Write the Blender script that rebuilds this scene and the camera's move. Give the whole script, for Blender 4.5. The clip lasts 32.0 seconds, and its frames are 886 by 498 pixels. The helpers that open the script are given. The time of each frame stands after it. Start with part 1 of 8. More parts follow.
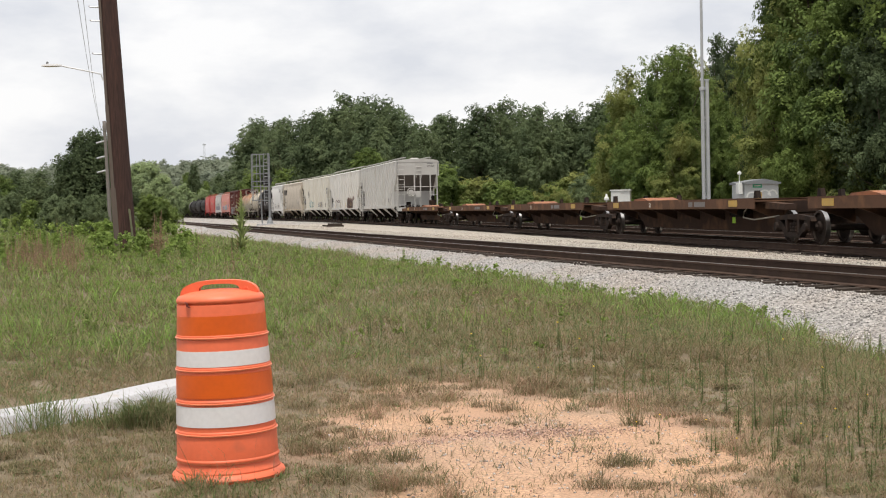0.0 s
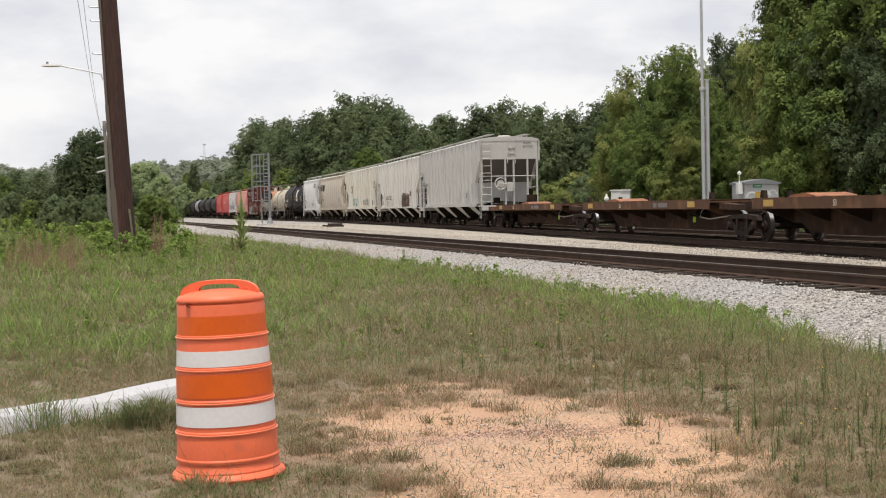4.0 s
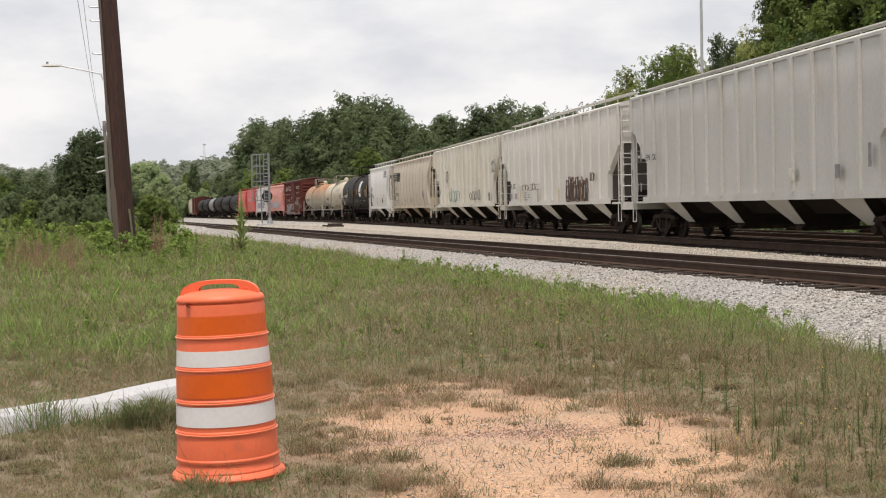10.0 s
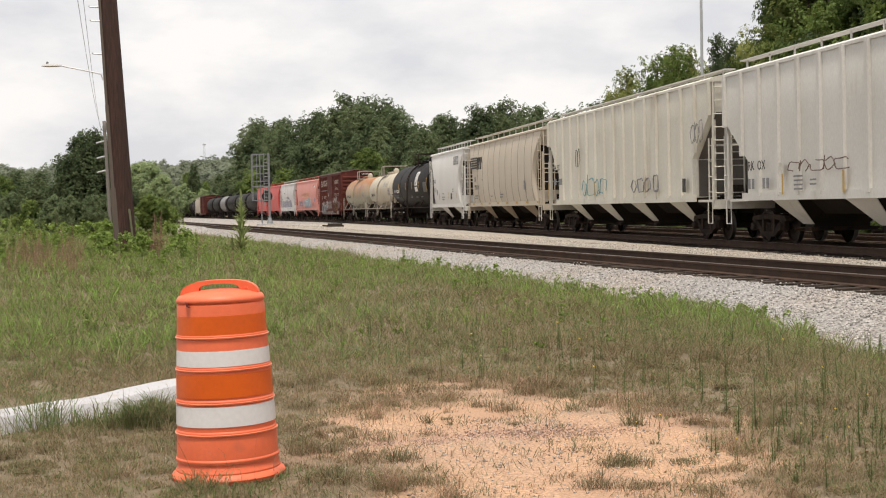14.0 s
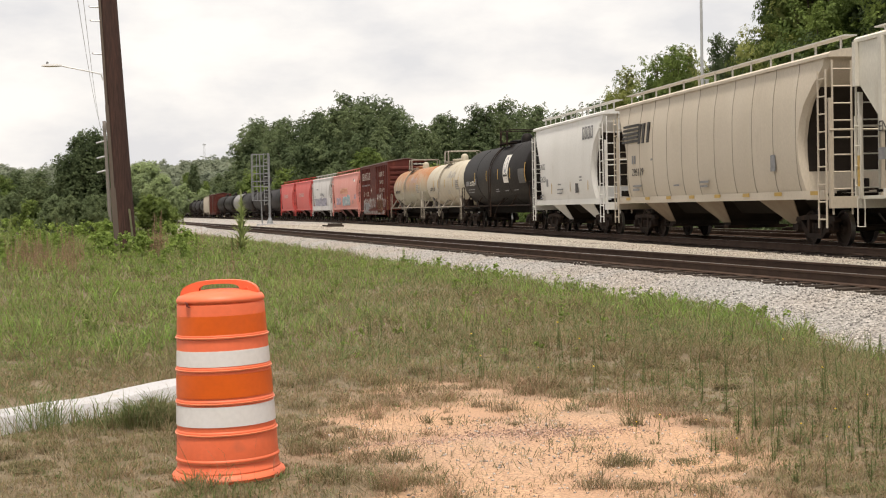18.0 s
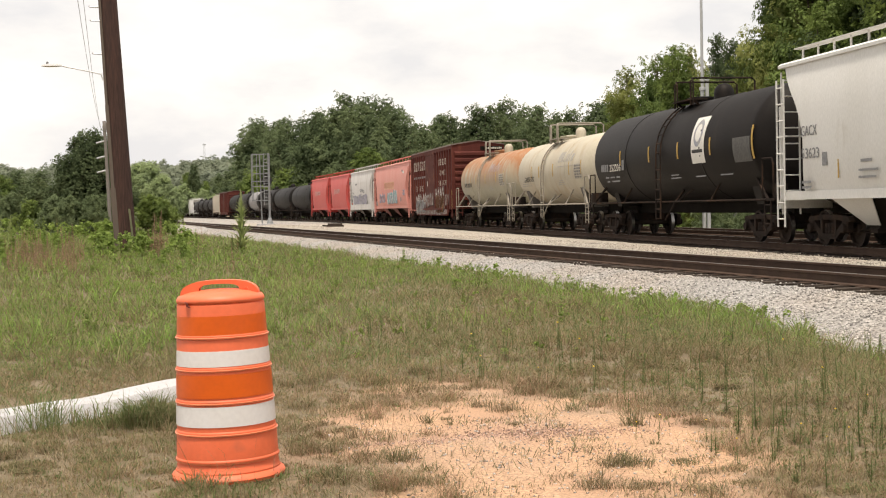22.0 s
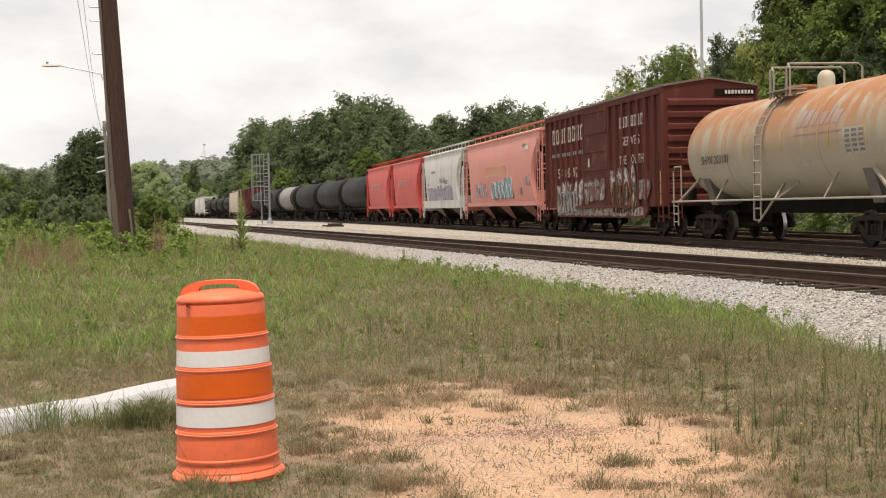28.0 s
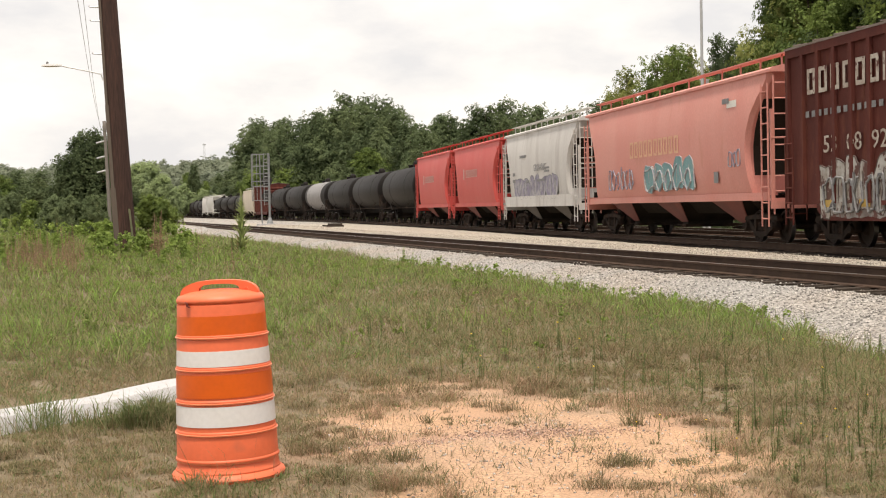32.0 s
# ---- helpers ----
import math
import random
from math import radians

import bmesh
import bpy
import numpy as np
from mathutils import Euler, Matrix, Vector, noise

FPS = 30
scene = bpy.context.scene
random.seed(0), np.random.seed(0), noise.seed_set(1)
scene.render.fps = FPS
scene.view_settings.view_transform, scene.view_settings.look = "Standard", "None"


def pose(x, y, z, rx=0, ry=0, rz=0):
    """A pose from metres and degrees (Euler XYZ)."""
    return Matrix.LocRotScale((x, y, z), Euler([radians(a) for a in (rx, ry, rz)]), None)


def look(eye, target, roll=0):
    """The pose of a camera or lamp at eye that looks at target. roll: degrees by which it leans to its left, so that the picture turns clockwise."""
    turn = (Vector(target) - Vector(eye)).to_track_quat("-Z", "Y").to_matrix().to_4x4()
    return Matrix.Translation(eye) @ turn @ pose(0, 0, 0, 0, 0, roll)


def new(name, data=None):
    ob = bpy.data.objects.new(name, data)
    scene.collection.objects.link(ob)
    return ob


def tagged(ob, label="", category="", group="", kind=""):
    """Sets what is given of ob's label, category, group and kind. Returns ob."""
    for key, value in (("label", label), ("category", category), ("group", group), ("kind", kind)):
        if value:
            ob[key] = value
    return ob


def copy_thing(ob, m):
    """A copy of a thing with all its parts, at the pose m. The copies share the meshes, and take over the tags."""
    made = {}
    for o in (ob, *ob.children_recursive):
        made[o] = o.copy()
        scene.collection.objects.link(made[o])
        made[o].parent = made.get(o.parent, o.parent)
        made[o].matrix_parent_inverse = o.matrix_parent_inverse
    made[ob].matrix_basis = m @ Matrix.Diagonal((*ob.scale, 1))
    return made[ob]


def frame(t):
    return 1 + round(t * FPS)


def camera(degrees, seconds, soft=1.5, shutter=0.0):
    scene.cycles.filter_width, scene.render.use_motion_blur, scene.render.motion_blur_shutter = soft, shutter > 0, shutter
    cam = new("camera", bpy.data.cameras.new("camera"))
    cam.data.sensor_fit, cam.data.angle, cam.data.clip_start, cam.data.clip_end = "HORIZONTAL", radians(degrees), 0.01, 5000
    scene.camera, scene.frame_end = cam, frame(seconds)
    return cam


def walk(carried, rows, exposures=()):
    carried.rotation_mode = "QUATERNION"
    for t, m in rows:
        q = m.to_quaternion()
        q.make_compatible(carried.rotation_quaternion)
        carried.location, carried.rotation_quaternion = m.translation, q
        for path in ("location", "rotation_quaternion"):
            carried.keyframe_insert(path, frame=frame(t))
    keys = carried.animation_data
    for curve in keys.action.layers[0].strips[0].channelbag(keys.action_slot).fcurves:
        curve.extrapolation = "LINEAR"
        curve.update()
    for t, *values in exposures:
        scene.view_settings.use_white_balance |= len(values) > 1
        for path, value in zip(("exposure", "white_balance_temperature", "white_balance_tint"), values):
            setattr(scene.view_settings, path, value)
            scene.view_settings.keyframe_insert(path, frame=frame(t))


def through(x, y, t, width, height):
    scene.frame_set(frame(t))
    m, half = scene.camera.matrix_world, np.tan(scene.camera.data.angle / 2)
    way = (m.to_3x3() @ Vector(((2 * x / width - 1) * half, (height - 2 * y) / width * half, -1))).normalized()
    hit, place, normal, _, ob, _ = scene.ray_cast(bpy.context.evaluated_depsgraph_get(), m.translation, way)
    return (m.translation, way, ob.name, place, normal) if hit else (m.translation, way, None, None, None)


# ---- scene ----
# ---------------------------------------------------------------- camera
EYE = Vector((0.0, 0.0, 1.09))
cam = camera(35.06, 32.0, soft=1.12)
CAM_POSE = look(EYE, (0.0, 100.0, 1.09 - 2.96), roll=-1.2)
walk(cam, [(0.0, CAM_POSE), (32.0, CAM_POSE)],
     exposures=[(0.0, 0.0, 6600, 10), (8.0, -0.06, 6700, 11), (14.0, -0.02, 6850, 11), (19.0, 0.10, 7150, 11), (24.0, 0.22, 7250, 11), (28.0, 0.08, 7150, 11), (32.0, 0.17, 7250, 11)])

# ---------------------------------------------------------------- light: bright hazy overcast
SUN_ELEV, SUN_AZ = 74.0, 188.0
world = bpy.data.worlds.new("world")
scene.world = world
world.use_nodes = True
wn = world.node_tree.nodes
wl = world.node_tree.links
wn.clear()
w_out = wn.new("ShaderNodeOutputWorld")
w_bg = wn.new("ShaderNodeBackground")
w_sky = wn.new("ShaderNodeTexSky")
w_sky.sky_type = "NISHITA"
w_sky.sun_disc = False
w_sky.sun_elevation = radians(SUN_ELEV)
w_sky.sun_rotation = radians(SUN_AZ)
w_sky.dust_density = 4.0
w_geo = wn.new("ShaderNodeTexCoord")
w_map = wn.new("ShaderNodeMapping")
w_map.inputs["Scale"].default_value = (1.0, 1.0, 2.5)
w_noise = wn.new("ShaderNodeTexNoise")
w_noise.inputs["Scale"].default_value = 5.0
w_noise.inputs["Detail"].default_value = 7.0
w_noise.inputs["Roughness"].default_value = 0.55
w_ramp = wn.new("ShaderNodeValToRGB")
w_ramp.color_ramp.elements[0].position = 0.37
w_ramp.color_ramp.elements[0].color = (8.3, 8.6, 9.3, 1)
w_ramp.color_ramp.elements[1].position = 0.58
w_ramp.color_ramp.elements[1].color = (11.2, 11.25, 11.4, 1)
w_mix = wn.new("ShaderNodeMixRGB")
w_mix.inputs[0].default_value = 0.9
wl.new(w_geo.outputs["Generated"], w_map.inputs["Vector"])
wl.new(w_map.outputs["Vector"], w_noise.inputs["Vector"])
wl.new(w_noise.outputs["Fac"], w_ramp.inputs["Fac"])
wl.new(w_sky.outputs["Color"], w_mix.inputs[1])
wl.new(w_ramp.outputs["Color"], w_mix.inputs[2])
wl.new(w_mix.outputs["Color"], w_bg.inputs["Color"])
w_bg.inputs["Strength"].default_value = 0.095
wl.new(w_bg.outputs["Background"], w_out.inputs["Surface"])

sun = new("sun", bpy.data.lights.new("sun", "SUN"))
sun.data.energy = 3.9
sun.data.angle = radians(10)
sun.data.color = (1.0, 0.95, 0.87)
_a, _e = radians(SUN_AZ), radians(SUN_ELEV)
sun.matrix_world = look((math.sin(_a) * math.cos(_e) * 50, math.cos(_a) * math.cos(_e) * 50, math.sin(_e) * 50), (0, 0, 0))


# ---------------------------------------------------------------- materials
def material(name, color, rough=0.7, metal=0.0, second=None, scale=3.0, amount=0.5, fine=40.0, fine_amount=0.10,
             bump=0.15, bump_scale=60.0, rnd=0.0, island=False, rust=None, rust_scale=1.5, rust_lo=0.55, rust_hi=0.7,
             streak=1.0, spec=0.5, coat=0.0, rust_z=None):
    """Procedural paint or surface: two colours mixed by a large noise, a fine grain, optional rust or dirt and relief."""
    m = bpy.data.materials.new(name)
    m.use_nodes = True
    n, l = m.node_tree.nodes, m.node_tree.links
    b = n["Principled BSDF"]
    b.inputs["Roughness"].default_value = rough
    b.inputs["Metallic"].default_value = metal
    b.inputs["Specular IOR Level"].default_value = spec
    b.inputs["Coat Weight"].default_value = coat
    tc = n.new("ShaderNodeTexCoord")
    mp = n.new("ShaderNodeMapping")
    mp.inputs["Scale"].default_value = (1, 1, streak)
    l.new(tc.outputs["Object"], mp.inputs["Vector"])

    def noise_tex(s, detail=5.0):
        t = n.new("ShaderNodeTexNoise")
        t.inputs["Scale"].default_value = s
        t.inputs["Detail"].default_value = detail
        l.new(mp.outputs["Vector"], t.inputs["Vector"])
        return t.outputs["Fac"]

    def mix(fac, a, c, kind="MIX"):
        x = n.new("ShaderNodeMixRGB")
        x.blend_type = kind
        for sock, v in ((x.inputs[0], fac), (x.inputs[1], a), (x.inputs[2], c)):
            if isinstance(v, bpy.types.NodeSocket):
                l.new(v, sock)
            elif isinstance(v, (int, float)):
                sock.default_value = v
            else:
                sock.default_value = (*v, 1)
        return x.outputs[0]

    def ramp(fac, lo, hi):
        r = n.new("ShaderNodeMapRange")
        r.inputs[1].default_value, r.inputs[2].default_value = lo, hi
        l.new(fac, r.inputs[0])
        return r.outputs[0]

    second = second or tuple(c * 0.72 for c in color)
    large = ramp(noise_tex(scale), 0.38, 0.64)
    k = n.new("ShaderNodeMath")
    k.operation = "MULTIPLY"
    k.inputs[1].default_value = amount
    l.new(large, k.inputs[0])
    col = mix(k.outputs[0], color, second)
    grain = ramp(noise_tex(fine, 3.0), 0.3, 0.7)
    g = n.new("ShaderNodeMapRange")
    g.inputs[3].default_value, g.inputs[4].default_value = 1 - fine_amount, 1 + fine_amount * 0.5
    l.new(grain, g.inputs[0])
    col = mix(1.0, col, g.outputs[0], "MULTIPLY")
    if rust:
        rf = ramp(noise_tex(rust_scale, 9.0), rust_lo, rust_hi)
        if rust_z:
            sep = n.new("ShaderNodeSeparateXYZ")
            l.new(tc.outputs["Object"], sep.inputs[0])
            up = ramp(sep.outputs[2], *rust_z)
            mm = n.new("ShaderNodeMath")
            mm.operation = "MULTIPLY"
            l.new(rf, mm.inputs[0])
            l.new(up, mm.inputs[1])
            rf = mm.outputs[0]
        col = mix(rf, col, rust)
    if rnd:
        if island:
            src = n.new("ShaderNodeNewGeometry").outputs["Random Per Island"]
        else:
            src = n.new("ShaderNodeObjectInfo").outputs["Random"]
        r = n.new("ShaderNodeMapRange")
        r.inputs[3].default_value, r.inputs[4].default_value = 1 - rnd, 1 + rnd
        l.new(src, r.inputs[0])
        col = mix(1.0, col, r.outputs[0], "MULTIPLY")
    l.new(col, b.inputs["Base Color"])
    if bump:
        bn = n.new("ShaderNodeBump")
        bn.inputs["Strength"].default_value = bump
        bn.inputs["Distance"].default_value = 0.02
        l.new(noise_tex(bump_scale, 4.0), bn.inputs["Height"])
        l.new(bn.outputs["Normal"], b.inputs["Normal"])
    return m


MAT = {}
MAT["steel_dark"] = material("steel_dark", (0.022, 0.017, 0.015), 0.85, 0.0, (0.040, 0.027, 0.021), spec=0.08, rust=(0.07, 0.040, 0.026), rust_lo=0.5, rust_hi=0.75)
MAT["wheel"] = material("wheel", (0.026, 0.019, 0.016), 0.75, 0.0, (0.045, 0.03, 0.022), spec=0.12)
MAT["tread"] = material("tread", (0.45, 0.44, 0.43), 0.3, 1.0)
MAT["underframe"] = material("underframe", (0.012, 0.010, 0.009), 0.95, 0.0, (0.022, 0.018, 0.015), spec=0.04)
MAT["light_grey"] = material("light_grey", (0.49, 0.48, 0.46), 0.6, 0, (0.42, 0.41, 0.385), scale=1.2, rust=(0.33, 0.29, 0.24), rust_scale=1.3, rust_lo=0.6, rust_hi=0.85, streak=0.25)
MAT["pale_grey"] = material("pale_grey", (0.60, 0.585, 0.555), 0.6, 0, (0.52, 0.50, 0.46), scale=1.0, rust=(0.40, 0.34, 0.27), rust_scale=1.6, rust_lo=0.6, rust_hi=0.85, streak=0.25)
MAT["cream_grey"] = material("cream_grey", (0.61, 0.585, 0.52), 0.6, 0, (0.51, 0.48, 0.41), scale=1.0, rust=(0.36, 0.30, 0.22), rust_scale=1.6, rust_lo=0.58, rust_hi=0.85, streak=0.25)
MAT["tan_grey"] = material("tan_grey", (0.52, 0.455, 0.37), 0.6, 0, (0.44, 0.38, 0.30), scale=0.8, rust=(0.30, 0.24, 0.17), rust_scale=1.4, rust_lo=0.62, rust_hi=0.9, streak=0.3)
MAT["white"] = material("white", (0.66, 0.65, 0.63), 0.5, 0, (0.58, 0.57, 0.54), scale=1.0, rust=(0.42, 0.38, 0.33), rust_scale=2.0, rust_lo=0.64, rust_hi=0.9, streak=0.3)
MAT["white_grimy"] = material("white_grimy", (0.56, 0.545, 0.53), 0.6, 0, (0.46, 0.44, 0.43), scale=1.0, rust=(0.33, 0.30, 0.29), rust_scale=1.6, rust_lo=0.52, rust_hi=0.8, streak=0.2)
MAT["salmon"] = material("salmon", (0.58, 0.225, 0.190), 0.6, 0, (0.62, 0.29, 0.245), scale=0.8, rust=(0.45, 0.17, 0.11), rust_scale=2.0, rust_lo=0.6, rust_hi=0.9, streak=0.3)
MAT["red"] = material("red", (0.52, 0.055, 0.047), 0.55, 0, (0.55, 0.105, 0.09), scale=0.8, rust=(0.30, 0.06, 0.04), rust_scale=2.0, rust_lo=0.6, rust_hi=0.9, streak=0.3)
MAT["boxcar"] = material("boxcar", (0.105, 0.030, 0.024), 0.75, 0, (0.060, 0.019, 0.017), spec=0.12, scale=1.0, rust=(0.15, 0.05, 0.032), rust_scale=2.5, rust_lo=0.55, rust_hi=0.8, streak=0.35)
MAT["tank_black"] = material("tank_black", (0.0125, 0.0108, 0.0105), 0.55, 0, (0.019, 0.0155, 0.014), scale=1.0, streak=0.4, spec=0.09, rust=(0.032, 0.025, 0.021), rust_scale=1.6, rust_lo=0.6, rust_hi=0.85)
MAT["tank_cream"] = material("tank_cream", (0.47, 0.425, 0.335), 0.6, 0, (0.38, 0.34, 0.27), scale=0.8, rust=(0.34, 0.24, 0.14), rust_scale=1.3, rust_lo=0.52, rust_hi=0.8, streak=0.18)
MAT["tank_rusty"] = material("tank_rusty", (0.37, 0.345, 0.265), 0.65, 0, (0.30, 0.285, 0.225), scale=0.8, rust=(0.33, 0.145, 0.062), rust_scale=2.0, rust_lo=0.30, rust_hi=0.52, rust_z=(1.95, 3.15), streak=0.14)
MAT["plate_dull"] = material("plate_dull", (0.32, 0.12, 0.05), 0.75, 0, (0.16, 0.07, 0.04), scale=3.0, amount=0.8)
MAT["emblem_violet"] = material("emblem_violet", (0.30, 0.25, 0.27), 0.7, 0, (0.34, 0.20, 0.14), scale=4.0, amount=0.9)
MAT["rust_deck"] = material("rust_deck", (0.115, 0.062, 0.040), 0.85, 0, (0.055, 0.036, 0.028), scale=1.5, spec=0.12, rust=(0.22, 0.115, 0.062), rust_lo=0.5, rust_hi=0.75)
MAT["rail"] = material("rail", (0.085, 0.056, 0.043), 0.85, 0.0, (0.048, 0.033, 0.027), spec=0.1)
MAT["railhead"] = material("railhead", (0.30, 0.27, 0.25), 0.35, 0.9)
MAT["tie"] = material("tie", (0.042, 0.033, 0.028), 0.95, 0, (0.075, 0.06, 0.048), rnd=0.3, spec=0.1)
MAT["bark"] = material("bark", (0.10, 0.075, 0.055), 0.9, 0, (0.06, 0.045, 0.035), scale=3)
MAT["roof_galv"] = material("roof_galv", (0.20, 0.165, 0.145), 0.75, 0.1, (0.12, 0.07, 0.055), scale=1.5)
MAT["door_red"] = material("door_red", (0.10, 0.029, 0.023), 0.75, 0, (0.065, 0.021, 0.018), spec=0.12, scale=1.2, rust=(0.20, 0.08, 0.05), rust_lo=0.55, rust_hi=0.8)
MAT["sill_brown"] = material("sill_brown", (0.055, 0.034, 0.026), 0.9, 0, (0.03, 0.022, 0.018), scale=1.5, spec=0.08, rust=(0.14, 0.075, 0.045), rust_lo=0.5, rust_hi=0.75)
MAT["yellow"] = material("yellow", (0.46, 0.29, 0.055), 0.6, 0, (0.36, 0.24, 0.08), scale=6.0)
MAT["letter_white"] = material("letter_white", (0.62, 0.60, 0.54), 0.7, 0, (0.40, 0.36, 0.30), scale=6.0, amount=0.7)
MAT["letter_faded"] = material("letter_faded", (0.55, 0.34, 0.31), 0.7, 0, (0.48, 0.22, 0.20), scale=6.0, amount=0.8)
MAT["letter_black"] = material("letter_black", (0.022, 0.021, 0.021), 0.8, 0, (0.10, 0.095, 0.09), scale=8.0, amount=0.6)
MAT["letter_grey"] = material("letter_grey", (0.17, 0.17, 0.18), 0.7, 0, (0.26, 0.26, 0.26), scale=8.0, amount=0.6)
MAT["letter_blue"] = material("letter_blue", (0.25, 0.26, 0.31), 0.7, 0, (0.40, 0.38, 0.33), scale=8.0, amount=0.7)
MAT["graffiti_white"] = material("graffiti_white", (0.42, 0.41, 0.39), 0.8, 0, (0.20, 0.16, 0.13), scale=3.5, amount=0.9, rust=(0.09, 0.035, 0.028), rust_scale=5.0, rust_lo=0.52, rust_hi=0.57)
MAT["graffiti_teal"] = material("graffiti_teal", (0.12, 0.25, 0.27), 0.7, 0, (0.20, 0.35, 0.36), scale=5.0)
MAT["graffiti_violet"] = material("graffiti_violet", (0.20, 0.18, 0.26), 0.7, 0, (0.36, 0.35, 0.37), scale=4.0, amount=0.9)
MAT["graffiti_brown"] = material("graffiti_brown", (0.10, 0.055, 0.045), 0.7, 0, (0.16, 0.10, 0.08), scale=5.0)
MAT["graffiti_dark"] = material("graffiti_dark", (0.07, 0.045, 0.04), 0.8, 0, (0.12, 0.08, 0.07), scale=6.0, amount=0.8)
MAT["placard"] = material("placard", (0.72, 0.70, 0.66), 0.5, 0, (0.62, 0.60, 0.56), scale=3.0)
MAT["stencil_grey"] = material("stencil_grey", (0.14, 0.13, 0.13), 0.7, 0, (0.20, 0.18, 0.17), scale=9.0)
MAT["lime"] = material("lime", (0.42, 0.75, 0.03), 0.6)
# Shade under and between hopper bays, painted as one dark colour.
MAT["bay_shade"] = material("bay_shade", (0.035, 0.028, 0.023), 0.95, 0, (0.022, 0.018, 0.015), scale=2.0, spec=0.06)
MAT["gravel"] = material("gravel", (0.33, 0.315, 0.30), 0.9, 0, (0.34, 0.275, 0.22), scale=0.35, fine=20.0, fine_amount=0.75, bump=1.0, bump_scale=22.0)
# Ballast copies made paler and warmer: a patch of sunlight put into the colour.
MAT["gravel_sunlit"] = material("gravel_sunlit", (0.385, 0.35, 0.30), 0.9, 0, (0.375, 0.31, 0.25), scale=0.35, fine=20.0, fine_amount=0.75, bump=1.0, bump_scale=22.0)
MAT["stone_sunlit"] = material("stone_sunlit", (0.41, 0.375, 0.33), 0.9, 0, (0.40, 0.33, 0.265), scale=0.35, rnd=0.5, island=True, bump=0)
MAT["stone"] = material("stone", (0.37, 0.355, 0.345), 0.9, 0, (0.38, 0.31, 0.245), scale=0.35, rnd=0.55, island=True, bump=0)
MAT["soil"] = material("soil", (0.50, 0.305, 0.185), 0.95, 0, (0.42, 0.275, 0.185), scale=0.9, amount=0.9, fine=60.0, fine_amount=0.5, bump=0.35, bump_scale=45.0, rust=(0.36, 0.215, 0.14), rust_scale=1.6, rust_lo=0.5, rust_hi=0.7)
MAT["drum_orange"] = material("drum_orange", (0.80, 0.16, 0.07), 0.5, 0, (0.72, 0.13, 0.045), scale=4, rust=(0.42, 0.11, 0.06), rust_scale=5.0, rust_lo=0.62, rust_hi=0.8, bump=0.03, fine_amount=0.05)
MAT["sheeting_white"] = material("sheeting_white", (0.73, 0.72, 0.735), 0.4, 0, (0.66, 0.63, 0.61), scale=4, bump=0.02, fine_amount=0.05)
MAT["sheeting_orange"] = material("sheeting_orange", (0.72, 0.115, 0.006), 0.4, 0, (0.58, 0.09, 0.012), scale=4, bump=0.02, fine_amount=0.05)
MAT["kerb_white"] = material("kerb_white", (0.45, 0.445, 0.465), 0.8, 0, (0.41, 0.40, 0.40), scale=4.0, rust=(0.40, 0.36, 0.32), rust_scale=9.0, rust_lo=0.6, rust_hi=0.75, bump=0.3)
MAT["pole_wood"] = material("pole_wood", (0.066, 0.029, 0.021), 0.9, 0, (0.030, 0.016, 0.014), scale=3.0, fine=50.0, fine_amount=0.5, streak=0.06, bump=0.5, bump_scale=30.0)
MAT["old_wood"] = material("old_wood", (0.21, 0.19, 0.17), 0.9, 0, (0.13, 0.12, 0.11), scale=2.0, streak=0.1)
MAT["galvanised"] = material("galvanised", (0.46, 0.47, 0.48), 0.5, 0.5, (0.38, 0.39, 0.40), scale=2.0)
MAT["aluminium"] = material("aluminium", (0.52, 0.53, 0.54), 0.45, 0.6, (0.44, 0.45, 0.46), scale=2.0)
MAT["cabinet_white"] = material("cabinet_white", (0.72, 0.72, 0.70), 0.6, 0, (0.62, 0.62, 0.60), scale=2.0)
MAT["sign_green"] = material("sign_green", (0.02, 0.33, 0.16), 0.5)
MAT["wire"] = material("wire", (0.25, 0.25, 0.25), 0.6)
MAT["petal"] = material("petal", (0.85, 0.55, 0.02), 0.6)


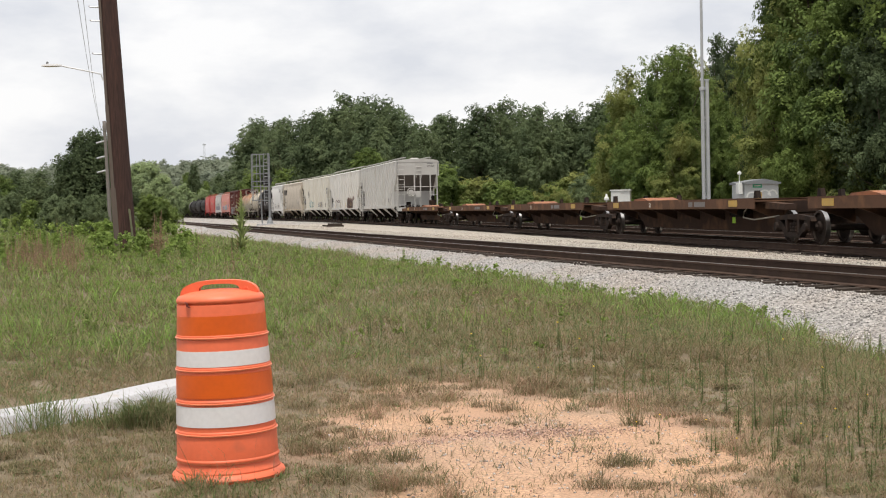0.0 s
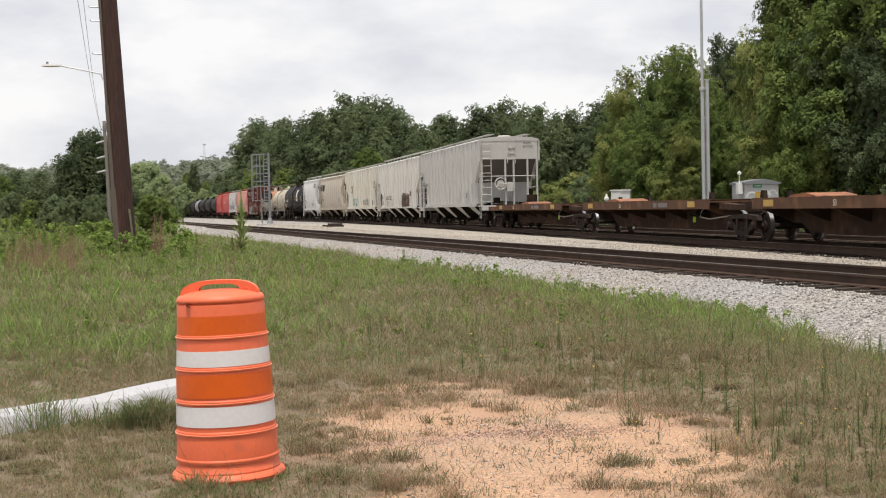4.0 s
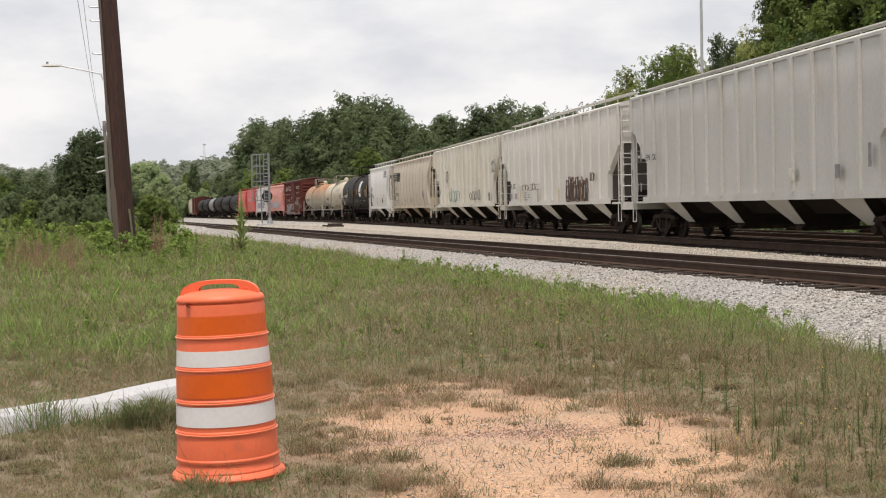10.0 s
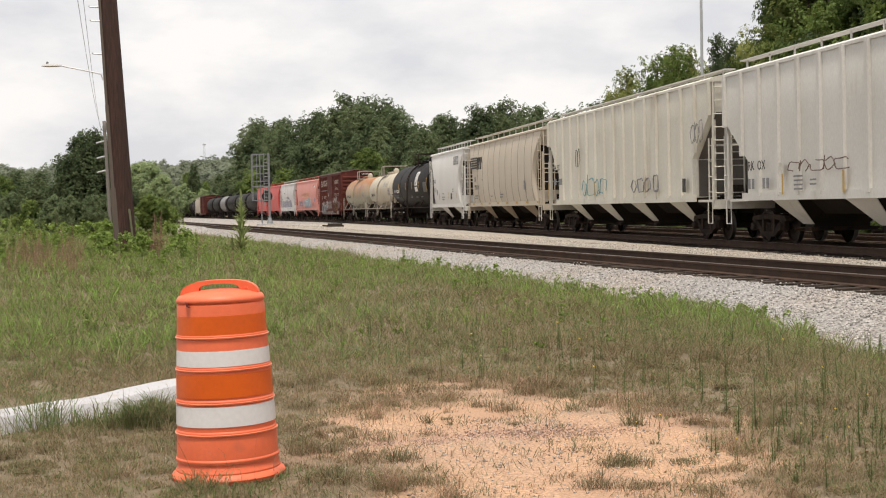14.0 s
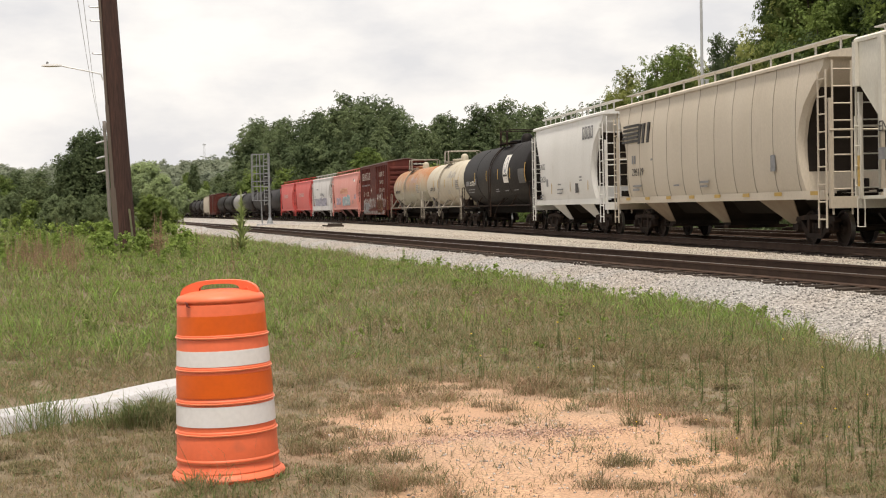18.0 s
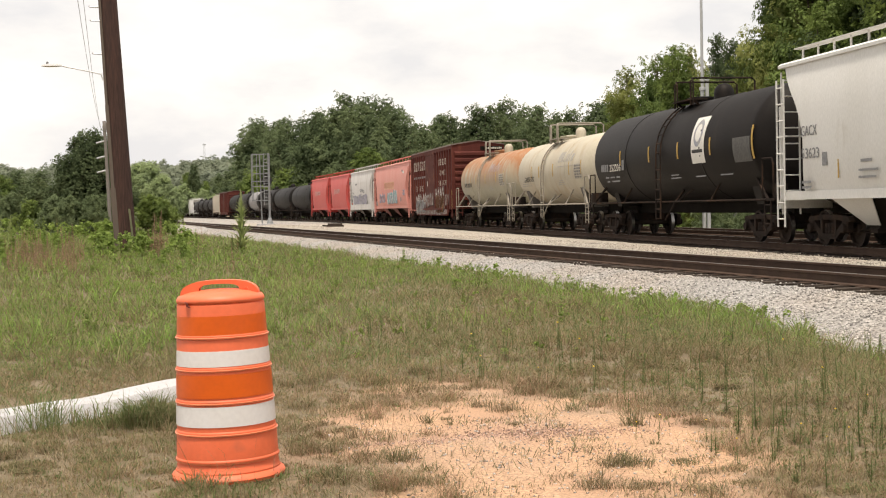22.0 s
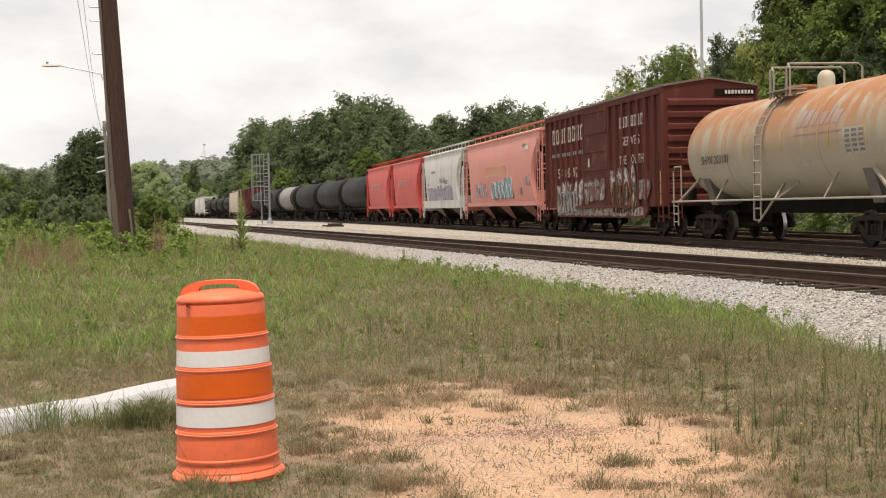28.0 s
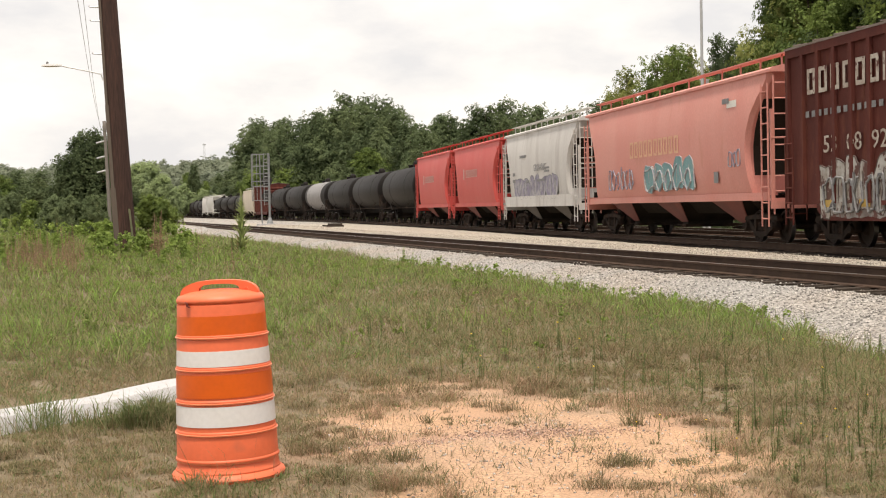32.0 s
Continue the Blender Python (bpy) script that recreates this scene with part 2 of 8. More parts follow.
def foliage(name, a, b, dry=None, patch=0.5, lo=0.42, hi=0.62, through=0.3, rnd=0.35):
    """Leaves and blades: each island takes its own tone, patches shift between colours, light passes through."""
    m = bpy.data.materials.new(name)
    m.use_nodes = True
    n, l = m.node_tree.nodes, m.node_tree.links
    p = n["Principled BSDF"]
    p.inputs["Roughness"].default_value = 0.65
    p.inputs["Specular IOR Level"].default_value = 0.12
    geo = n.new("ShaderNodeNewGeometry")
    tc = n.new("ShaderNodeTexCoord")
    t = n.new("ShaderNodeTexNoise")
    t.inputs["Scale"].default_value = patch
    t.inputs["Detail"].default_value = 4.0
    l.new(tc.outputs["Object"], t.inputs["Vector"])
    r = n.new("ShaderNodeMapRange")
    r.inputs[1].default_value, r.inputs[2].default_value = lo, hi
    l.new(t.outputs["Fac"], r.inputs[0])
    mx = n.new("ShaderNodeMixRGB")
    mx.inputs[1].default_value, mx.inputs[2].default_value = (*a, 1), (*b, 1)
    l.new(r.outputs[0], mx.inputs[0])
    col = mx.outputs[0]
    if dry:
        d = n.new("ShaderNodeMapRange")
        d.inputs[1].default_value, d.inputs[2].default_value = 0.62, 0.82
        l.new(geo.outputs["Random Per Island"], d.inputs[0])
        m2 = n.new("ShaderNodeMixRGB")
        m2.inputs[2].default_value = (*dry, 1)
        l.new(d.outputs[0], m2.inputs[0])
        l.new(col, m2.inputs[1])
        col = m2.outputs[0]
    v = n.new("ShaderNodeMapRange")
    v.inputs[3].default_value, v.inputs[4].default_value = 1 - rnd, 1 + rnd
    fr = n.new("ShaderNodeMath")
    fr.operation = "FRACT"
    ml = n.new("ShaderNodeMath")
    ml.operation = "MULTIPLY"
    ml.inputs[1].default_value = 7.31
    l.new(geo.outputs["Random Per Island"], ml.inputs[0])
    l.new(ml.outputs[0], fr.inputs[0])
    l.new(fr.outputs[0], v.inputs[0])
    m3 = n.new("ShaderNodeMixRGB")
    m3.blend_type = "MULTIPLY"
    m3.inputs[0].default_value = 1.0
    l.new(col, m3.inputs[1])
    l.new(v.outputs[0], m3.inputs[2])
    col = m3.outputs[0]
    l.new(col, p.inputs["Base Color"])
    tr = n.new("ShaderNodeBsdfTranslucent")
    l.new(col, tr.inputs["Color"])
    ms = n.new("ShaderNodeMixShader")
    ms.inputs[0].default_value = through
    l.new(p.outputs[0], ms.inputs[1])
    l.new(tr.outputs[0], ms.inputs[2])
    l.new(ms.outputs[0], n["Material Output"].inputs["Surface"])
    return m


MAT["leaf_near"] = foliage("leaf_near", (0.175, 0.235, 0.066), (0.090, 0.135, 0.042), patch=0.35, through=0.4, rnd=0.22)
MAT["leaf_yellow"] = foliage("leaf_yellow", (0.245, 0.265, 0.085), (0.125, 0.170, 0.050), patch=0.4, through=0.4, rnd=0.22)
MAT["leaf_dark"] = foliage("leaf_dark", (0.100, 0.132, 0.062), (0.072, 0.102, 0.050), patch=0.3, rnd=0.14)
# Lighter, bluer green with some distance haze put into it.
MAT["leaf_mid"] = foliage("leaf_mid", (0.160, 0.202, 0.098), (0.112, 0.152, 0.078), patch=0.25, through=0.4, rnd=0.14)
MAT["spire_green"] = foliage("spire_green", (0.34, 0.39, 0.17), (0.26, 0.33, 0.13), patch=1.5, through=0.4, rnd=0.2)
# Far woods: distance haze is put into this pale leaf colour.
MAT["leaf_far_haze"] = foliage("leaf_far_haze", (0.245, 0.275, 0.200), (0.205, 0.240, 0.178), patch=0.03, through=0.45, rnd=0.08)
# Leaves paled beyond their own green, haze mixed into the colour.
MAT["leaf_pale_haze"] = foliage("leaf_pale_haze", (0.34, 0.415, 0.215), (0.26, 0.325, 0.175), patch=0.12, through=0.45, rnd=0.12)
MAT["blade_green"] = foliage("blade_green", (0.150, 0.205, 0.080), (0.155, 0.148, 0.072), dry=(0.25, 0.21, 0.115), patch=0.45, rnd=0.2, through=0.42)
MAT["blade_dry"] = foliage("blade_dry", (0.34, 0.25, 0.155), (0.26, 0.18, 0.115), dry=(0.20, 0.19, 0.085), patch=0.45, rnd=0.2, through=0.42)
MAT["weed_green"] = foliage("weed_green", (0.255, 0.345, 0.090), (0.165, 0.235, 0.070), patch=0.8, through=0.4)
MAT["weed_red"] = foliage("weed_red", (0.40, 0.275, 0.19), (0.29, 0.19, 0.13), patch=0.8)
MAT["pebble"] = material("pebble", (0.40, 0.26, 0.20), 0.9, 0, (0.30, 0.20, 0.17), scale=4.0, rnd=0.6, island=True, bump=0)
MAT["salmon_pale"] = material("salmon_pale", (0.66, 0.40, 0.26), 0.65, 0, (0.62, 0.28, 0.20), scale=3.0)
MAT["letter_worn"] = material("letter_worn", (0.46, 0.42, 0.37), 0.75, 0, (0.30, 0.24, 0.20), scale=5.0, amount=0.9, rust=(0.10, 0.03, 0.025), rust_scale=7.0, rust_lo=0.58, rust_hi=0.64)
MAT["graffiti_grey"] = material("graffiti_grey", (0.30, 0.29, 0.28), 0.8, 0, (0.15, 0.12, 0.11), scale=3.0, amount=1.0, rust=(0.12, 0.05, 0.04), rust_scale=4.0, rust_lo=0.5, rust_hi=0.55)
MAT["tuft"] = foliage("tuft", (0.165, 0.165, 0.085), (0.21, 0.17, 0.105), dry=(0.25, 0.185, 0.12), patch=1.6)
# Dark grey of the end slopes; their shade is put into the colour.
MAT["dark_grey"] = material("dark_grey", (0.125, 0.112, 0.102), 0.9, 0, (0.10, 0.085, 0.075), scale=1.2)
MAT["rail_tan"] = material("rail_tan", (0.30, 0.27, 0.225), 0.7, 0, (0.19, 0.16, 0.125), scale=3.0)
MAT["signal_grey"] = material("signal_grey", (0.24, 0.25, 0.26), 0.55, 0.3, (0.18, 0.19, 0.20), scale=3.0)
MAT["notice_dull"] = material("notice_dull", (0.065, 0.063, 0.062), 0.75, 0, (0.10, 0.095, 0.09), scale=12.0, amount=0.9)
# Dirty stone, with the shade between the rails put into its colour.
MAT["fouled_shade"] = material("fouled_shade", (0.034, 0.026, 0.022), 0.95, 0, (0.058, 0.046, 0.037), spec=0.1, scale=1.5, fine=24.0, fine_amount=0.6, bump=0.8, bump_scale=24.0)
MAT["bay_tan"] = material("bay_tan", (0.28, 0.225, 0.16), 0.75, 0, (0.20, 0.14, 0.09), scale=0.9, amount=0.9)
MAT["straw"] = foliage("straw", (0.35, 0.28, 0.185), (0.265, 0.20, 0.138), dry=(0.20, 0.185, 0.105), patch=0.6, rnd=0.25)
MAT["lush"] = foliage("lush", (0.225, 0.345, 0.080), (0.175, 0.255, 0.070), dry=(0.27, 0.25, 0.13), patch=0.7, rnd=0.22, through=0.4)


def overgrown(m):
    """Bare soil only in one ragged patch; brown thatch and humus cover the ground elsewhere."""
    n, l = m.node_tree.nodes, m.node_tree.links
    b = n["Principled BSDF"]
    old = b.inputs["Base Color"].links[0].from_socket
    tc = n.new("ShaderNodeTexCoord")
    across = n.new("ShaderNodeVectorMath")
    across.operation = "DOT_PRODUCT"
    across.inputs[1].default_value = (1 / 1.25, 0.12 / 1.25, 0)
    along = n.new("ShaderNodeVectorMath")
    along.operation = "DOT_PRODUCT"
    along.inputs[1].default_value = (0, 1 / 2.6, 0)
    both = n.new("ShaderNodeCombineXYZ")
    l.new(tc.outputs["Object"], across.inputs[0])
    l.new(tc.outputs["Object"], along.inputs[0])
    l.new(across.outputs["Value"], both.inputs[0])
    l.new(along.outputs["Value"], both.inputs[1])
    d = n.new("ShaderNodeVectorMath")
    d.operation = "DISTANCE"
    d.inputs[1].default_value = ((0.48 + 0.12 * 8.4) / 1.25, 8.2 / 2.6, 0)
    l.new(both.outputs["Vector"], d.inputs[0])
    t = n.new("ShaderNodeTexNoise")
    t.inputs["Scale"].default_value = 2.2
    t.inputs["Detail"].default_value = 7.0
    l.new(tc.outputs["Object"], t.inputs["Vector"])
    add = n.new("ShaderNodeMath")
    add.operation = "MULTIPLY_ADD"
    add.inputs[1].default_value = 1.3
    l.new(t.outputs["Fac"], add.inputs[0])
    l.new(d.outputs["Value"], add.inputs[2])
    r = n.new("ShaderNodeMapRange")
    r.inputs[1].default_value, r.inputs[2].default_value = 1.42, 1.85
    l.new(add.outputs[0], r.inputs[0])
    t2 = n.new("ShaderNodeTexNoise")
    t2.inputs["Scale"].default_value = 14.0
    t2.inputs["Detail"].default_value = 8.0
    l.new(tc.outputs["Object"], t2.inputs["Vector"])
    r2 = n.new("ShaderNodeMapRange")
    r2.inputs[1].default_value, r2.inputs[2].default_value = 0.4, 0.62
    l.new(t2.outputs["Fac"], r2.inputs[0])
    turf = n.new("ShaderNodeMixRGB")
    turf.inputs[1].default_value, turf.inputs[2].default_value = (0.135, 0.112, 0.070, 1), (0.20, 0.148, 0.098, 1)
    l.new(r2.outputs[0], turf.inputs[0])
    mx = n.new("ShaderNodeMixRGB")
    l.new(r.outputs[0], mx.inputs[0])
    l.new(old, mx.inputs[1])
    l.new(turf.outputs[0], mx.inputs[2])
    l.new(mx.outputs[0], b.inputs["Base Color"])


overgrown(MAT["soil"])
MAT["emblem_grey"] = material("emblem_grey", (0.30, 0.29, 0.28), 0.7, 0, (0.42, 0.38, 0.31), scale=6.0, amount=0.8)
MAT["notice_pale"] = material("notice_pale", (0.40, 0.37, 0.31), 0.7, 0, (0.30, 0.27, 0.22), scale=8.0, amount=0.8)
# Red bay sides with the shade below the sill put into the colour.
MAT["bay_red_shade"] = material("bay_red_shade", (0.20, 0.06, 0.05), 0.8, 0, (0.11, 0.045, 0.04), scale=1.5)
# Grey belt colour stands for the sheen on a black tank.
MAT["belt_sheen"] = material("belt_sheen", (0.22, 0.21, 0.21), 0.5, 0, (0.14, 0.13, 0.13), scale=1.5)
# Oil-stained stone with the train's own shadow put into its colour.
MAT["oily_shade"] = material("oily_shade", (0.026, 0.020, 0.017), 0.95, 0, (0.048, 0.038, 0.031), scale=1.5, fine=24.0, fine_amount=0.6, bump=0.8, bump_scale=24.0, spec=0.06)
MAT["seam_tan"] = material("seam_tan", (0.30, 0.27, 0.22), 0.8)


# ---------------------------------------------------------------- mesh tools
class Shape:
    """Collects vertices and faces of one mesh."""

    def __init__(self):
        self.v, self.f = [], []

    def add(self, verts, faces):
        o = len(self.v)
        self.v += [tuple(p) for p in verts]
        self.f += [tuple(i + o for i in fc) for fc in faces]
        return self

    def box(self, c, s, m=None, ch=0.0):
        """A box at c of size s; ch chamfers its long upright edges."""
        x, y, z = s[0] / 2, s[1] / 2, s[2] / 2
        if ch:
            ring = [(x - ch, y), (x, y - ch), (x, -y + ch), (x - ch, -y), (-x + ch, -y), (-x, -y + ch), (-x, y - ch), (-x + ch, y)][::-1]
        else:
            ring = [(x, y), (-x, y), (-x, -y), (x, -y)]
        n = len(ring)
        p = [Vector((a, b, -z)) for a, b in ring] + [Vector((a, b, z)) for a, b in ring]
        p = [(m @ q if m else q) + Vector(c) for q in p]
        fs = [tuple(range(n))[::-1], tuple(range(n, 2 * n))] + [(i, (i + 1) % n, n + (i + 1) % n, n + i) for i in range(n)]
        return self.add(p, fs)

    def beam(self, a, b, w, h=None, up=(0, 0, 1)):
        """A square bar from a to b."""
        a, b = Vector(a), Vector(b)
        h = h or w
        d = (b - a).normalized()
        u = Vector(up)
        if abs(d.dot(u)) > 0.98:
            u = Vector((1, 0, 0))
        s = d.cross(u).normalized() * w / 2
        t = s.cross(d).normalized() * h / 2
        p = [q + e for q in (a, b) for e in (s + t, -s + t, -s - t, s - t)]
        return self.add(p, [(3, 2, 1, 0), (4, 5, 6, 7)] + [(i, (i + 1) % 4, 4 + (i + 1) % 4, 4 + i) for i in range(4)])

    def tube(self, pts, r, n=6, r2=None):
        """A round bar through pts."""
        pts = [Vector(p) for p in pts]
        o = len(self.v)
        k = len(pts)
        for i, p in enumerate(pts):
            d = (pts[min(i + 1, k - 1)] - pts[max(i - 1, 0)]).normalized()
            u = Vector((0, 0, 1)) if abs(d.z) < 0.95 else Vector((1, 0, 0))
            s = d.cross(u).normalized()
            t = s.cross(d).normalized()
            rr = r if r2 is None else r + (r2 - r) * i / (k - 1)
            self.v += [tuple(p + (s * math.cos(a) + t * math.sin(a)) * rr) for a in (2 * math.pi * j / n for j in range(n))]
        for i in range(k - 1):
            for j in range(n):
                self.f.append((o + i * n + j, o + i * n + (j + 1) % n, o + (i + 1) * n + (j + 1) % n, o + (i + 1) * n + j))
        self.f.append(tuple(o + j for j in range(n))[::-1])
        self.f.append(tuple(o + (k - 1) * n + j for j in range(n)))
        return self

    def lathe(self, prof, n=24, axis="z", c=(0, 0, 0), m=None):
        """Turns (radius, height) pairs about an axis."""
        o = len(self.v)
        for r, h in prof:
            for j in range(n):
                a = 2 * math.pi * j / n
                q = {"z": Vector((r * math.cos(a), r * math.sin(a), h)), "x": Vector((h, r * math.cos(a), r * math.sin(a))),
                     "y": Vector((r * math.sin(a), h, r * math.cos(a)))}[axis]
                self.v.append(tuple((m @ q if m else q) + Vector(c)))
        k = len(prof)
        for i in range(k - 1):
            for j in range(n):
                self.f.append((o + i * n + j, o + i * n + (j + 1) % n, o + (i + 1) * n + (j + 1) % n, o + (i + 1) * n + j))
        if prof[0][0] > 1e-4:
            self.f.append(tuple(o + j for j in range(n))[::-1])
        if prof[-1][0] > 1e-4:
            self.f.append(tuple(o + (k - 1) * n + j for j in range(n)))
        return self

    def prism(self, poly, y0, y1, plane="xz"):
        """Extrudes a polygon of that plane between y0 and y1 along the third axis."""
        n = len(poly)
        put = {"xz": lambda a, b, c: (a, c, b), "yz": lambda a, b, c: (c, a, b), "xy": lambda a, b, c: (a, b, c)}[plane]
        p = [put(a, b, y0) for a, b in poly] + [put(a, b, y1) for a, b in poly]
        return self.add(p, [tuple(range(n)), tuple(range(n, 2 * n))[::-1]] + [(i, i + n, (i + 1) % n + n, (i + 1) % n) for i in range(n)])

    def rings(self, rows):
        """Stacks rings (lists of points of equal length) into a closed shell."""
        n = len(rows[0])
        o = len(self.v)
        for r in rows:
            self.v += [tuple(p) for p in r]
        for i in range(len(rows) - 1):
            for j in range(n):
                self.f.append((o + i * n + j, o + i * n + (j + 1) % n, o + (i + 1) * n + (j + 1) % n, o + (i + 1) * n + j))
        self.f.append(tuple(o + j for j in range(n))[::-1])
        self.f.append(tuple(o + (len(rows) - 1) * n + j for j in range(n)))
        return self

    def mesh(self, name, mat, smooth=None):
        me = bpy.data.meshes.new(name)
        me.from_pydata(self.v, [], self.f)
        b = bmesh.new()
        b.from_mesh(me)
        bmesh.ops.recalc_face_normals(b, faces=b.faces)
        b.to_mesh(me)
        b.free()
        me.materials.append(MAT[mat] if isinstance(mat, str) else mat)
        if smooth:
            me.shade_smooth()
            me.set_sharp_from_angle(angle=radians(smooth))
        return me


def part(name, shape, mat, parent, label="", smooth=None, at=None):
    """Links a shape as one mesh object under a thing or a part."""
    ob = new(name, shape if isinstance(shape, bpy.types.Mesh) else shape.mesh(name, mat, smooth))
    ob.parent = parent
    if at is not None:
        ob.matrix_basis = at
    if label:
        tagged(ob, label)
    return ob


def thing(name, label, category, group="", kind="", m=None):
    ob = new(name)
    ob.empty_display_size = 0.2
    if m is not None:
        ob.matrix_world = m
    return tagged(ob, label, category, group, kind)


# ---------------------------------------------------------------- the train's track: a spiral that runs out into a straight line
TRACK_X, TRACK_Y, TRACK_TURN, TRACK_BEND, TRACK_SPIRAL, TRACK_END = 19.6296, -24.968, -0.1809944, 7.064e-4, -1.12e-5, 183.0
STEP = 0.5
S_LO, S_HI = -160.0, 760.0


def heading(s):
    u = np.clip(s, 0.0, TRACK_END)
    return TRACK_TURN + TRACK_BEND * np.minimum(s, TRACK_END) + TRACK_SPIRAL * u * u / 2


_s = np.arange(S_LO, S_HI + STEP, STEP)
_h = heading(_s + STEP / 2)
_px = np.concatenate([[0], np.cumsum(np.sin(_h) * STEP)])[:-1]
_py = np.concatenate([[0], np.cumsum(np.cos(_h) * STEP)])[:-1]
_i0 = int(round(-S_LO / STEP))
_px = _px - _px[_i0] + TRACK_X
_py = _py - _py[_i0] + TRACK_Y


def on_track(s, off=0.0):
    """The place on the train's track at s metres, off metres to its far side."""
    h = float(heading(s))
    return Vector((float(np.interp(s, _s, _px)) + math.cos(h) * off, float(np.interp(s, _s, _py)) - math.sin(h) * off, 0.0))


def run(t):
    """How far the train still is from its place at 16 s."""
    u = t - 16
    return -6.9714 * u + 0.04163 * u ** 2 + 1.042e-4 * u ** 3 - 3.93e-5 * u ** 4


def car_pose(mid, base, t):
    """Pose of a car whose middle is at mid at 16 s and whose bogies stand base apart. Its x axis points along the travel."""
    s = mid + run(t)
    a, b = on_track(s - base / 2), on_track(s + base / 2)
    d = a - b
    return pose(*((a + b) / 2), 0, 0, math.degrees(math.atan2(d.y, d.x)))


CARS = []          # (car, middle at 16 s, bogie base)
WHEELSETS = []     # (wheelset, its still pose)


# ---------------------------------------------------------------- railway cars (x along the travel, y to the far side, z from the rail's top)
def wheelset_shape():
    r = 0.42
    w = Shape()
    for sy in (-1, 1):
        prof = [(0.10, 0.60), (0.14, 0.64), (0.15, 0.67), (0.33, 0.685), (0.36, 0.66), (r, 0.66), (r, 0.77), (0.36, 0.78), (0.34, 0.73), (0.16, 0.74), (0.13, 0.80), (0.08, 0.82)]
        w.lathe([(a, b * sy) for a, b in prof], 20, "y")
    return w.tube([(0, -1.0, 0), (0, 1.0, 0)], 0.08, 8)


def side_frame_shape():
    s = Shape()
    # upper chord, lower chord, columns and pedestals with open windows between them
    s.prism([(-1.12, 0.58), (-1.04, 0.69), (-0.4, 0.74), (0.4, 0.74), (1.04, 0.69), (1.12, 0.58), (0.4, 0.62), (-0.4, 0.62)], -0.07, 0.07)
    s.prism([(-0.42, 0.18), (0.42, 0.18), (0.36, 0.30), (-0.36, 0.30)], -0.08, 0.08)
    for q in (-1, 1):
        s.prism([(0.28 * q, 0.28), (0.42 * q, 0.20), (0.98 * q, 0.56), (0.80 * q, 0.62)], -0.07, 0.07)
        s.prism([(0.30 * q, 0.28), (0.42 * q, 0.28), (0.42 * q, 0.66), (0.30 * q, 0.66)], -0.08, 0.08)
        s.box((0.875 * q, 0, 0.47), (0.26, 0.2, 0.24), None, 0.04)
        s.lathe([(0.10, -0.16), (0.115, -0.13), (0.115, 0.02)], 10, "y", (0.875 * q, 0, 0.43))
    for k in (-0.16, 0.0, 0.16):
        s.lathe([(0.065, 0.30), (0.075, 0.34), (0.065, 0.38), (0.075, 0.42), (0.065, 0.46), (0.075, 0.50), (0.065, 0.54)], 8, "z", (k, 0, 0))
    return s


_WHEELSET = wheelset_shape().mesh("wheelset", "wheel", 35)
_WHEELSET.materials.append(MAT["tread"])
for _p in _WHEELSET.polygons:
    if all(math.hypot(_WHEELSET.vertices[i].co.x, _WHEELSET.vertices[i].co.z) > 0.41 for i in _p.vertices):
        _p.material_index = 1
_SIDE = side_frame_shape().mesh("side_frame", "steel_dark")


def bogie(car, x, spins):
    bol = Shape().box((0, 0, 0.62), (0.36, 1.9, 0.26), None, 0.05).box((0, 0, 0.80), (0.5, 0.5, 0.12)).box((0, 0, 0.45), (0.12, 1.7, 0.10))
    b = part("bogie", bol, "steel_dark", car, at=pose(x, 0, 0))
    for sy in (-1, 1):
        part("side_frame", _SIDE, None, b, at=pose(0, sy * 1.0, 0, 0, 0, 0 if sy < 0 else 180))
    for sx in (-0.875, 0.875):
        w = part("wheelset", _WHEELSET, None, b, at=pose(sx, 0, 0.42))
        if spins:
            WHEELSETS.append((w, sx))
    return b


def coupler(car, x, sx):
    c = Shape().box((x + sx * 0.25, 0, 0.86), (0.7, 0.14, 0.16)).box((x + sx * 0.56, 0.03, 0.86), (0.24, 0.30, 0.28), None, 0.06)
    part("coupler", c, "steel_dark", car)
    part("brake_hose", Shape().tube([(x + sx * 0.1, -0.35, 0.75), (x + sx * 0.3, -0.33, 0.6), (x + sx * 0.5, -0.28, 0.48), (x + sx * 0.68, -0.22, 0.55)], 0.025), "underframe", car)


def ladder(car, a, b, width_vec, rungs, mat, r=0.018, name="ladder"):
    """Two stiles from a to b, width_vec apart, with rungs between."""
    a, b, w = Vector(a), Vector(b), Vector(width_vec)
    s = Shape().beam(a, b, 0.034).beam(a + w, b + w, 0.034)
    for i in range(rungs):
        p = a.lerp(b, (i + 0.5) / rungs)
        s.tube([p, p + w], r, 5)
    return part(name, s, mat, car)


def text_mesh(text, size):
    cu = bpy.data.curves.new("lettering", "FONT")
    cu.body = text
    cu.size = size
    cu.extrude = 0.003
    cu.resolution_u = 2
    tmp = bpy.data.objects.new("lettering", cu)
    me = bpy.data.meshes.new_from_object(tmp)
    bpy.data.objects.remove(tmp)
    me.materials.clear()
    return me, min(v.co.x for v in me.vertices), max(v.co.x for v in me.vertices)


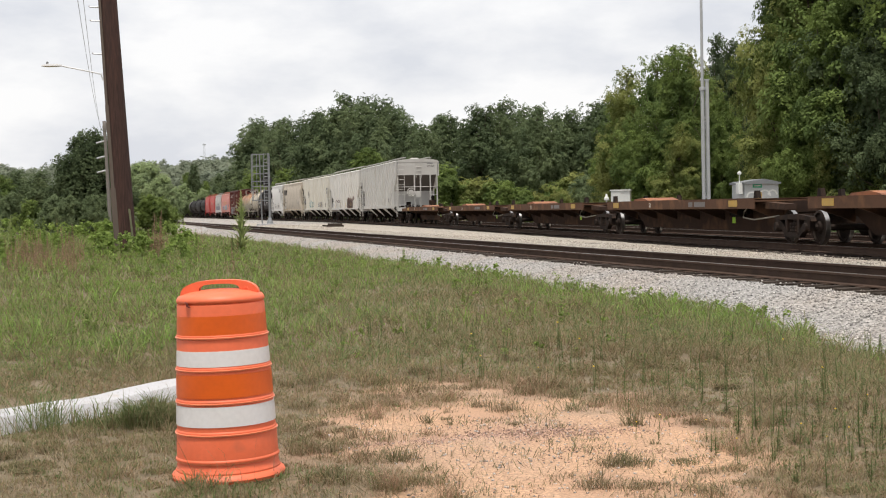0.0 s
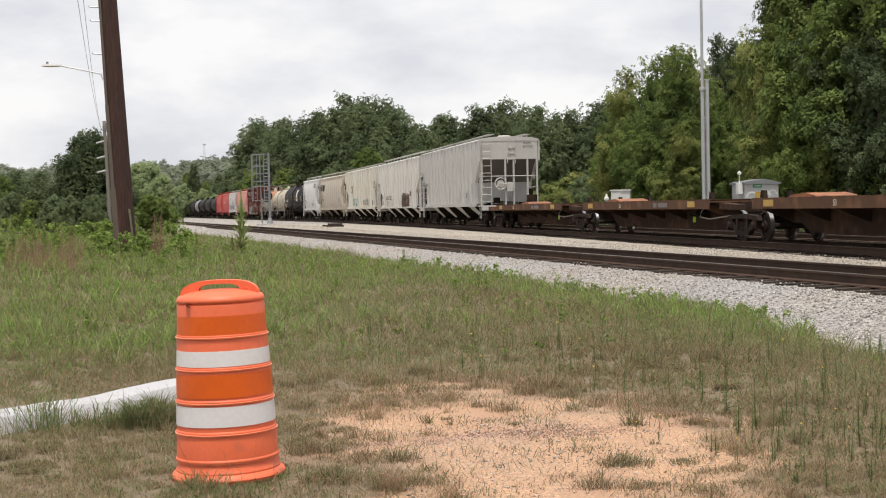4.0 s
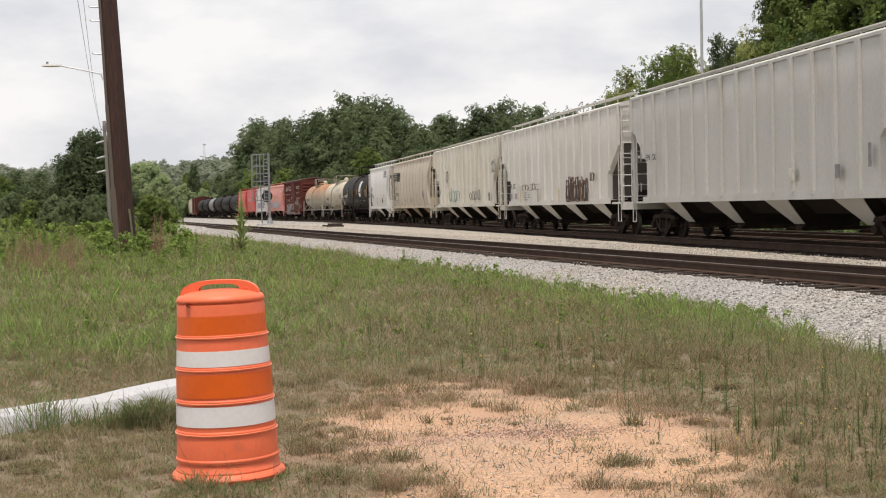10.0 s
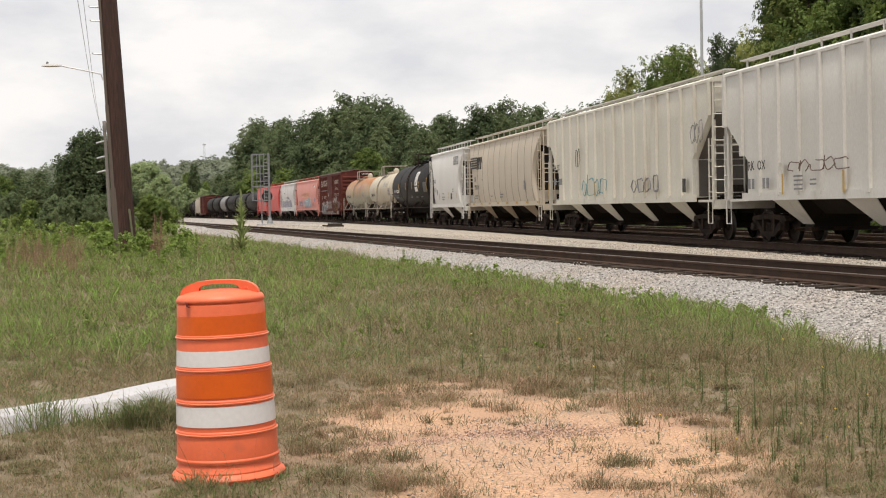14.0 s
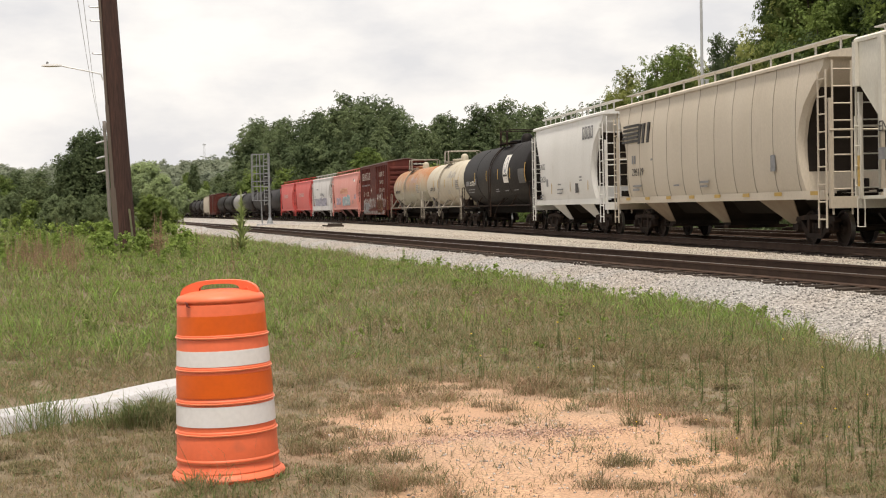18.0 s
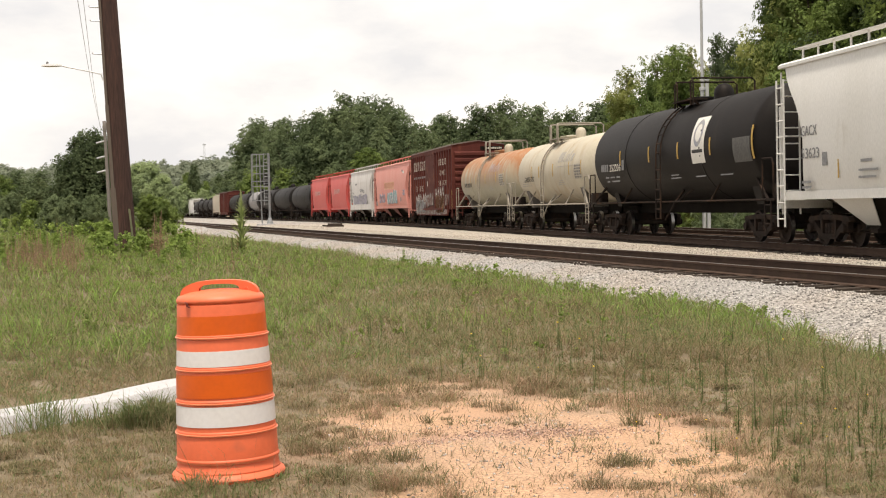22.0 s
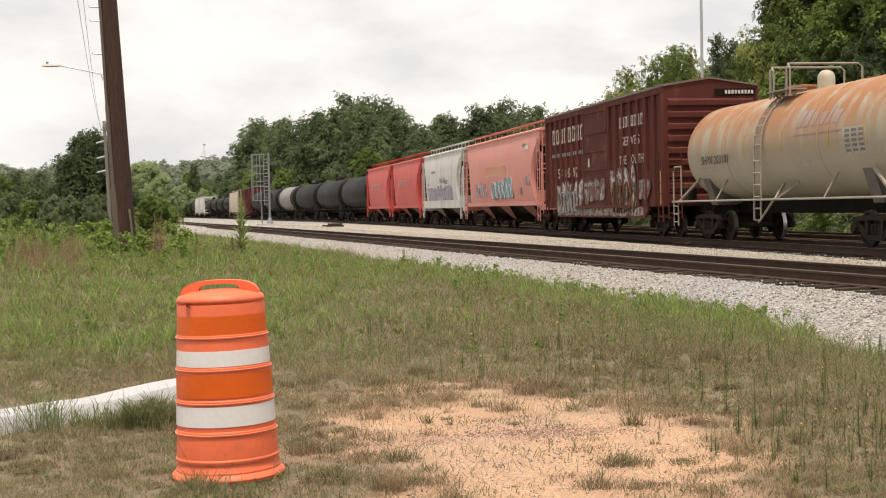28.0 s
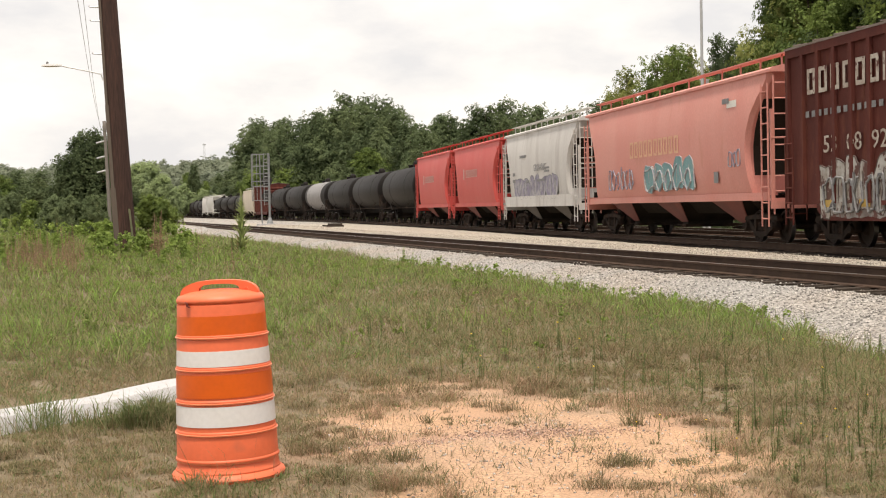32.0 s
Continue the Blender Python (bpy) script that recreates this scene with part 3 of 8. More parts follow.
def lettering(car, text, size, x, y, z, mat, side=-1, width=None, name="lettering", label=""):
    """Letters on the near side of a car, starting at x and running along the travel; each word is a part."""
    _, lo, hi = text_mesh(text, size)
    k = width / (hi - lo) if width else 1.0
    end, made = 0, None
    for word in text.split():
        end = text.index(word, end) + len(word)
        right = text_mesh(text[:end], size)[2]
        me, _, w_hi = text_mesh(word, size)
        for v in me.vertices:
            v.co.x = (v.co.x - w_hi + right) * k
        me.materials.append(MAT[mat])
        made = part(name, me, None, car, label, at=Matrix.Translation((x, y, z)) @ Euler((radians(90), 0, 0)).to_matrix().to_4x4())
    return made


def bars(car, x, z, y, rows, mat, name="marking", label=""):
    """Unreadable small writing as plain bars: rows of (dx, dz, length, height)."""
    for dx, dz, ln, h in rows:
        part(name, Shape().box((x + dx + ln / 2, y, z + dz), (ln, 0.006, h)), mat, car, label)


def hopper_rings(L, W, zs, ends, widths, n_corner=0.12):
    rows = []
    for z, e, w in zip(zs, ends, widths):
        x, y, c = e, w, n_corner
        rows.append([(x - c, -y, z), (x, -y + c, z), (x, y - c, z), (x - c, y, z), (-x + c, y, z), (-x, y - c, z), (-x, -y + c, z), (-x + c, -y, z)])
    return rows


def hopper(name, label, front, rear, paint, kind="slab", bays=4, ribs=14, height=4.4, sill=1.22, spins=True, seams=0, side_paint=None, trim=None, roof="pale_grey", bay=None, group="covered hopper cars", slope=(2.2, 3.42), walk_up=0.34, end_dark=True, brake=False):
    """A covered hopper car from front to rear (places at 16 s)."""
    L = rear - front
    mid = (front + rear) / 2
    trim = trim or paint
    car = thing(name, label, "railway car", group)
    h = L / 2
    eave = height - 0.12
    if kind == "slab":
        W = 1.53
        zs = [sill, sill + 0.02, slope[0], slope[1], slope[1] + 0.04, eave, eave + 0.05]
        ends = [h - 1.5, h - 1.5, h - 1.5, h - 0.06, h - 0.03, h - 0.03, h - 0.03]
        wid = [W, W, W, W, W, W, W - 0.02]
    else:
        W = 1.58
        zs = [sill, 1.45, 1.75, 2.1, 2.5, 2.9, 3.3, 3.65, 3.95, 4.1, eave]
        f = [1.25, 1.30, 1.38, 1.45, 1.46, 1.34, 1.08, 0.72, 0.40, 0.28, 0.22]
        ends = [h - q for q in f]
        wid = [W - 0.16, W - 0.09, W - 0.04, W - 0.01, W, W, W - 0.01, W - 0.04, W - 0.09, W - 0.12, W - 0.13]
    body = part("body", Shape().rings(hopper_rings(L, W, zs, ends, wid)), paint, car, smooth=30)
    # roof: a shallow arch with an overhanging eave
    half = wid[-1] + 0.05
    arch = [(half, eave - 0.02), (half, eave + 0.05)] + [(half * math.cos(a), eave + 0.05 + 0.17 * math.sin(a)) for a in (math.pi * k / 10 for k in range(1, 10))] + [(-half, eave + 0.05), (-half, eave - 0.02)]
    part("roof", Shape().prism(arch, -h + 0.01, h - 0.01, "yz"), trim if kind == "slab" else paint, car, smooth=40)
    # running boards with posts along the roof edges
    for sy in (-1, 1):
        rb = Shape().box((0, sy * 0.95, height + walk_up), (L - 0.1, 0.30, 0.03))
        for k in range(13):
            rb.beam((-h + 0.4 + k * (L - 0.8) / 12, sy * 1.02, height - 0.02), (-h + 0.4 + k * (L - 0.8) / 12, sy * 1.02, height + walk_up), 0.04)
        part("running_board", rb, roof, car)
    for k in range(bays * 2):
        x = -h + (k + 0.5) * L / (bays * 2)
        part("hatch", Shape().lathe([(0.36, 0), (0.36, 0.07), (0.30, 0.11), (0, 0.12)], 14, "z", (x, 0, height + 0.08)), roof, car, smooth=40)
    # end slope sheets: dark colour that holds their shade as well as dirt
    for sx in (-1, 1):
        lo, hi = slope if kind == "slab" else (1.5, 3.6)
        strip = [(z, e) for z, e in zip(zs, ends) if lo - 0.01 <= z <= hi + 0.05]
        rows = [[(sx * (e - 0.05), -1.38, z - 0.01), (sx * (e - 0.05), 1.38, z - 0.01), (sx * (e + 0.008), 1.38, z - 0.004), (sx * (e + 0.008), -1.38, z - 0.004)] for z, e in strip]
        part("end_slope_sheet", Shape().rings(rows), "dark_grey" if kind == "slab" else "bay_shade", car)
    # darker end walls below the slopes
    if kind == "slab" and end_dark:
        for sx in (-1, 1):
            part("end_sheet", Shape().box((sx * (ends[0] + 0.006), 0, (sill + slope[0]) / 2), (0.012, 2.76, slope[0] - sill - 0.06)), "dark_grey", car)
    # centre sill, side sill and end platforms
    part("centre_sill", Shape().box((0, 0, 0.95), (L + 0.1, 0.34, 0.4)), "underframe", car)
    for sy in (-1, 1):
        y = sy * (wid[0] + 0.02)
        part("side_sill", Shape().box((0, y, sill - 0.02), (2 * ends[0] + 0.3 if kind == "slab" else L - 0.7, 0.08, 0.2)), trim, car)
    for sx in (-1, 1):
        e = Shape().box((sx * (h - 0.7), 0, 1.12), (1.4, 2.9, 0.07)).box((sx * (h - 0.03), 0, 1.0), (0.1, 3.0, 0.22))
        part("end_platform", e, trim, car)
        p = Shape()
        for y, zt in ((-1.45, 3.35), (-0.22, 3.5), (0.22, eave), (0.95, 3.6), (1.45, eave)):
            p.beam((sx * (h - 0.06), y, 1.1), (sx * (h - 0.06), y, zt), 0.085)
        part("end_post", p, trim, car)
        part("end_handrail", Shape().tube([(sx * (h - 0.02), -1.5, 2.64), (sx * (h - 0.02), 1.5, 2.64)], 0.025).tube([(sx * (h - 0.02), 0.95, 2.05), (sx * (h - 0.02), 1.5, 2.05)], 0.02), trim, car)
        part("air_reservoir", Shape().lathe([(0.0, -0.42), (0.14, -0.38), (0.16, -0.3), (0.16, 0.3), (0.14, 0.38), (0.0, 0.42)], 12, "z", (sx * (h - 0.4), 1.15, 1.58)), "underframe", car, smooth=40)
        part("pipe_bracket", Shape().box((sx * (h - 0.35), -0.62, 1.4), (0.3, 0.34, 0.3), None, 0.05).tube([(sx * (h - 0.3), -1.2, 1.25), (sx * (h - 0.25), -0.3, 1.32), (sx * (h - 0.3), 0.8, 1.25)], 0.035), "underframe", car)
        if kind == "slab":
            ladder(car, (sx * (h + 0.03), -1.50, 1.15), (sx * (h + 0.03), -1.50, eave), (0, 0.52, 0), 9, trim, 0.016)
            ladder(car, (sx * (h + 0.02), -1.53, 1.15), (sx * (h + 0.02), -1.53, 2.85), (-sx * 0.27, 0, 0), 4, trim, 0.014)
            part("step", Shape().tube([(sx * (h - 0.05), -1.52, 1.1), (sx * (h - 0.05), -1.52, 0.5), (sx * (h - 0.38), -1.52, 0.5), (sx * (h - 0.38), -1.52, 1.1)], 0.018, 5), trim, car)
        else:
            ladder(car, (sx * (h - 0.02), -1.42, 0.75), (sx * (h - 0.02), -1.42, eave - 0.1), (0, 0.45, 0), 9, trim)
            ladder(car, (sx * (h - 0.05), -1.56, 0.45), (sx * (h - 0.05), -1.56, eave - 0.3), (-sx * 0.42, 0, 0), 9, trim)
        if sx > 0:
            part("end_ladder", Shape().beam((h, -0.1, 3.3), (h, -0.1, eave + 0.2), 0.04).beam((h, 0.3, 3.3), (h, 0.3, eave + 0.2), 0.04).tube([(h, -0.1, 3.5), (h, 0.3, 3.5)], 0.02).tube([(h, -0.1, 3.8), (h, 0.3, 3.8)], 0.02).tube([(h, -0.1, 4.1), (h, 0.3, 4.1)], 0.02), trim, car)
        if sx > 0 and brake:
            bw = Shape()
            for k in range(20):
                a, b = 2 * math.pi * k / 20, 2 * math.pi * (k + 1) / 20
                bw.tube([(h + 0.1, -0.5 + 0.30 * math.cos(a), 2.25 + 0.30 * math.sin(a)), (h + 0.1, -0.5 + 0.30 * math.cos(b), 2.25 + 0.30 * math.sin(b))], 0.03, 5)
            for k in range(5):
                a = 2 * math.pi * k / 5
                bw.tube([(h + 0.06, -0.5, 2.25), (h + 0.1, -0.5 + 0.28 * math.cos(a), 2.25 + 0.28 * math.sin(a))], 0.013, 4)
            bw.lathe([(0.0, -0.02), (0.2, 0.0), (0.2, 0.03), (0.0, 0.05)], 16, "x", (h + 0.05, -0.5, 2.25))
            part("brake_wheel", bw, trim, car)
            gear = Shape().box((h - 0.02, -0.28, 2.16), (0.14, 0.85, 0.12)).lathe([(0.0, -0.1), (0.2, -0.09), (0.2, 0.09), (0.0, 0.1)], 14, "x", (h, 0.0, 2.14))
            gear.box((h, 0.0, 2.0), (0.2, 0.4, 0.28), None, 0.04).beam((h, -0.5, 2.2), (h, -0.5, 1.2), 0.03)
            part("brake_gear_box", gear, trim, car)
        coupler(car, sx * (h - 0.1), sx)
    # discharge bays and slope sheets, their underside shade put into the dark colour
    part("slope_sheet", Shape().rings([[(x, -w, z), (x, w, z), (-x, w, z), (-x, -w, z)] for z, x, w in ((0.75, ends[0] - 0.9, 0.5), (sill + 0.01, ends[0] + 0.1, 1.15))]), "bay_shade", car)
    bl = 2 * ends[0] / bays
    bay_k = 0.19 if kind == "slab" else 0.25
    for k in range(bays):
        x = -ends[0] + (k + 0.5) * bl
        rows = []
        for z, e, w in ((sill + 0.02, bl * bay_k, wid[0] - 0.05), (0.52, 0.26, 0.72), (0.42, 0.26, 0.72)):
            rows.append([(x + e, -w, z), (x + e, w, z), (x - e, w, z), (x - e, -w, z)])
        b = part("discharge_bay", Shape().rings(rows), "bay_shade", car)
        for sy in (-1, 1):
            part("bay_side", Shape().rings([[(x - e, sy * w, z), (x + e, sy * w, z), (x + e, sy * (w + 0.025), z), (x - e, sy * (w + 0.025), z)] for z, e, w in ((sill + 0.02, bl * bay_k + 0.05, wid[0] - 0.05), (0.50, 0.30, 0.72))]), bay or paint, b)
        part("outlet_gate", Shape().box((x, 0, 0.38), (0.8, 1.7, 0.09)).tube([(x, -1.1, 0.38), (x, 1.1, 0.38)], 0.035), "steel_dark", b)
    if ribs:
        for sy in (-1, 1):
            for k in range(ribs):
                x = -h + 0.12 + k * (L - 0.24) / (ribs - 1)
                lo = sill if abs(x) < ends[0] else slope[0] + (abs(x) - ends[0]) / (h - 0.06 - ends[0]) * (slope[1] - slope[0])
                part("rib", Shape().prism([(x - 0.08, sy * W), (x - 0.07, sy * (W + 0.085)), (x + 0.07, sy * (W + 0.085)), (x + 0.08, sy * W)], min(lo, slope[1] - 0.02), eave, "xy"), side_paint or paint, car)
    if seams:
        for sy in (-1, 1):
            for k in range(1, seams):
                x = -h + 0.3 + k * (L - 0.6) / seams
                pts = [(x, sy * (w + 0.004), z) for z, e, w in zip(zs, ends, wid) if abs(x) < e]
                if len(pts) > 1:
                    part("seam", Shape().tube(pts, 0.011, 4), "seam_tan", car)
    base = L - 3.6
    bogie(car, base / 2, spins)
    bogie(car, -base / 2, spins)
    CARS.append((car, mid, base))
    return car, h


def tank_car(name, label, front, rear, paint, radius=1.42, axis=2.55, spins=True, rails="steel_dark", platform=True, dome="tank_cream", deck=(-1.0, 1.0), base=None, dome_r=0.30):
    L = rear - front
    h = L / 2
    car = thing(name, label, "tank car", "tank cars")
    b = h - 0.35
    prof = [(0.0, -b)] + [(radius * math.sin(a), -b + 0.62 * (1 - math.cos(a))) for a in (math.pi / 2 * k / 7 for k in range(1, 8))]
    prof += [(r, -x) for r, x in prof[::-1]]
    part("tank", Shape().lathe(prof, 40, "x", (0, 0, axis)), paint, car, smooth=40)
    for x in (-b * 0.45, b * 0.45):
        part("weld_band", Shape().lathe([(radius + 0.004, x - 0.05), (radius + 0.012, x - 0.04), (radius + 0.012, x + 0.04), (radius + 0.004, x + 0.05)], 40, "x", (0, 0, axis)), paint, car, smooth=40)
    part("centre_sill", Shape().box((0, 0, 0.93), (L + 0.2, 0.36, 0.34)), "underframe", car)
    for sx in (-1, 1):
        part("saddle", Shape().prism([(-0.9, 1.0), (0.9, 1.0), (1.15, axis - 0.75), (0.6, axis - 1.15), (-0.6, axis - 1.15), (-1.15, axis - 0.75)], sx * (h - 1.9) - 0.25, sx * (h - 1.9) + 0.25, "yz"), "dark_grey" if paint != "tank_black" else paint, car)
        part("end_platform", Shape().box((sx * (h - 0.15), 0, 1.12), (0.9, 2.9, 0.06)), rails, car)
        hr = Shape()
        hr.tube([(sx * (h + 0.2), -1.42, 1.1), (sx * (h + 0.2), -1.42, 2.0), (sx * (h + 0.1), -1.42, 2.15), (sx * (h - 0.5), -1.42, 2.15)], 0.025)
        hr.tube([(sx * (h - 0.5), -1.42, 1.12), (sx * (h - 0.5), -1.42, 2.15)], 0.022)
        part("handrail", hr, rails, car)
        part("end_valve_box", Shape().box((sx * (h - 0.25), -1.05, 1.33), (0.34, 0.3, 0.36), None, 0.05), "steel_dark", car)
        ladder(car, (sx * (h + 0.1), -1.45, 0.4), (sx * (h + 0.1), -1.45, 1.1), (-sx * 0.4, 0, 0), 3, rails, name="step")
        coupler(car, sx * (h - 0.1), sx)
        part("tank_brace", Shape().beam((sx * (h - 0.2), -1.4, 1.1), (sx * (h - 1.5), -1.2, 1.75), 0.06), rails, car)
    for sy in (-1, 1):
        part("side_rail", Shape().tube([(-h + 0.2, sy * 1.45, 1.12), (h - 0.2, sy * 1.45, 1.12)], 0.03).tube([(-h * 0.5, sy * 1.45, 1.12), (-h * 0.5, sy * 1.1, 1.7)], 0.025).tube([(h * 0.5, sy * 1.45, 1.12), (h * 0.5, sy * 1.1, 1.7)], 0.025), rails, car)
    top = axis + radius
    mx = deck[0] - 0.2 if platform else -0.6
    part("manway", Shape().lathe([(0.45, top - 0.1), (0.45, top + 0.10), (0.50, top + 0.10), (0.50, top + 0.15), (0, top + 0.20)], 16, "z", (mx, 0, 0)), paint, car, smooth=40)
    part("valve_dome", Shape().lathe([(dome_r, top - 0.1), (dome_r, top + 0.44 - dome_r), (dome_r * 0.92, top + 0.44 - dome_r * 0.6), (dome_r * 0.7, top + 0.44 - dome_r * 0.26), (dome_r * 0.4, top + 0.44 - dome_r * 0.07), (0, top + 0.44)], 14, "z", (deck[1] + 0.1 if platform else 0.5, 0, 0)), dome, car, smooth=40)
    if platform:
        x0, x1 = deck
        xm = (x0 + x1) / 2
        for sy in (-1, 1):
            part("top_platform", Shape().box((xm, sy * 0.78, top - 0.02), (x1 - x0 + 0.3, 0.5, 0.04)).beam((x0, sy * 0.6, top - 0.3), (x0, sy * 0.95, top - 0.02), 0.05).beam((x1, sy * 0.6, top - 0.3), (x1, sy * 0.95, top - 0.02), 0.05), rails, car)
        for q in (x0, x1):
            part("platform_end_rail", Shape().tube([(q, -1.0, top - 0.2), (q, -1.0, top + 0.52), (q, -0.9, top + 0.61), (q, 0.9, top + 0.61), (q, 1.0, top + 0.52), (q, 1.0, top - 0.2)], 0.03), rails, car)
            part("platform_post", Shape().tube([(q + 0.22, -1.0, top - 0.2), (q + 0.22, -1.0, top + 0.50), (q + 0.1, -1.0, top + 0.60), (q, -0.9, top + 0.61)], 0.025), rails, car)
        lx = x0 - 0.1
        pts = [(lx, -(radius + 0.06) * math.sin(a), axis + (radius + 0.06) * math.cos(a)) for a in (math.radians(q) for q in range(30, 100, 10))]
        pts += [(lx, -radius - 0.08, 0.6)]
        p2 = [(x + 0.45, y, z) for x, y, z in pts]
        ld = Shape().tube(pts, 0.025).tube(p2, 0.025)
        for q0, q1 in zip(pts, p2):
            ld.tube([q0, q1], 0.02, 5)
        for z in (0.6, 0.9, 1.2, 1.5, 1.8, 2.1):
            ld.tube([(lx, -radius - 0.08, z), (lx + 0.45, -radius - 0.08, z)], 0.02, 5)
        part("ladder", ld, rails, car)
        part("rail_brace", Shape().beam((lx + 0.9, -1.0, axis - radius * 0.72), (lx + 1.35, -1.44, 1.12), 0.05).beam((lx + 1.8, -1.0, axis - radius * 0.72), (lx + 1.4, -1.44, 1.12), 0.05).beam((lx + 0.3, -1.44, 0.55), (lx + 1.3, -1.44, 1.12), 0.04), rails, car)
    base = base or L - 3.6
    bogie(car, base / 2, spins)
    bogie(car, -base / 2, spins)
    CARS.append((car, (front + rear) / 2, base))
    return car, h


def boxcar(name, label, front, rear, spins=True, paint="boxcar", height=4.45):
    L = rear - front
    h = L / 2
    car = thing(name, label, "boxcar", "boxcars")
    W = 1.46
    part("body", Shape().prism([(W, 0.98), (W, height), (0, height + 0.20), (-W, height), (-W, 0.98)], -h + 0.06, h - 0.06, "yz"), paint, car)
    part("roof", Shape().prism([(W + 0.09, height - 0.03), (W + 0.09, height + 0.02), (0, height + 0.245), (-W - 0.09, height + 0.02), (-W - 0.09, height - 0.03), (0, height + 0.205)], -h + 0.02, h - 0.02, "yz"), "roof_galv", car)
    for k in range(14):
        x = -h + 0.6 + k * (L - 1.2) / 13
        part("roof_seam", Shape().prism([(W + 0.09, height + 0.03), (W + 0.09, height + 0.06), (0, height + 0.275), (-W - 0.09, height + 0.06), (-W - 0.09, height + 0.03), (0, height + 0.235)], x - 0.04, x + 0.04, "yz"), "roof_galv", car)
    door_w = 3.05
    for sy in (-1, 1):
        for k in range(8):
            for q in (-1, 1):
                x = q * (door_w / 2 + 0.15 + k * (h - 0.15 - door_w / 2) / 7.15)
                part("rib", Shape().prism([(x - 0.085, sy * W), (x - 0.07, sy * (W + 0.085)), (x + 0.07, sy * (W + 0.085)), (x + 0.085, sy * W)], 1.0, height - 0.2, "xy"), paint, car)
        part("door", Shape().box((0, sy * (W + 0.05), (height + 0.82) / 2), (door_w, 0.07, height - 1.18)), "door_red", car)
        for z in (1.05, 1.7, 2.35, 3.0, 3.65, height - 0.24):
            part("door_rib", Shape().box((0, sy * (W + 0.1), z), (door_w - 0.1, 0.04, 0.08)), "door_red", car)
        part("side_sill", Shape().prism([(-h + 1.7, 1.0), (h - 1.7, 1.0), (h - 1.7, 0.86), (h - 2.1, 0.62), (-h + 2.1, 0.62), (-h + 1.7, 0.86)], sy * (W - 0.03), sy * (W + 0.05)), paint, car)
        part("top_chord", Shape().box((0, sy * (W + 0.035), height - 0.12), (L - 0.1, 0.08, 0.2)), paint, car)
        part("door_track", Shape().box((0.8, sy * (W + 0.11), 1.0), (door_w + 4.0, 0.06, 0.1)), paint, car)
    for sx in (-1, 1):
        for k in range(9):
            z = 1.22 + k * (height - 1.75) / 8
            part("end_corrugation", Shape().add(
                [(sx * (h - 0.07), y, z - 0.15) for y in (-1.4, 1.4)] + [(sx * (h + 0.03), y, z - 0.07) for y in (-1.34, 1.34)] + [(sx * (h + 0.03), y, z + 0.07) for y in (-1.34, 1.34)] + [(sx * (h - 0.07), y, z + 0.15) for y in (-1.4, 1.4)],
                [(0, 1, 3, 2), (2, 3, 5, 4), (4, 5, 7, 6), (0, 2, 4, 6), (1, 7, 5, 3), (0, 6, 7, 1)]), paint, car)
        ladder(car, (sx * (h - 0.05), -W - 0.09, 0.5), (sx * (h - 0.05), -W - 0.09, 2.6), (-sx * 0.42, 0, 0), 6, paint)
        ladder(car, (sx * (h + 0.05), -1.4, 0.6), (sx * (h + 0.05), -1.4, 2.6), (0, 0.42, 0), 6, paint)
        coupler(car, sx * (h + 0.2), sx)
    part("underframe", Shape().box((0, 0, 0.9), (L + 0.8, 0.6, 0.3)).box((0, 0, 0.88), (3.0, 2.4, 0.25)), "underframe", car)
    base = L - 3.4
    bogie(car, base / 2, spins)
    bogie(car, -base / 2, spins)
    CARS.append((car, (front + rear) / 2, base))
    return car, h


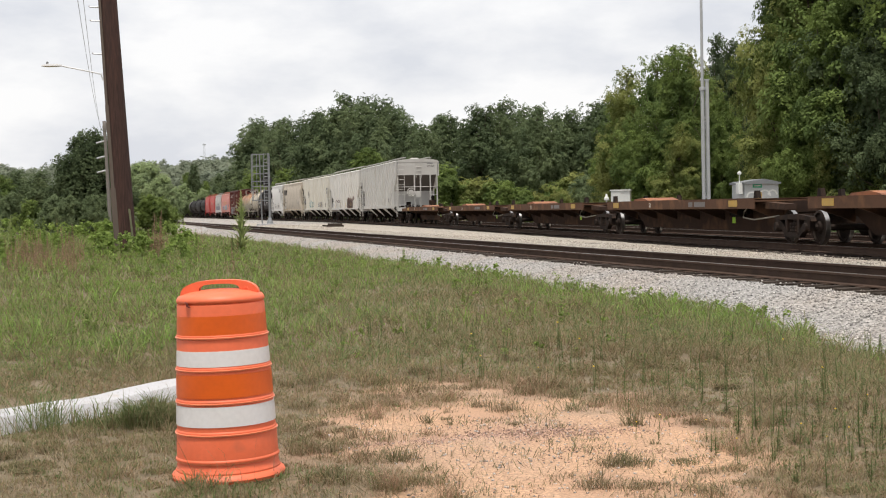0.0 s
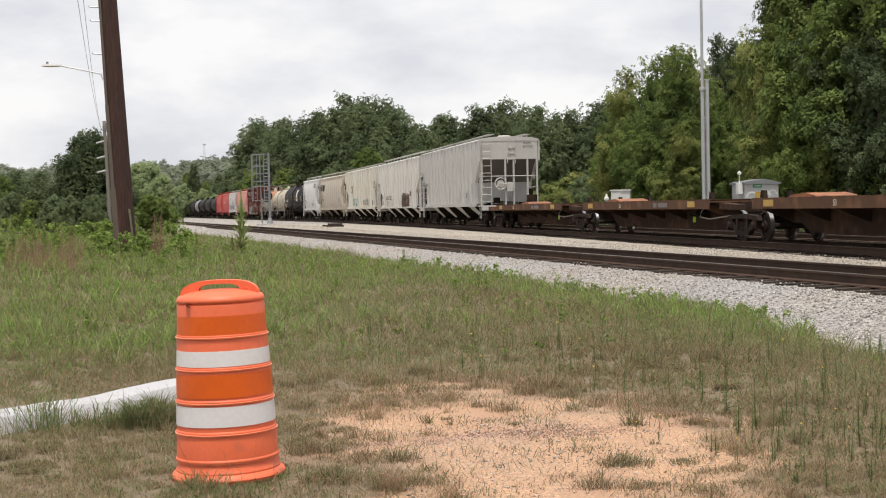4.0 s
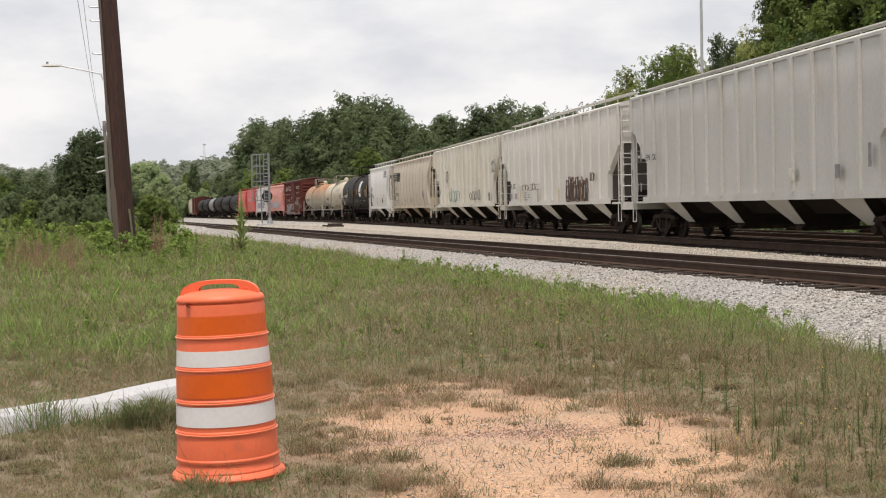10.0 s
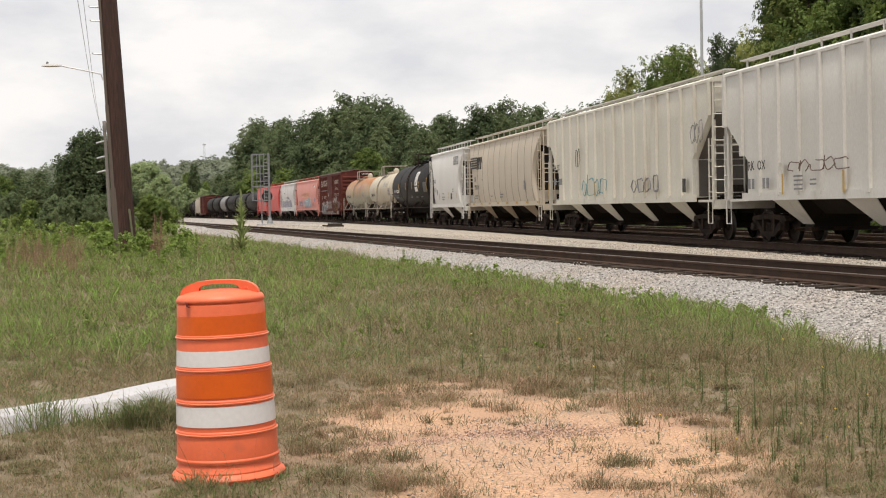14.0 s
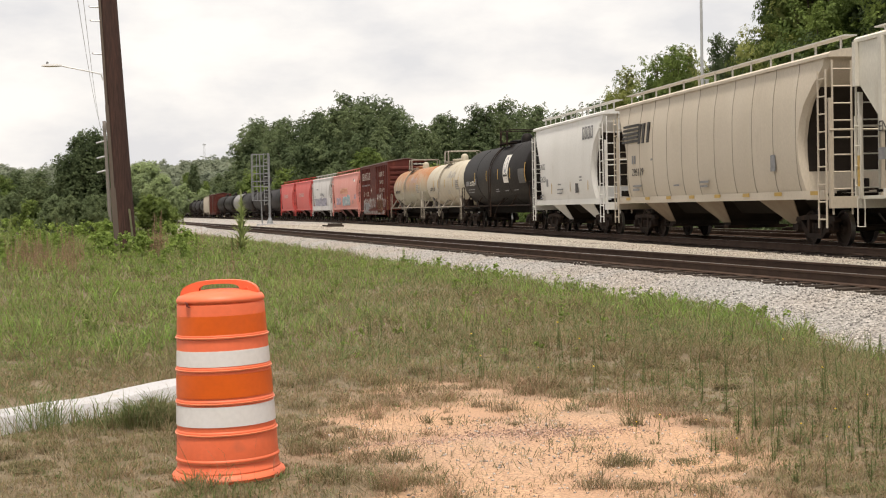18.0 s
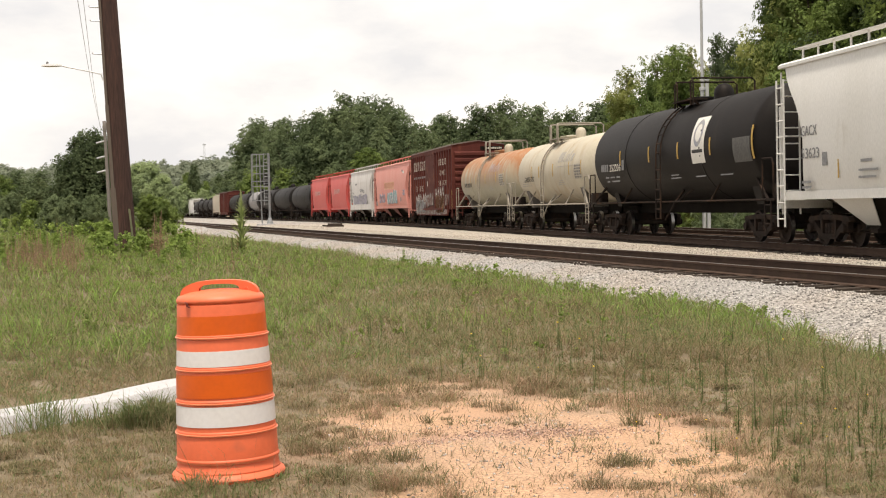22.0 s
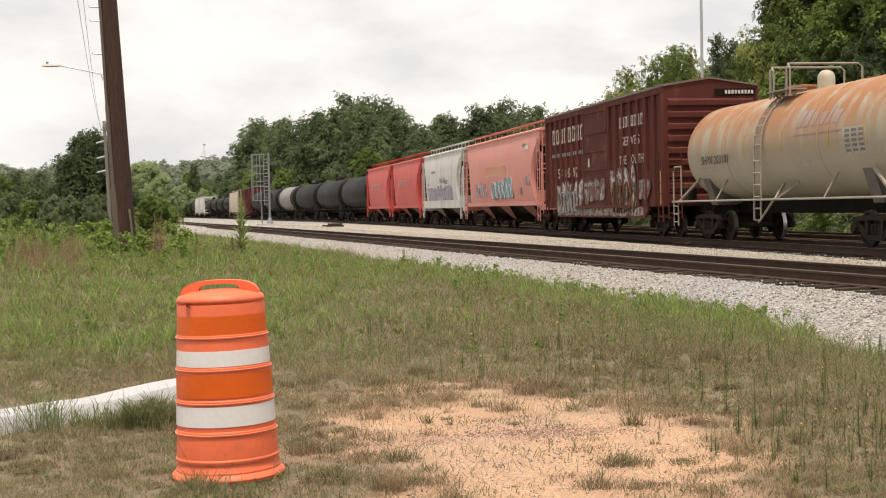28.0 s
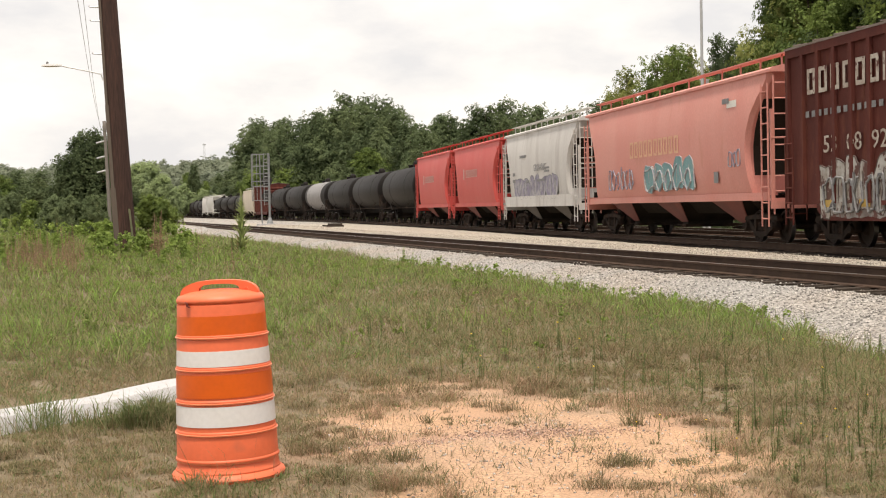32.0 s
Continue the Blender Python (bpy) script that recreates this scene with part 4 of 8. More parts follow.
def spine_unit(front, rear, last, bogie_front, label):
    """One platform of an articulated spine car."""
    L = rear - front
    h = L / 2
    car = thing("spine_car", label, "flat car", "spine cars")
    part("centre_sill", Shape().prism([(-h + 0.1, 1.08), (h - 0.1, 1.08), (h - 0.1, 0.82), (h - 1.7, 0.76), (h - 2.7, 0.28), (-h + 2.7, 0.28), (-h + 1.7, 0.76), (-h + 0.1, 0.82)], -0.42, 0.42), "sill_brown", car)
    d0, d1 = -h + (2.6 if last else 1.3), h - 1.75
    part("deck", Shape().box(((d0 + d1) / 2, 0, 1.09), (d1 - d0, 2.66, 0.04)), "rust_deck", car)
    for sy in (-1, 1):
        part("deck_side", Shape().box(((d0 + d1) / 2, sy * 1.36, 1.02), (d1 - d0, 0.06, 0.26)).box(((d0 + d1) / 2, sy * 1.33, 1.155), (d1 - d0, 0.12, 0.02)), "rust_deck", car)
        for k in range(7):
            x = d0 + 0.3 + (d1 - d0 - 0.72) * k / 6
            part("outrigger", Shape().prism([(sy * 0.4, 1.0), (sy * 1.34, 1.0), (sy * 1.34, 0.9), (sy * 0.4, 0.55)], x, x + 0.12, "yz"), "sill_brown", car)
        for x in (d0 + 0.25, d1 - 0.25):
            part("container_guide", Shape().prism([(x - 0.12, 1.16), (x + 0.12, 1.16), (x + 0.06, 1.36), (x - 0.06, 1.36)], sy * 1.16 - 0.06, sy * 1.16 + 0.06), "steel_dark", car)
        for x in (d0 + 1.1, d1 - 1.4):
            part("reflector", Shape().box((x, sy * 1.395, 1.03), (0.62, 0.012, 0.17)), "yellow", car)
        part("link_plate", Shape().prism([(h - 1.75, 1.06), (h - 0.5, 1.0), (h - 0.5, 0.86), (h - 1.75, 0.88)], sy * 0.75, sy * 1.05), "sill_brown", car)
    x = -h + (4.3 if last else 1.5)
    part("hitch_plate", Shape().prism([(x, 1.10), (x + 1.9, 1.10), (x + 1.75, 1.20), (x + 1.2, 1.27), (x + 0.3, 1.23)], -0.55, 0.55), "plate_dull", car)
    part("hitch_ramp", Shape().prism([(x + 2.0, 1.10), (x + 2.9, 1.10), (x + 2.8, 1.16), (x + 2.1, 1.18)], -0.5, 0.5), "rust_deck", car)
    part("brake_hose", Shape().tube([(h - 2.9, -1.0, 1.0), (h - 3.1, -1.1, 0.8), (h - 2.9, -1.2, 0.66), (h - 2.4, -1.1, 0.6), (h - 1.2, -0.9, 0.7)], 0.02), "rail_tan", car)
    part("side_bar", Shape().beam((-h * 0.3, -0.62, 0.95), (h * 0.3, -0.62, 0.95), 0.12), "steel_dark", car)
    part("brake_cylinder", Shape().lathe([(0.0, -0.4), (0.13, -0.38), (0.13, 0.3), (0.05, 0.34), (0.05, 0.7)], 10, "x", (h - 4.4, -0.75, 0.78)), "underframe", car)
    if bogie_front:
        bogie(car, h, True)
    if last:
        bogie(car, -h + 1.9, True)
        coupler(car, -h - 0.1, -1)
        part("end_platform", Shape().box((-h + 1.35, 0, 1.0), (2.5, 2.5, 0.08)).box((-h + 1.35, -1.25, 0.98), (2.5, 0.06, 0.2)), "rust_deck", car)
        part("end_brake_stand", Shape().box((-h + 0.5, 0.9, 1.35), (0.3, 0.5, 0.6), None, 0.05), "steel_dark", car)
    CARS.append((car, (front + rear) / 2, L * 0.95))
    return car, h


# ---------------------------------------------------------------- ground, ballast and rails
NEAR_DIR = Vector((math.sin(radians(-14.5)), math.cos(radians(-14.5)), 0))
NEAR_N = Vector((NEAR_DIR.y, -NEAR_DIR.x, 0))
NEAR_C = 11.63        # centre of the near track, metres from the eye across it
GRAVEL_EDGE = 8.75


def smooth01(a, lo, hi):
    k = np.clip((a - lo) / (hi - lo), 0, 1)
    return k * k * (3 - 2 * k)


_ss = np.arange(-60, 700, 2.0)
_sx, _sy2 = np.interp(_ss, _s, _px), np.interp(_ss, _s, _py)
_sh = heading(_ss)


def off_train(x, y):
    """Metres across the train's track, towards its far side, of many points."""
    out = np.empty(len(x))
    for a in range(0, len(x), 4000):
        dx, dy = x[a:a + 4000, None] - _sx, y[a:a + 4000, None] - _sy2
        i = np.argmin(dx * dx + dy * dy, axis=1)
        k = np.arange(len(i))
        out[a:a + 4000] = dx[k, i] * np.cos(_sh[i]) - dy[k, i] * np.sin(_sh[i])
    return out


def wobble(x, y, s=1.0):
    return (np.sin(x * 1.3 * s + 0.7 * y * s) + np.sin(y * 1.7 * s - 0.9 * x * s + 1.3) + np.sin(0.53 * s * x + 2.1 * s * y + 0.4)) / 3


def ground_height(x, y):
    u = x * NEAR_N.x + y * NEAR_N.y
    w = x * NEAR_DIR.x + y * NEAR_DIR.y
    z = -0.300 + 0.022 * wobble(x, y, 0.9) + 0.012 * wobble(x, y, 3.1)
    bank = smooth01(-x - 0.06 * y, 0.5, 5.5) * smooth01(y, 14, 32)
    z = z + 0.42 * bank * (1 - smooth01(u, 3.5, 7.5)) * (1 - smooth01(y, 45, 80))
    z = z - 0.18 * smooth01(u, 5.5, 8.3)
    top = -0.205 + 0.014 * wobble(x, y, 2.3)
    k = smooth01(u, 8.5, 10.25)
    z = z * (1 - k) + top * k
    heap = np.exp(-(((u - 14.6) / 1.3) ** 2)) * smooth01(w, 60, 90) * 0.25
    z = z + heap
    off = off_train(x, y)
    z = z - 0.55 * smooth01(off, 7.0, 11.0) - 0.25 * smooth01(off, 11.0, 60.0)
    return z, u, w, off


def ground_sheet():
    us = np.concatenate([-np.geomspace(3000, 14, 34), np.arange(-13, 4, 0.5), np.arange(4, 12.5, 0.2), np.arange(12.5, 40, 0.6), np.geomspace(40, 3000, 34)])
    ws = np.concatenate([-np.geomspace(3000, 12, 20), np.arange(-11, 5, 1.0), np.arange(5, 40, 0.35), np.arange(40, 110, 1.0), np.arange(110, 330, 3.0), np.geomspace(330, 4000, 26)])
    U, Wd = np.meshgrid(us, ws)
    x = (U * NEAR_N.x + Wd * NEAR_DIR.x).ravel()
    y = (U * NEAR_N.y + Wd * NEAR_DIR.y).ravel()
    z, u, w, off = ground_height(x, y)
    co = np.stack([x, y, z], 1)
    nx, ny = len(us), len(ws)
    i = (np.arange(ny - 1)[:, None] * nx + np.arange(nx - 1)).ravel()
    quads = np.stack([i, i + 1, i + nx + 1, i + nx], 1)
    c = co[quads].mean(1)
    cu = c[:, 0] * NEAR_N.x + c[:, 1] * NEAR_N.y
    coff = off_train(c[:, 0], c[:, 1])
    edge = GRAVEL_EDGE + 0.35 * wobble(c[:, 0], c[:, 1], 1.1) - 1.35 * (1 - smooth01(c[:, 1], 12, 21))
    gravel = (cu > edge) & (coff < 7.6) & (c[:, 1] > -60) & (c[:, 1] < 620)
    between = (cu > NEAR_C + 1.15) & (c[:, 1] < 130)
    for name, sel, mat, label in (("ground", ~gravel, "soil", "dry grassy ground with a bare patch of orange sandy soil"),
                                  ("ballast", gravel & ~between, "gravel", "pale grey crushed-stone ballast beside the rails"),
                                  ("ballast_between_tracks", gravel & between, "gravel_sunlit", "crushed stone and sand between the two tracks, painted sunlit cream")):
        f = quads[sel]
        used = np.unique(f)
        remap = np.zeros(len(co), int)
        remap[used] = np.arange(len(used))
        me = bpy.data.meshes.new(name)
        me.from_pydata(co[used].tolist(), [], remap[f].tolist())
        me.materials.append(MAT[mat])
        me.shade_smooth()
        tagged(new(name, me), label, name, kind="structure")


def rail_profile():
    return [(-0.07, -0.17), (0.07, -0.17), (0.07, -0.155), (0.012, -0.135), (0.012, -0.045), (0.036, -0.035), (0.036, -0.004), (0.03, 0.0), (-0.03, 0.0), (-0.036, -0.004), (-0.036, -0.035), (-0.012, -0.045), (-0.012, -0.135), (-0.07, -0.155)]


def sweep(points, sides, prof):
    rows = []
    for p, n in zip(points, sides):
        rows.append([p + n * a + Vector((0, 0, b)) for a, b in prof])
    return Shape().rings(rows)


def railway(name, label, centre, side, s_list, tie_range, tie_step=0.53, tie_len=2.6):
    """Two rails on wooden ties along centre(s)."""
    tr = thing(name, label, "railway track", kind="structure")
    pts, sd = [centre(s) for s in s_list], [side(s) for s in s_list]
    for q in (-0.7525, 0.7525):
        part("rail", sweep([p + n * q for p, n in zip(pts, sd)], sd, rail_profile()), "rail", tr)
        part("running_surface", sweep([p + n * q + Vector((0, 0, 0.0015)) for p, n in zip(pts, sd)], sd, [(-0.026, -0.0005), (0.026, -0.0005), (0.026, 0.0015), (-0.026, 0.0015)]), "railhead", tr)
    me = Shape().box((0, 0, -0.26), (tie_len, 0.23, 0.17), None, 0.02).mesh("tie", "tie")
    plate = Shape().box((0.7525, 0, -0.172), (0.36, 0.19, 0.014)).box((-0.7525, 0, -0.172), (0.36, 0.19, 0.014)).mesh("tie_plate", "rail")
    rnd = random.Random(5)
    s = tie_range[0]
    while s < tie_range[1]:
        p, n = centre(s), side(s)
        a = math.degrees(math.atan2(n.y, n.x)) + rnd.uniform(-1.2, 1.2)
        t = part("tie", me, None, tr, at=pose(p.x + n.x * rnd.uniform(-0.05, 0.05), p.y, p.z + rnd.uniform(-0.012, 0.012), 0, 0, a))
        if s < tie_range[0] + 45:
            part("tie_plate", plate, None, t)
        s += tie_step
    return tr


def side_train(s):
    h = float(heading(s))
    return Vector((math.cos(h), -math.sin(h), 0))


ground_sheet()
railway("near_track", "straight railway track with rusty rails on dark wooden ties", lambda w: NEAR_N * NEAR_C + NEAR_DIR * w, lambda w: NEAR_N, [-40 + 10 * k for k in range(50)], (12.0, 120.0))
railway("train_track", "curving railway track that the freight train runs on", lambda s: on_track(s), side_train, [-40 + 4 * k for k in range(170)], (42.0, 110.0), 0.6)
railway("far_track", "railway track behind the train with rusty rails", lambda s: on_track(s, 4.4), side_train, [-40 + 4 * k for k in range(170)], (42.0, 110.0), 0.6)


def fouled_bed(name, centre, side, s_list, half=1.22, mat="fouled_shade"):
    """The dark, oil-stained stone between and beside the rails, shade put into its colour."""
    sh = Shape()
    rows = []
    for s in s_list:
        p, n = centre(s), side(s)
        q = [p + n * o for o in (-half, -0.4, 0.4, half)]
        z = ground_height(np.array([a.x for a in q]), np.array([a.y for a in q]))[0]
        top = [Vector((a.x, a.y, float(b) + 0.014)) for a, b in zip(q, z)]
        rows.append(top + [Vector((a.x, a.y, a.z - 0.10)) for a in top[::-1]])
    tagged(new(name, sh.rings(rows).mesh(name, mat, 40)), "dark oil-stained ballast between the rails, with shade painted in", "track bed", kind="structure")


fouled_bed("near_track_bed", lambda w: NEAR_N * NEAR_C + NEAR_DIR * w, lambda w: NEAR_N, [8 + 1.0 * k for k in range(130)], 0.80)
fouled_bed("train_track_bed", lambda s: on_track(s), side_train, [38 + 2.0 * k for k in range(200)], 1.5, "oily_shade")
fouled_bed("far_track_bed", lambda s: on_track(s, 4.4), side_train, [38 + 2.0 * k for k in range(200)], 1.3, "oily_shade")


# ---------------------------------------------------------------- the train, car by car
for k, fr in enumerate((-76.0, -59.0, -42.0, -25.1, -8.1)):
    spine_unit(fr + 0.15, fr + 16.8 if k < 4 else 9.3, k == 4, True, "rusty brown articulated spine car platform with orange hitch plates")

hopA, _ = hopper("covered_hopper", "light grey ribbed covered hopper car with dark end slopes", 9.9, 28.95, "light_grey", ribs=17, height=4.58, slope=(2.35, 3.47), walk_up=0.20, end_dark=False, brake=True)
hopB, _ = hopper("covered_hopper", "pale grey covered hopper car with brown graffiti scrawl", 30.25, 49.55, "pale_grey", ribs=17, height=4.53, slope=(2.12, 3.1), walk_up=0.30)
hopC, _ = hopper("covered_hopper", "cream-grey ribbed covered hopper car with faded graffiti", 50.55, 69.65, "cream_grey", ribs=17, height=4.53, slope=(2.32, 3.52), walk_up=0.20)
hopD, _ = hopper("covered_hopper", "tan-grey curved-side covered hopper car with a black striped emblem", 71.0, 87.95, "tan_grey", kind="round", bays=3, ribs=0, seams=12, bay="bay_tan")
hopE, _ = hopper("covered_hopper", "short white two-bay covered hopper car with a grey emblem", 89.3, 100.45, "white", kind="round", bays=2, ribs=0)
tankF, _ = tank_car("tank_car", "black tank car with a white placard", 101.2, 118.0, "tank_black", 1.55, 2.62, dome="tank_black", deck=(-0.05, 1.4), base=13.7)
tankG, _ = tank_car("tank_car", "cream tank car with streaks of rust", 118.5, 131.7, "tank_cream", 1.36, 2.5, rails="rail_tan", deck=(-0.85, 0.3), dome_r=0.22)
tankH, _ = tank_car("tank_car", "rust-streaked pale tank car with a railing on top", 132.5, 146.4, "tank_rusty", 1.36, 2.5, rails="rail_tan", deck=(-0.62, 0.4), dome_r=0.22)
boxI, _ = boxcar("boxcar", "weathered dark red boxcar with white lettering and graffiti", 147.2, 162.65, height=4.66)
# bay sides of these four are darkened in colour for shade below the sill
hopJ, _ = hopper("covered_hopper", "faded salmon-pink covered hopper car with blue graffiti", 163.6, 181.1, "salmon", kind="round", bays=3, ribs=0, roof="salmon", bay="bay_red_shade")
hopK, _ = hopper("covered_hopper", "white covered hopper car with dark graffiti at its foot", 182.2, 195.8, "white_grimy", kind="round", bays=2, ribs=0, bay="dark_grey")
hopL, _ = hopper("covered_hopper", "red covered hopper car with white lettering", 196.7, 209.7, "red", kind="round", bays=2, ribs=0, roof="red", bay="bay_red_shade", spins=False)
hopM, _ = hopper("covered_hopper", "red covered hopper car with white lettering", 210.7, 223.3, "red", kind="round", bays=2, ribs=0, roof="red", bay="bay_red_shade", spins=False)
FAR_TANKS = [(224.4, 240.6), (241.6, 258.2), (259.2, 275.0), (276.0, 292.0), (293.2, 309.0), (310.0, 325.4)]
for k, (a, b) in enumerate(FAR_TANKS):
    far_tank, _ = tank_car("tank_car", "black tank car with a painted grey sheen round its middle" if k == 3 else "plain black tank car", a, b, "tank_black", 1.5, 2.6, spins=False, platform=False, dome="tank_black")
    if k == 3:
        part("belt", Shape().lathe([(1.505, -5.6), (1.512, -5.55), (1.512, 4.6), (1.505, 4.65)], 40, "x", (0, 0, 2.6)), "belt_sheen", far_tank, "pale grey belt painted as a sheen", smooth=40)
boxcar("boxcar", "dark maroon boxcar with a pale roof", 326.8, 344.4, False, height=4.75)
hopper("covered_hopper", "weathered beige covered hopper car", 345.6, 362.0, "tan_grey", kind="round", bays=3, ribs=0, spins=False)
for k in range(4):
    tank_car("tank_car", "plain black tank car", 363.0 + 15.2 * k, 363.0 + 15.2 * k + 14.3, "tank_black", 1.42, 2.55, spins=False, platform=False, dome="tank_black")
for a, b in ((424.4, 439.6), (440.8, 455.4)):
    hopper("covered_hopper", "white covered hopper car", a, b, "white", kind="round", bays=3, ribs=0, spins=False)
for k in range(5):
    tank_car("tank_car", "plain black tank car", 456.6 + 16.2 * k, 456.6 + 16.2 * k + 15.2, "tank_black", 1.42, 2.55, spins=False, platform=False, dome="tank_black")


# ---------------------------------------------------------------- lettering and marks on the cars
def blocks(car, x, z, y, count, w, h, mat, gap=0.3, label="worn emblem lettering as plain outlined blocks", stroke=0.0, slant=0.0):
    """A name in plain blocks, one for each letter: solid, or hollow with that stroke."""
    for k in range(count):
        x0, x1 = x + (k + gap / 2) * w, x + (k + 1 - gap / 2) * w
        s = Shape()
        if stroke:
            for a, b, c, d in ((x0, x0 + stroke, z, z + h), (x1 - stroke, x1, z, z + h), (x0 + stroke, x1 - stroke, z + h - stroke * 0.8, z + h), (x0 + stroke, x1 - stroke, z, z + stroke * 0.8)):
                s.prism([(a + slant * (c - z), c), (b + slant * (c - z), c), (b + slant * (d - z), d), (a + slant * (d - z), d)], y - 0.003, y + 0.003)
        else:
            s.prism([(x0, z), (x1, z), (x1 + slant * h, z + h), (x0 + slant * h, z + h)], y - 0.003, y + 0.003)
        part("emblem", s, mat, car, label)


def scrawl(car, x, z, y, w, h, seed, mat, n=5, label="sprayed graffiti scrawl", thick=0.05):
    """Looping sprayed strokes with no letters in them."""
    r = random.Random(seed)
    for k in range(n):
        cx = x + w * (k + 0.5) / n + r.uniform(-0.1, 0.1) * w / n
        a0, top = r.uniform(0, 6), r.uniform(0.75, 1.0)
        rx, rz = w / n * r.uniform(0.3, 0.62), h * 0.48 * top
        m = r.randint(9, 15)
        deep = y + thick * 0.32
        pts = [(cx + rx * math.cos(a0 + j * 0.3) + 0.025 * h * (j / m), deep, z + rz + rz * math.sin(a0 + j * 0.3 + 0.5 * math.sin(j * 0.65))) for j in range(2 * m)]
        part("graffiti", Shape().tube(pts, thick * 0.5, 5), mat, car, label)
        if k % 2:
            part("graffiti", Shape().tube([(cx - rx, deep, z + 0.04 * h), (cx - rx * 0.8, deep, z + h * r.uniform(0.6, 1.05))], thick * 0.5, 5), mat, car, label)


def patch(car, x, z, y, w, h, seed, mat, label, n=16):
    """A ragged sprayed patch."""
    r = random.Random(seed)
    top = [(x + w * k / n, z + h * r.uniform(0.55, 1.0)) for k in range(n + 1)]
    low = [(x + w * k / n, z + h * r.uniform(0.0, 0.15)) for k in range(n, -1, -1)]
    return part("graffiti", Shape().prism(top + low, y - 0.003, y + 0.003), mat, car, label)


def bubbles(car, x, z, y, w, h, seed, fill, line, n=6, label="sprayed graffiti of swelling rounded shapes"):
    """A row of swelling, overlapping sprayed shapes with outlines and inner strokes; no letters."""
    r = random.Random(seed)
    for k in range(n):
        cx, cz = x + w * (k + 0.5) / n, z + h * r.uniform(0.44, 0.54)
        rx, rz = w / n * r.uniform(0.46, 0.6), h * r.uniform(0.40, 0.5)
        lean = r.uniform(-0.2, 0.2)
        ring = []
        for j in range(18):
            a = 2 * math.pi * j / 18
            e = 1 + 0.13 * math.sin(3 * a + r.uniform(-0.4, 0.4) + k) + r.uniform(-0.05, 0.05)
            ca, sa = math.cos(a), math.sin(a)
            ux = rx * e * abs(ca) ** 0.62 * (1 if ca >= 0 else -1)
            uz = rz * e * abs(sa) ** 0.62 * (1 if sa >= 0 else -1)
            ring.append((cx + ux + lean * uz, cz + uz))
        part("graffiti", Shape().prism(ring, y - 0.002 - 0.0012 * (k % 2), y + 0.003), fill, car, label)
        part("graffiti_outline", Shape().tube([(p[0], y + 0.010, p[1]) for p in ring + ring[:1]], 0.022, 5), line, car)
        for j in range(2):
            x1 = cx + rx * r.uniform(-0.35, 0.35)
            part("graffiti_stroke", Shape().tube([(x1, y + 0.010, cz - rz * r.uniform(0.1, 0.7)), (x1 + lean * rz, y + 0.010, cz + rz * r.uniform(0.1, 0.7))], 0.024, 5), line, car)


# light grey hopper
bars(hopA, -8.6, 1.6, -1.638, [(0, 0, 0.12, 0.28), (0.35, 0, 0.12, 0.28), (0, 0.95, 0.12, 0.25), (0.35, 0.95, 0.12, 0.25)], "letter_grey")
bars(hopA, -7.4, 1.75, -1.638, [(0, 0, 0.10, 0.35), (10.9, -0.05, 0.3, 0.3)], "letter_white")
lettering(hopA, "EW   SX", 0.28, -7.65, -1.638, 2.42, "letter_black")
bars(hopA, 7.6, 2.0, -1.638, [(0.0, 0, 0.14, 0.5), (-1.6, -0.3, 0.25, 0.3)], "letter_grey")
lettering(hopA, "EWSX", 0.2, 0, 0, 0, "stencil_grey").matrix_basis = Matrix.Translation((9.500, 0.72, 4.08)) @ Euler((radians(90), 0, radians(90))).to_matrix().to_4x4()
part("marking", Shape().box((9.498, 0.95, 4.34), (0.006, 0.42, 0.07)), "letter_grey", hopA)
# pale hopper with the brown scrawl
scrawl(hopB, 2.55, 1.22, -1.642, 3.2, 1.0, 3, "graffiti_brown", 9)
scrawl(hopB, 2.6, 1.26, -1.644, 3.0, 0.75, 77, "letter_black", 6, thick=0.035)
scrawl(hopB, 6.1, 1.95, -1.642, 0.6, 0.35, 4, "graffiti_brown", 3, thick=0.03)
scrawl(hopB, -5.2, 1.75, -1.642, 3.2, 0.32, 8, "graffiti_brown", 5, thick=0.025)
lettering(hopB, "RK  OX", 0.34, -7.75, -1.638, 1.86, "letter_black")
bars(hopB, -7.75, 1.52, -1.638, [(0, 0, 0.16, 0.26), (0.25, 0, 0.16, 0.26), (0.95, 0, 0.16, 0.26), (1.2, 0, 0.16, 0.26)], "letter_grey")
bars(hopB, -4.9, 1.45, -1.638, [(0, 0.2 - 0.1 * k, 0.5, 0.04) for k in range(4)] + [(0.9, 0.1 - 0.1 * k, 0.35, 0.04) for k in range(2)], "letter_grey")
bars(hopB, -5.6, 1.48, -1.640, [(0, 0, 0.09, 0.5), (3.3, 0.0, 0.09, 0.5), (7.0, 0.0, 0.09, 0.5), (10.4, 0, 0.09, 0.5)], "yellow")
bars(hopB, -5.8, 1.85, -1.640, [(0, 0, 0.32, 0.28)], "letter_white")
# cream hopper
for k, xx in enumerate((2.2, 3.0, 3.7, 4.5)):
    scrawl(hopC, xx, 1.45, -1.642, 0.6, 0.55, 30 + k, "letter_grey", 1, thick=0.045)
scrawl(hopC, -4.1, 1.4, -1.642, 3.4, 0.8, 40, "graffiti_teal", 4, thick=0.03, label="faded pale blue graffiti")
scrawl(hopC, 8.1, 2.75, -1.642, 1.0, 0.7, 41, "letter_grey", 3, thick=0.02)
scrawl(hopC, -4.9, 2.5, -1.642, 0.7, 0.8, 42, "letter_black", 2, thick=0.02)
lettering(hopC, "EN  SX", 0.32, -8.3, -1.638, 2.45, "letter_black")
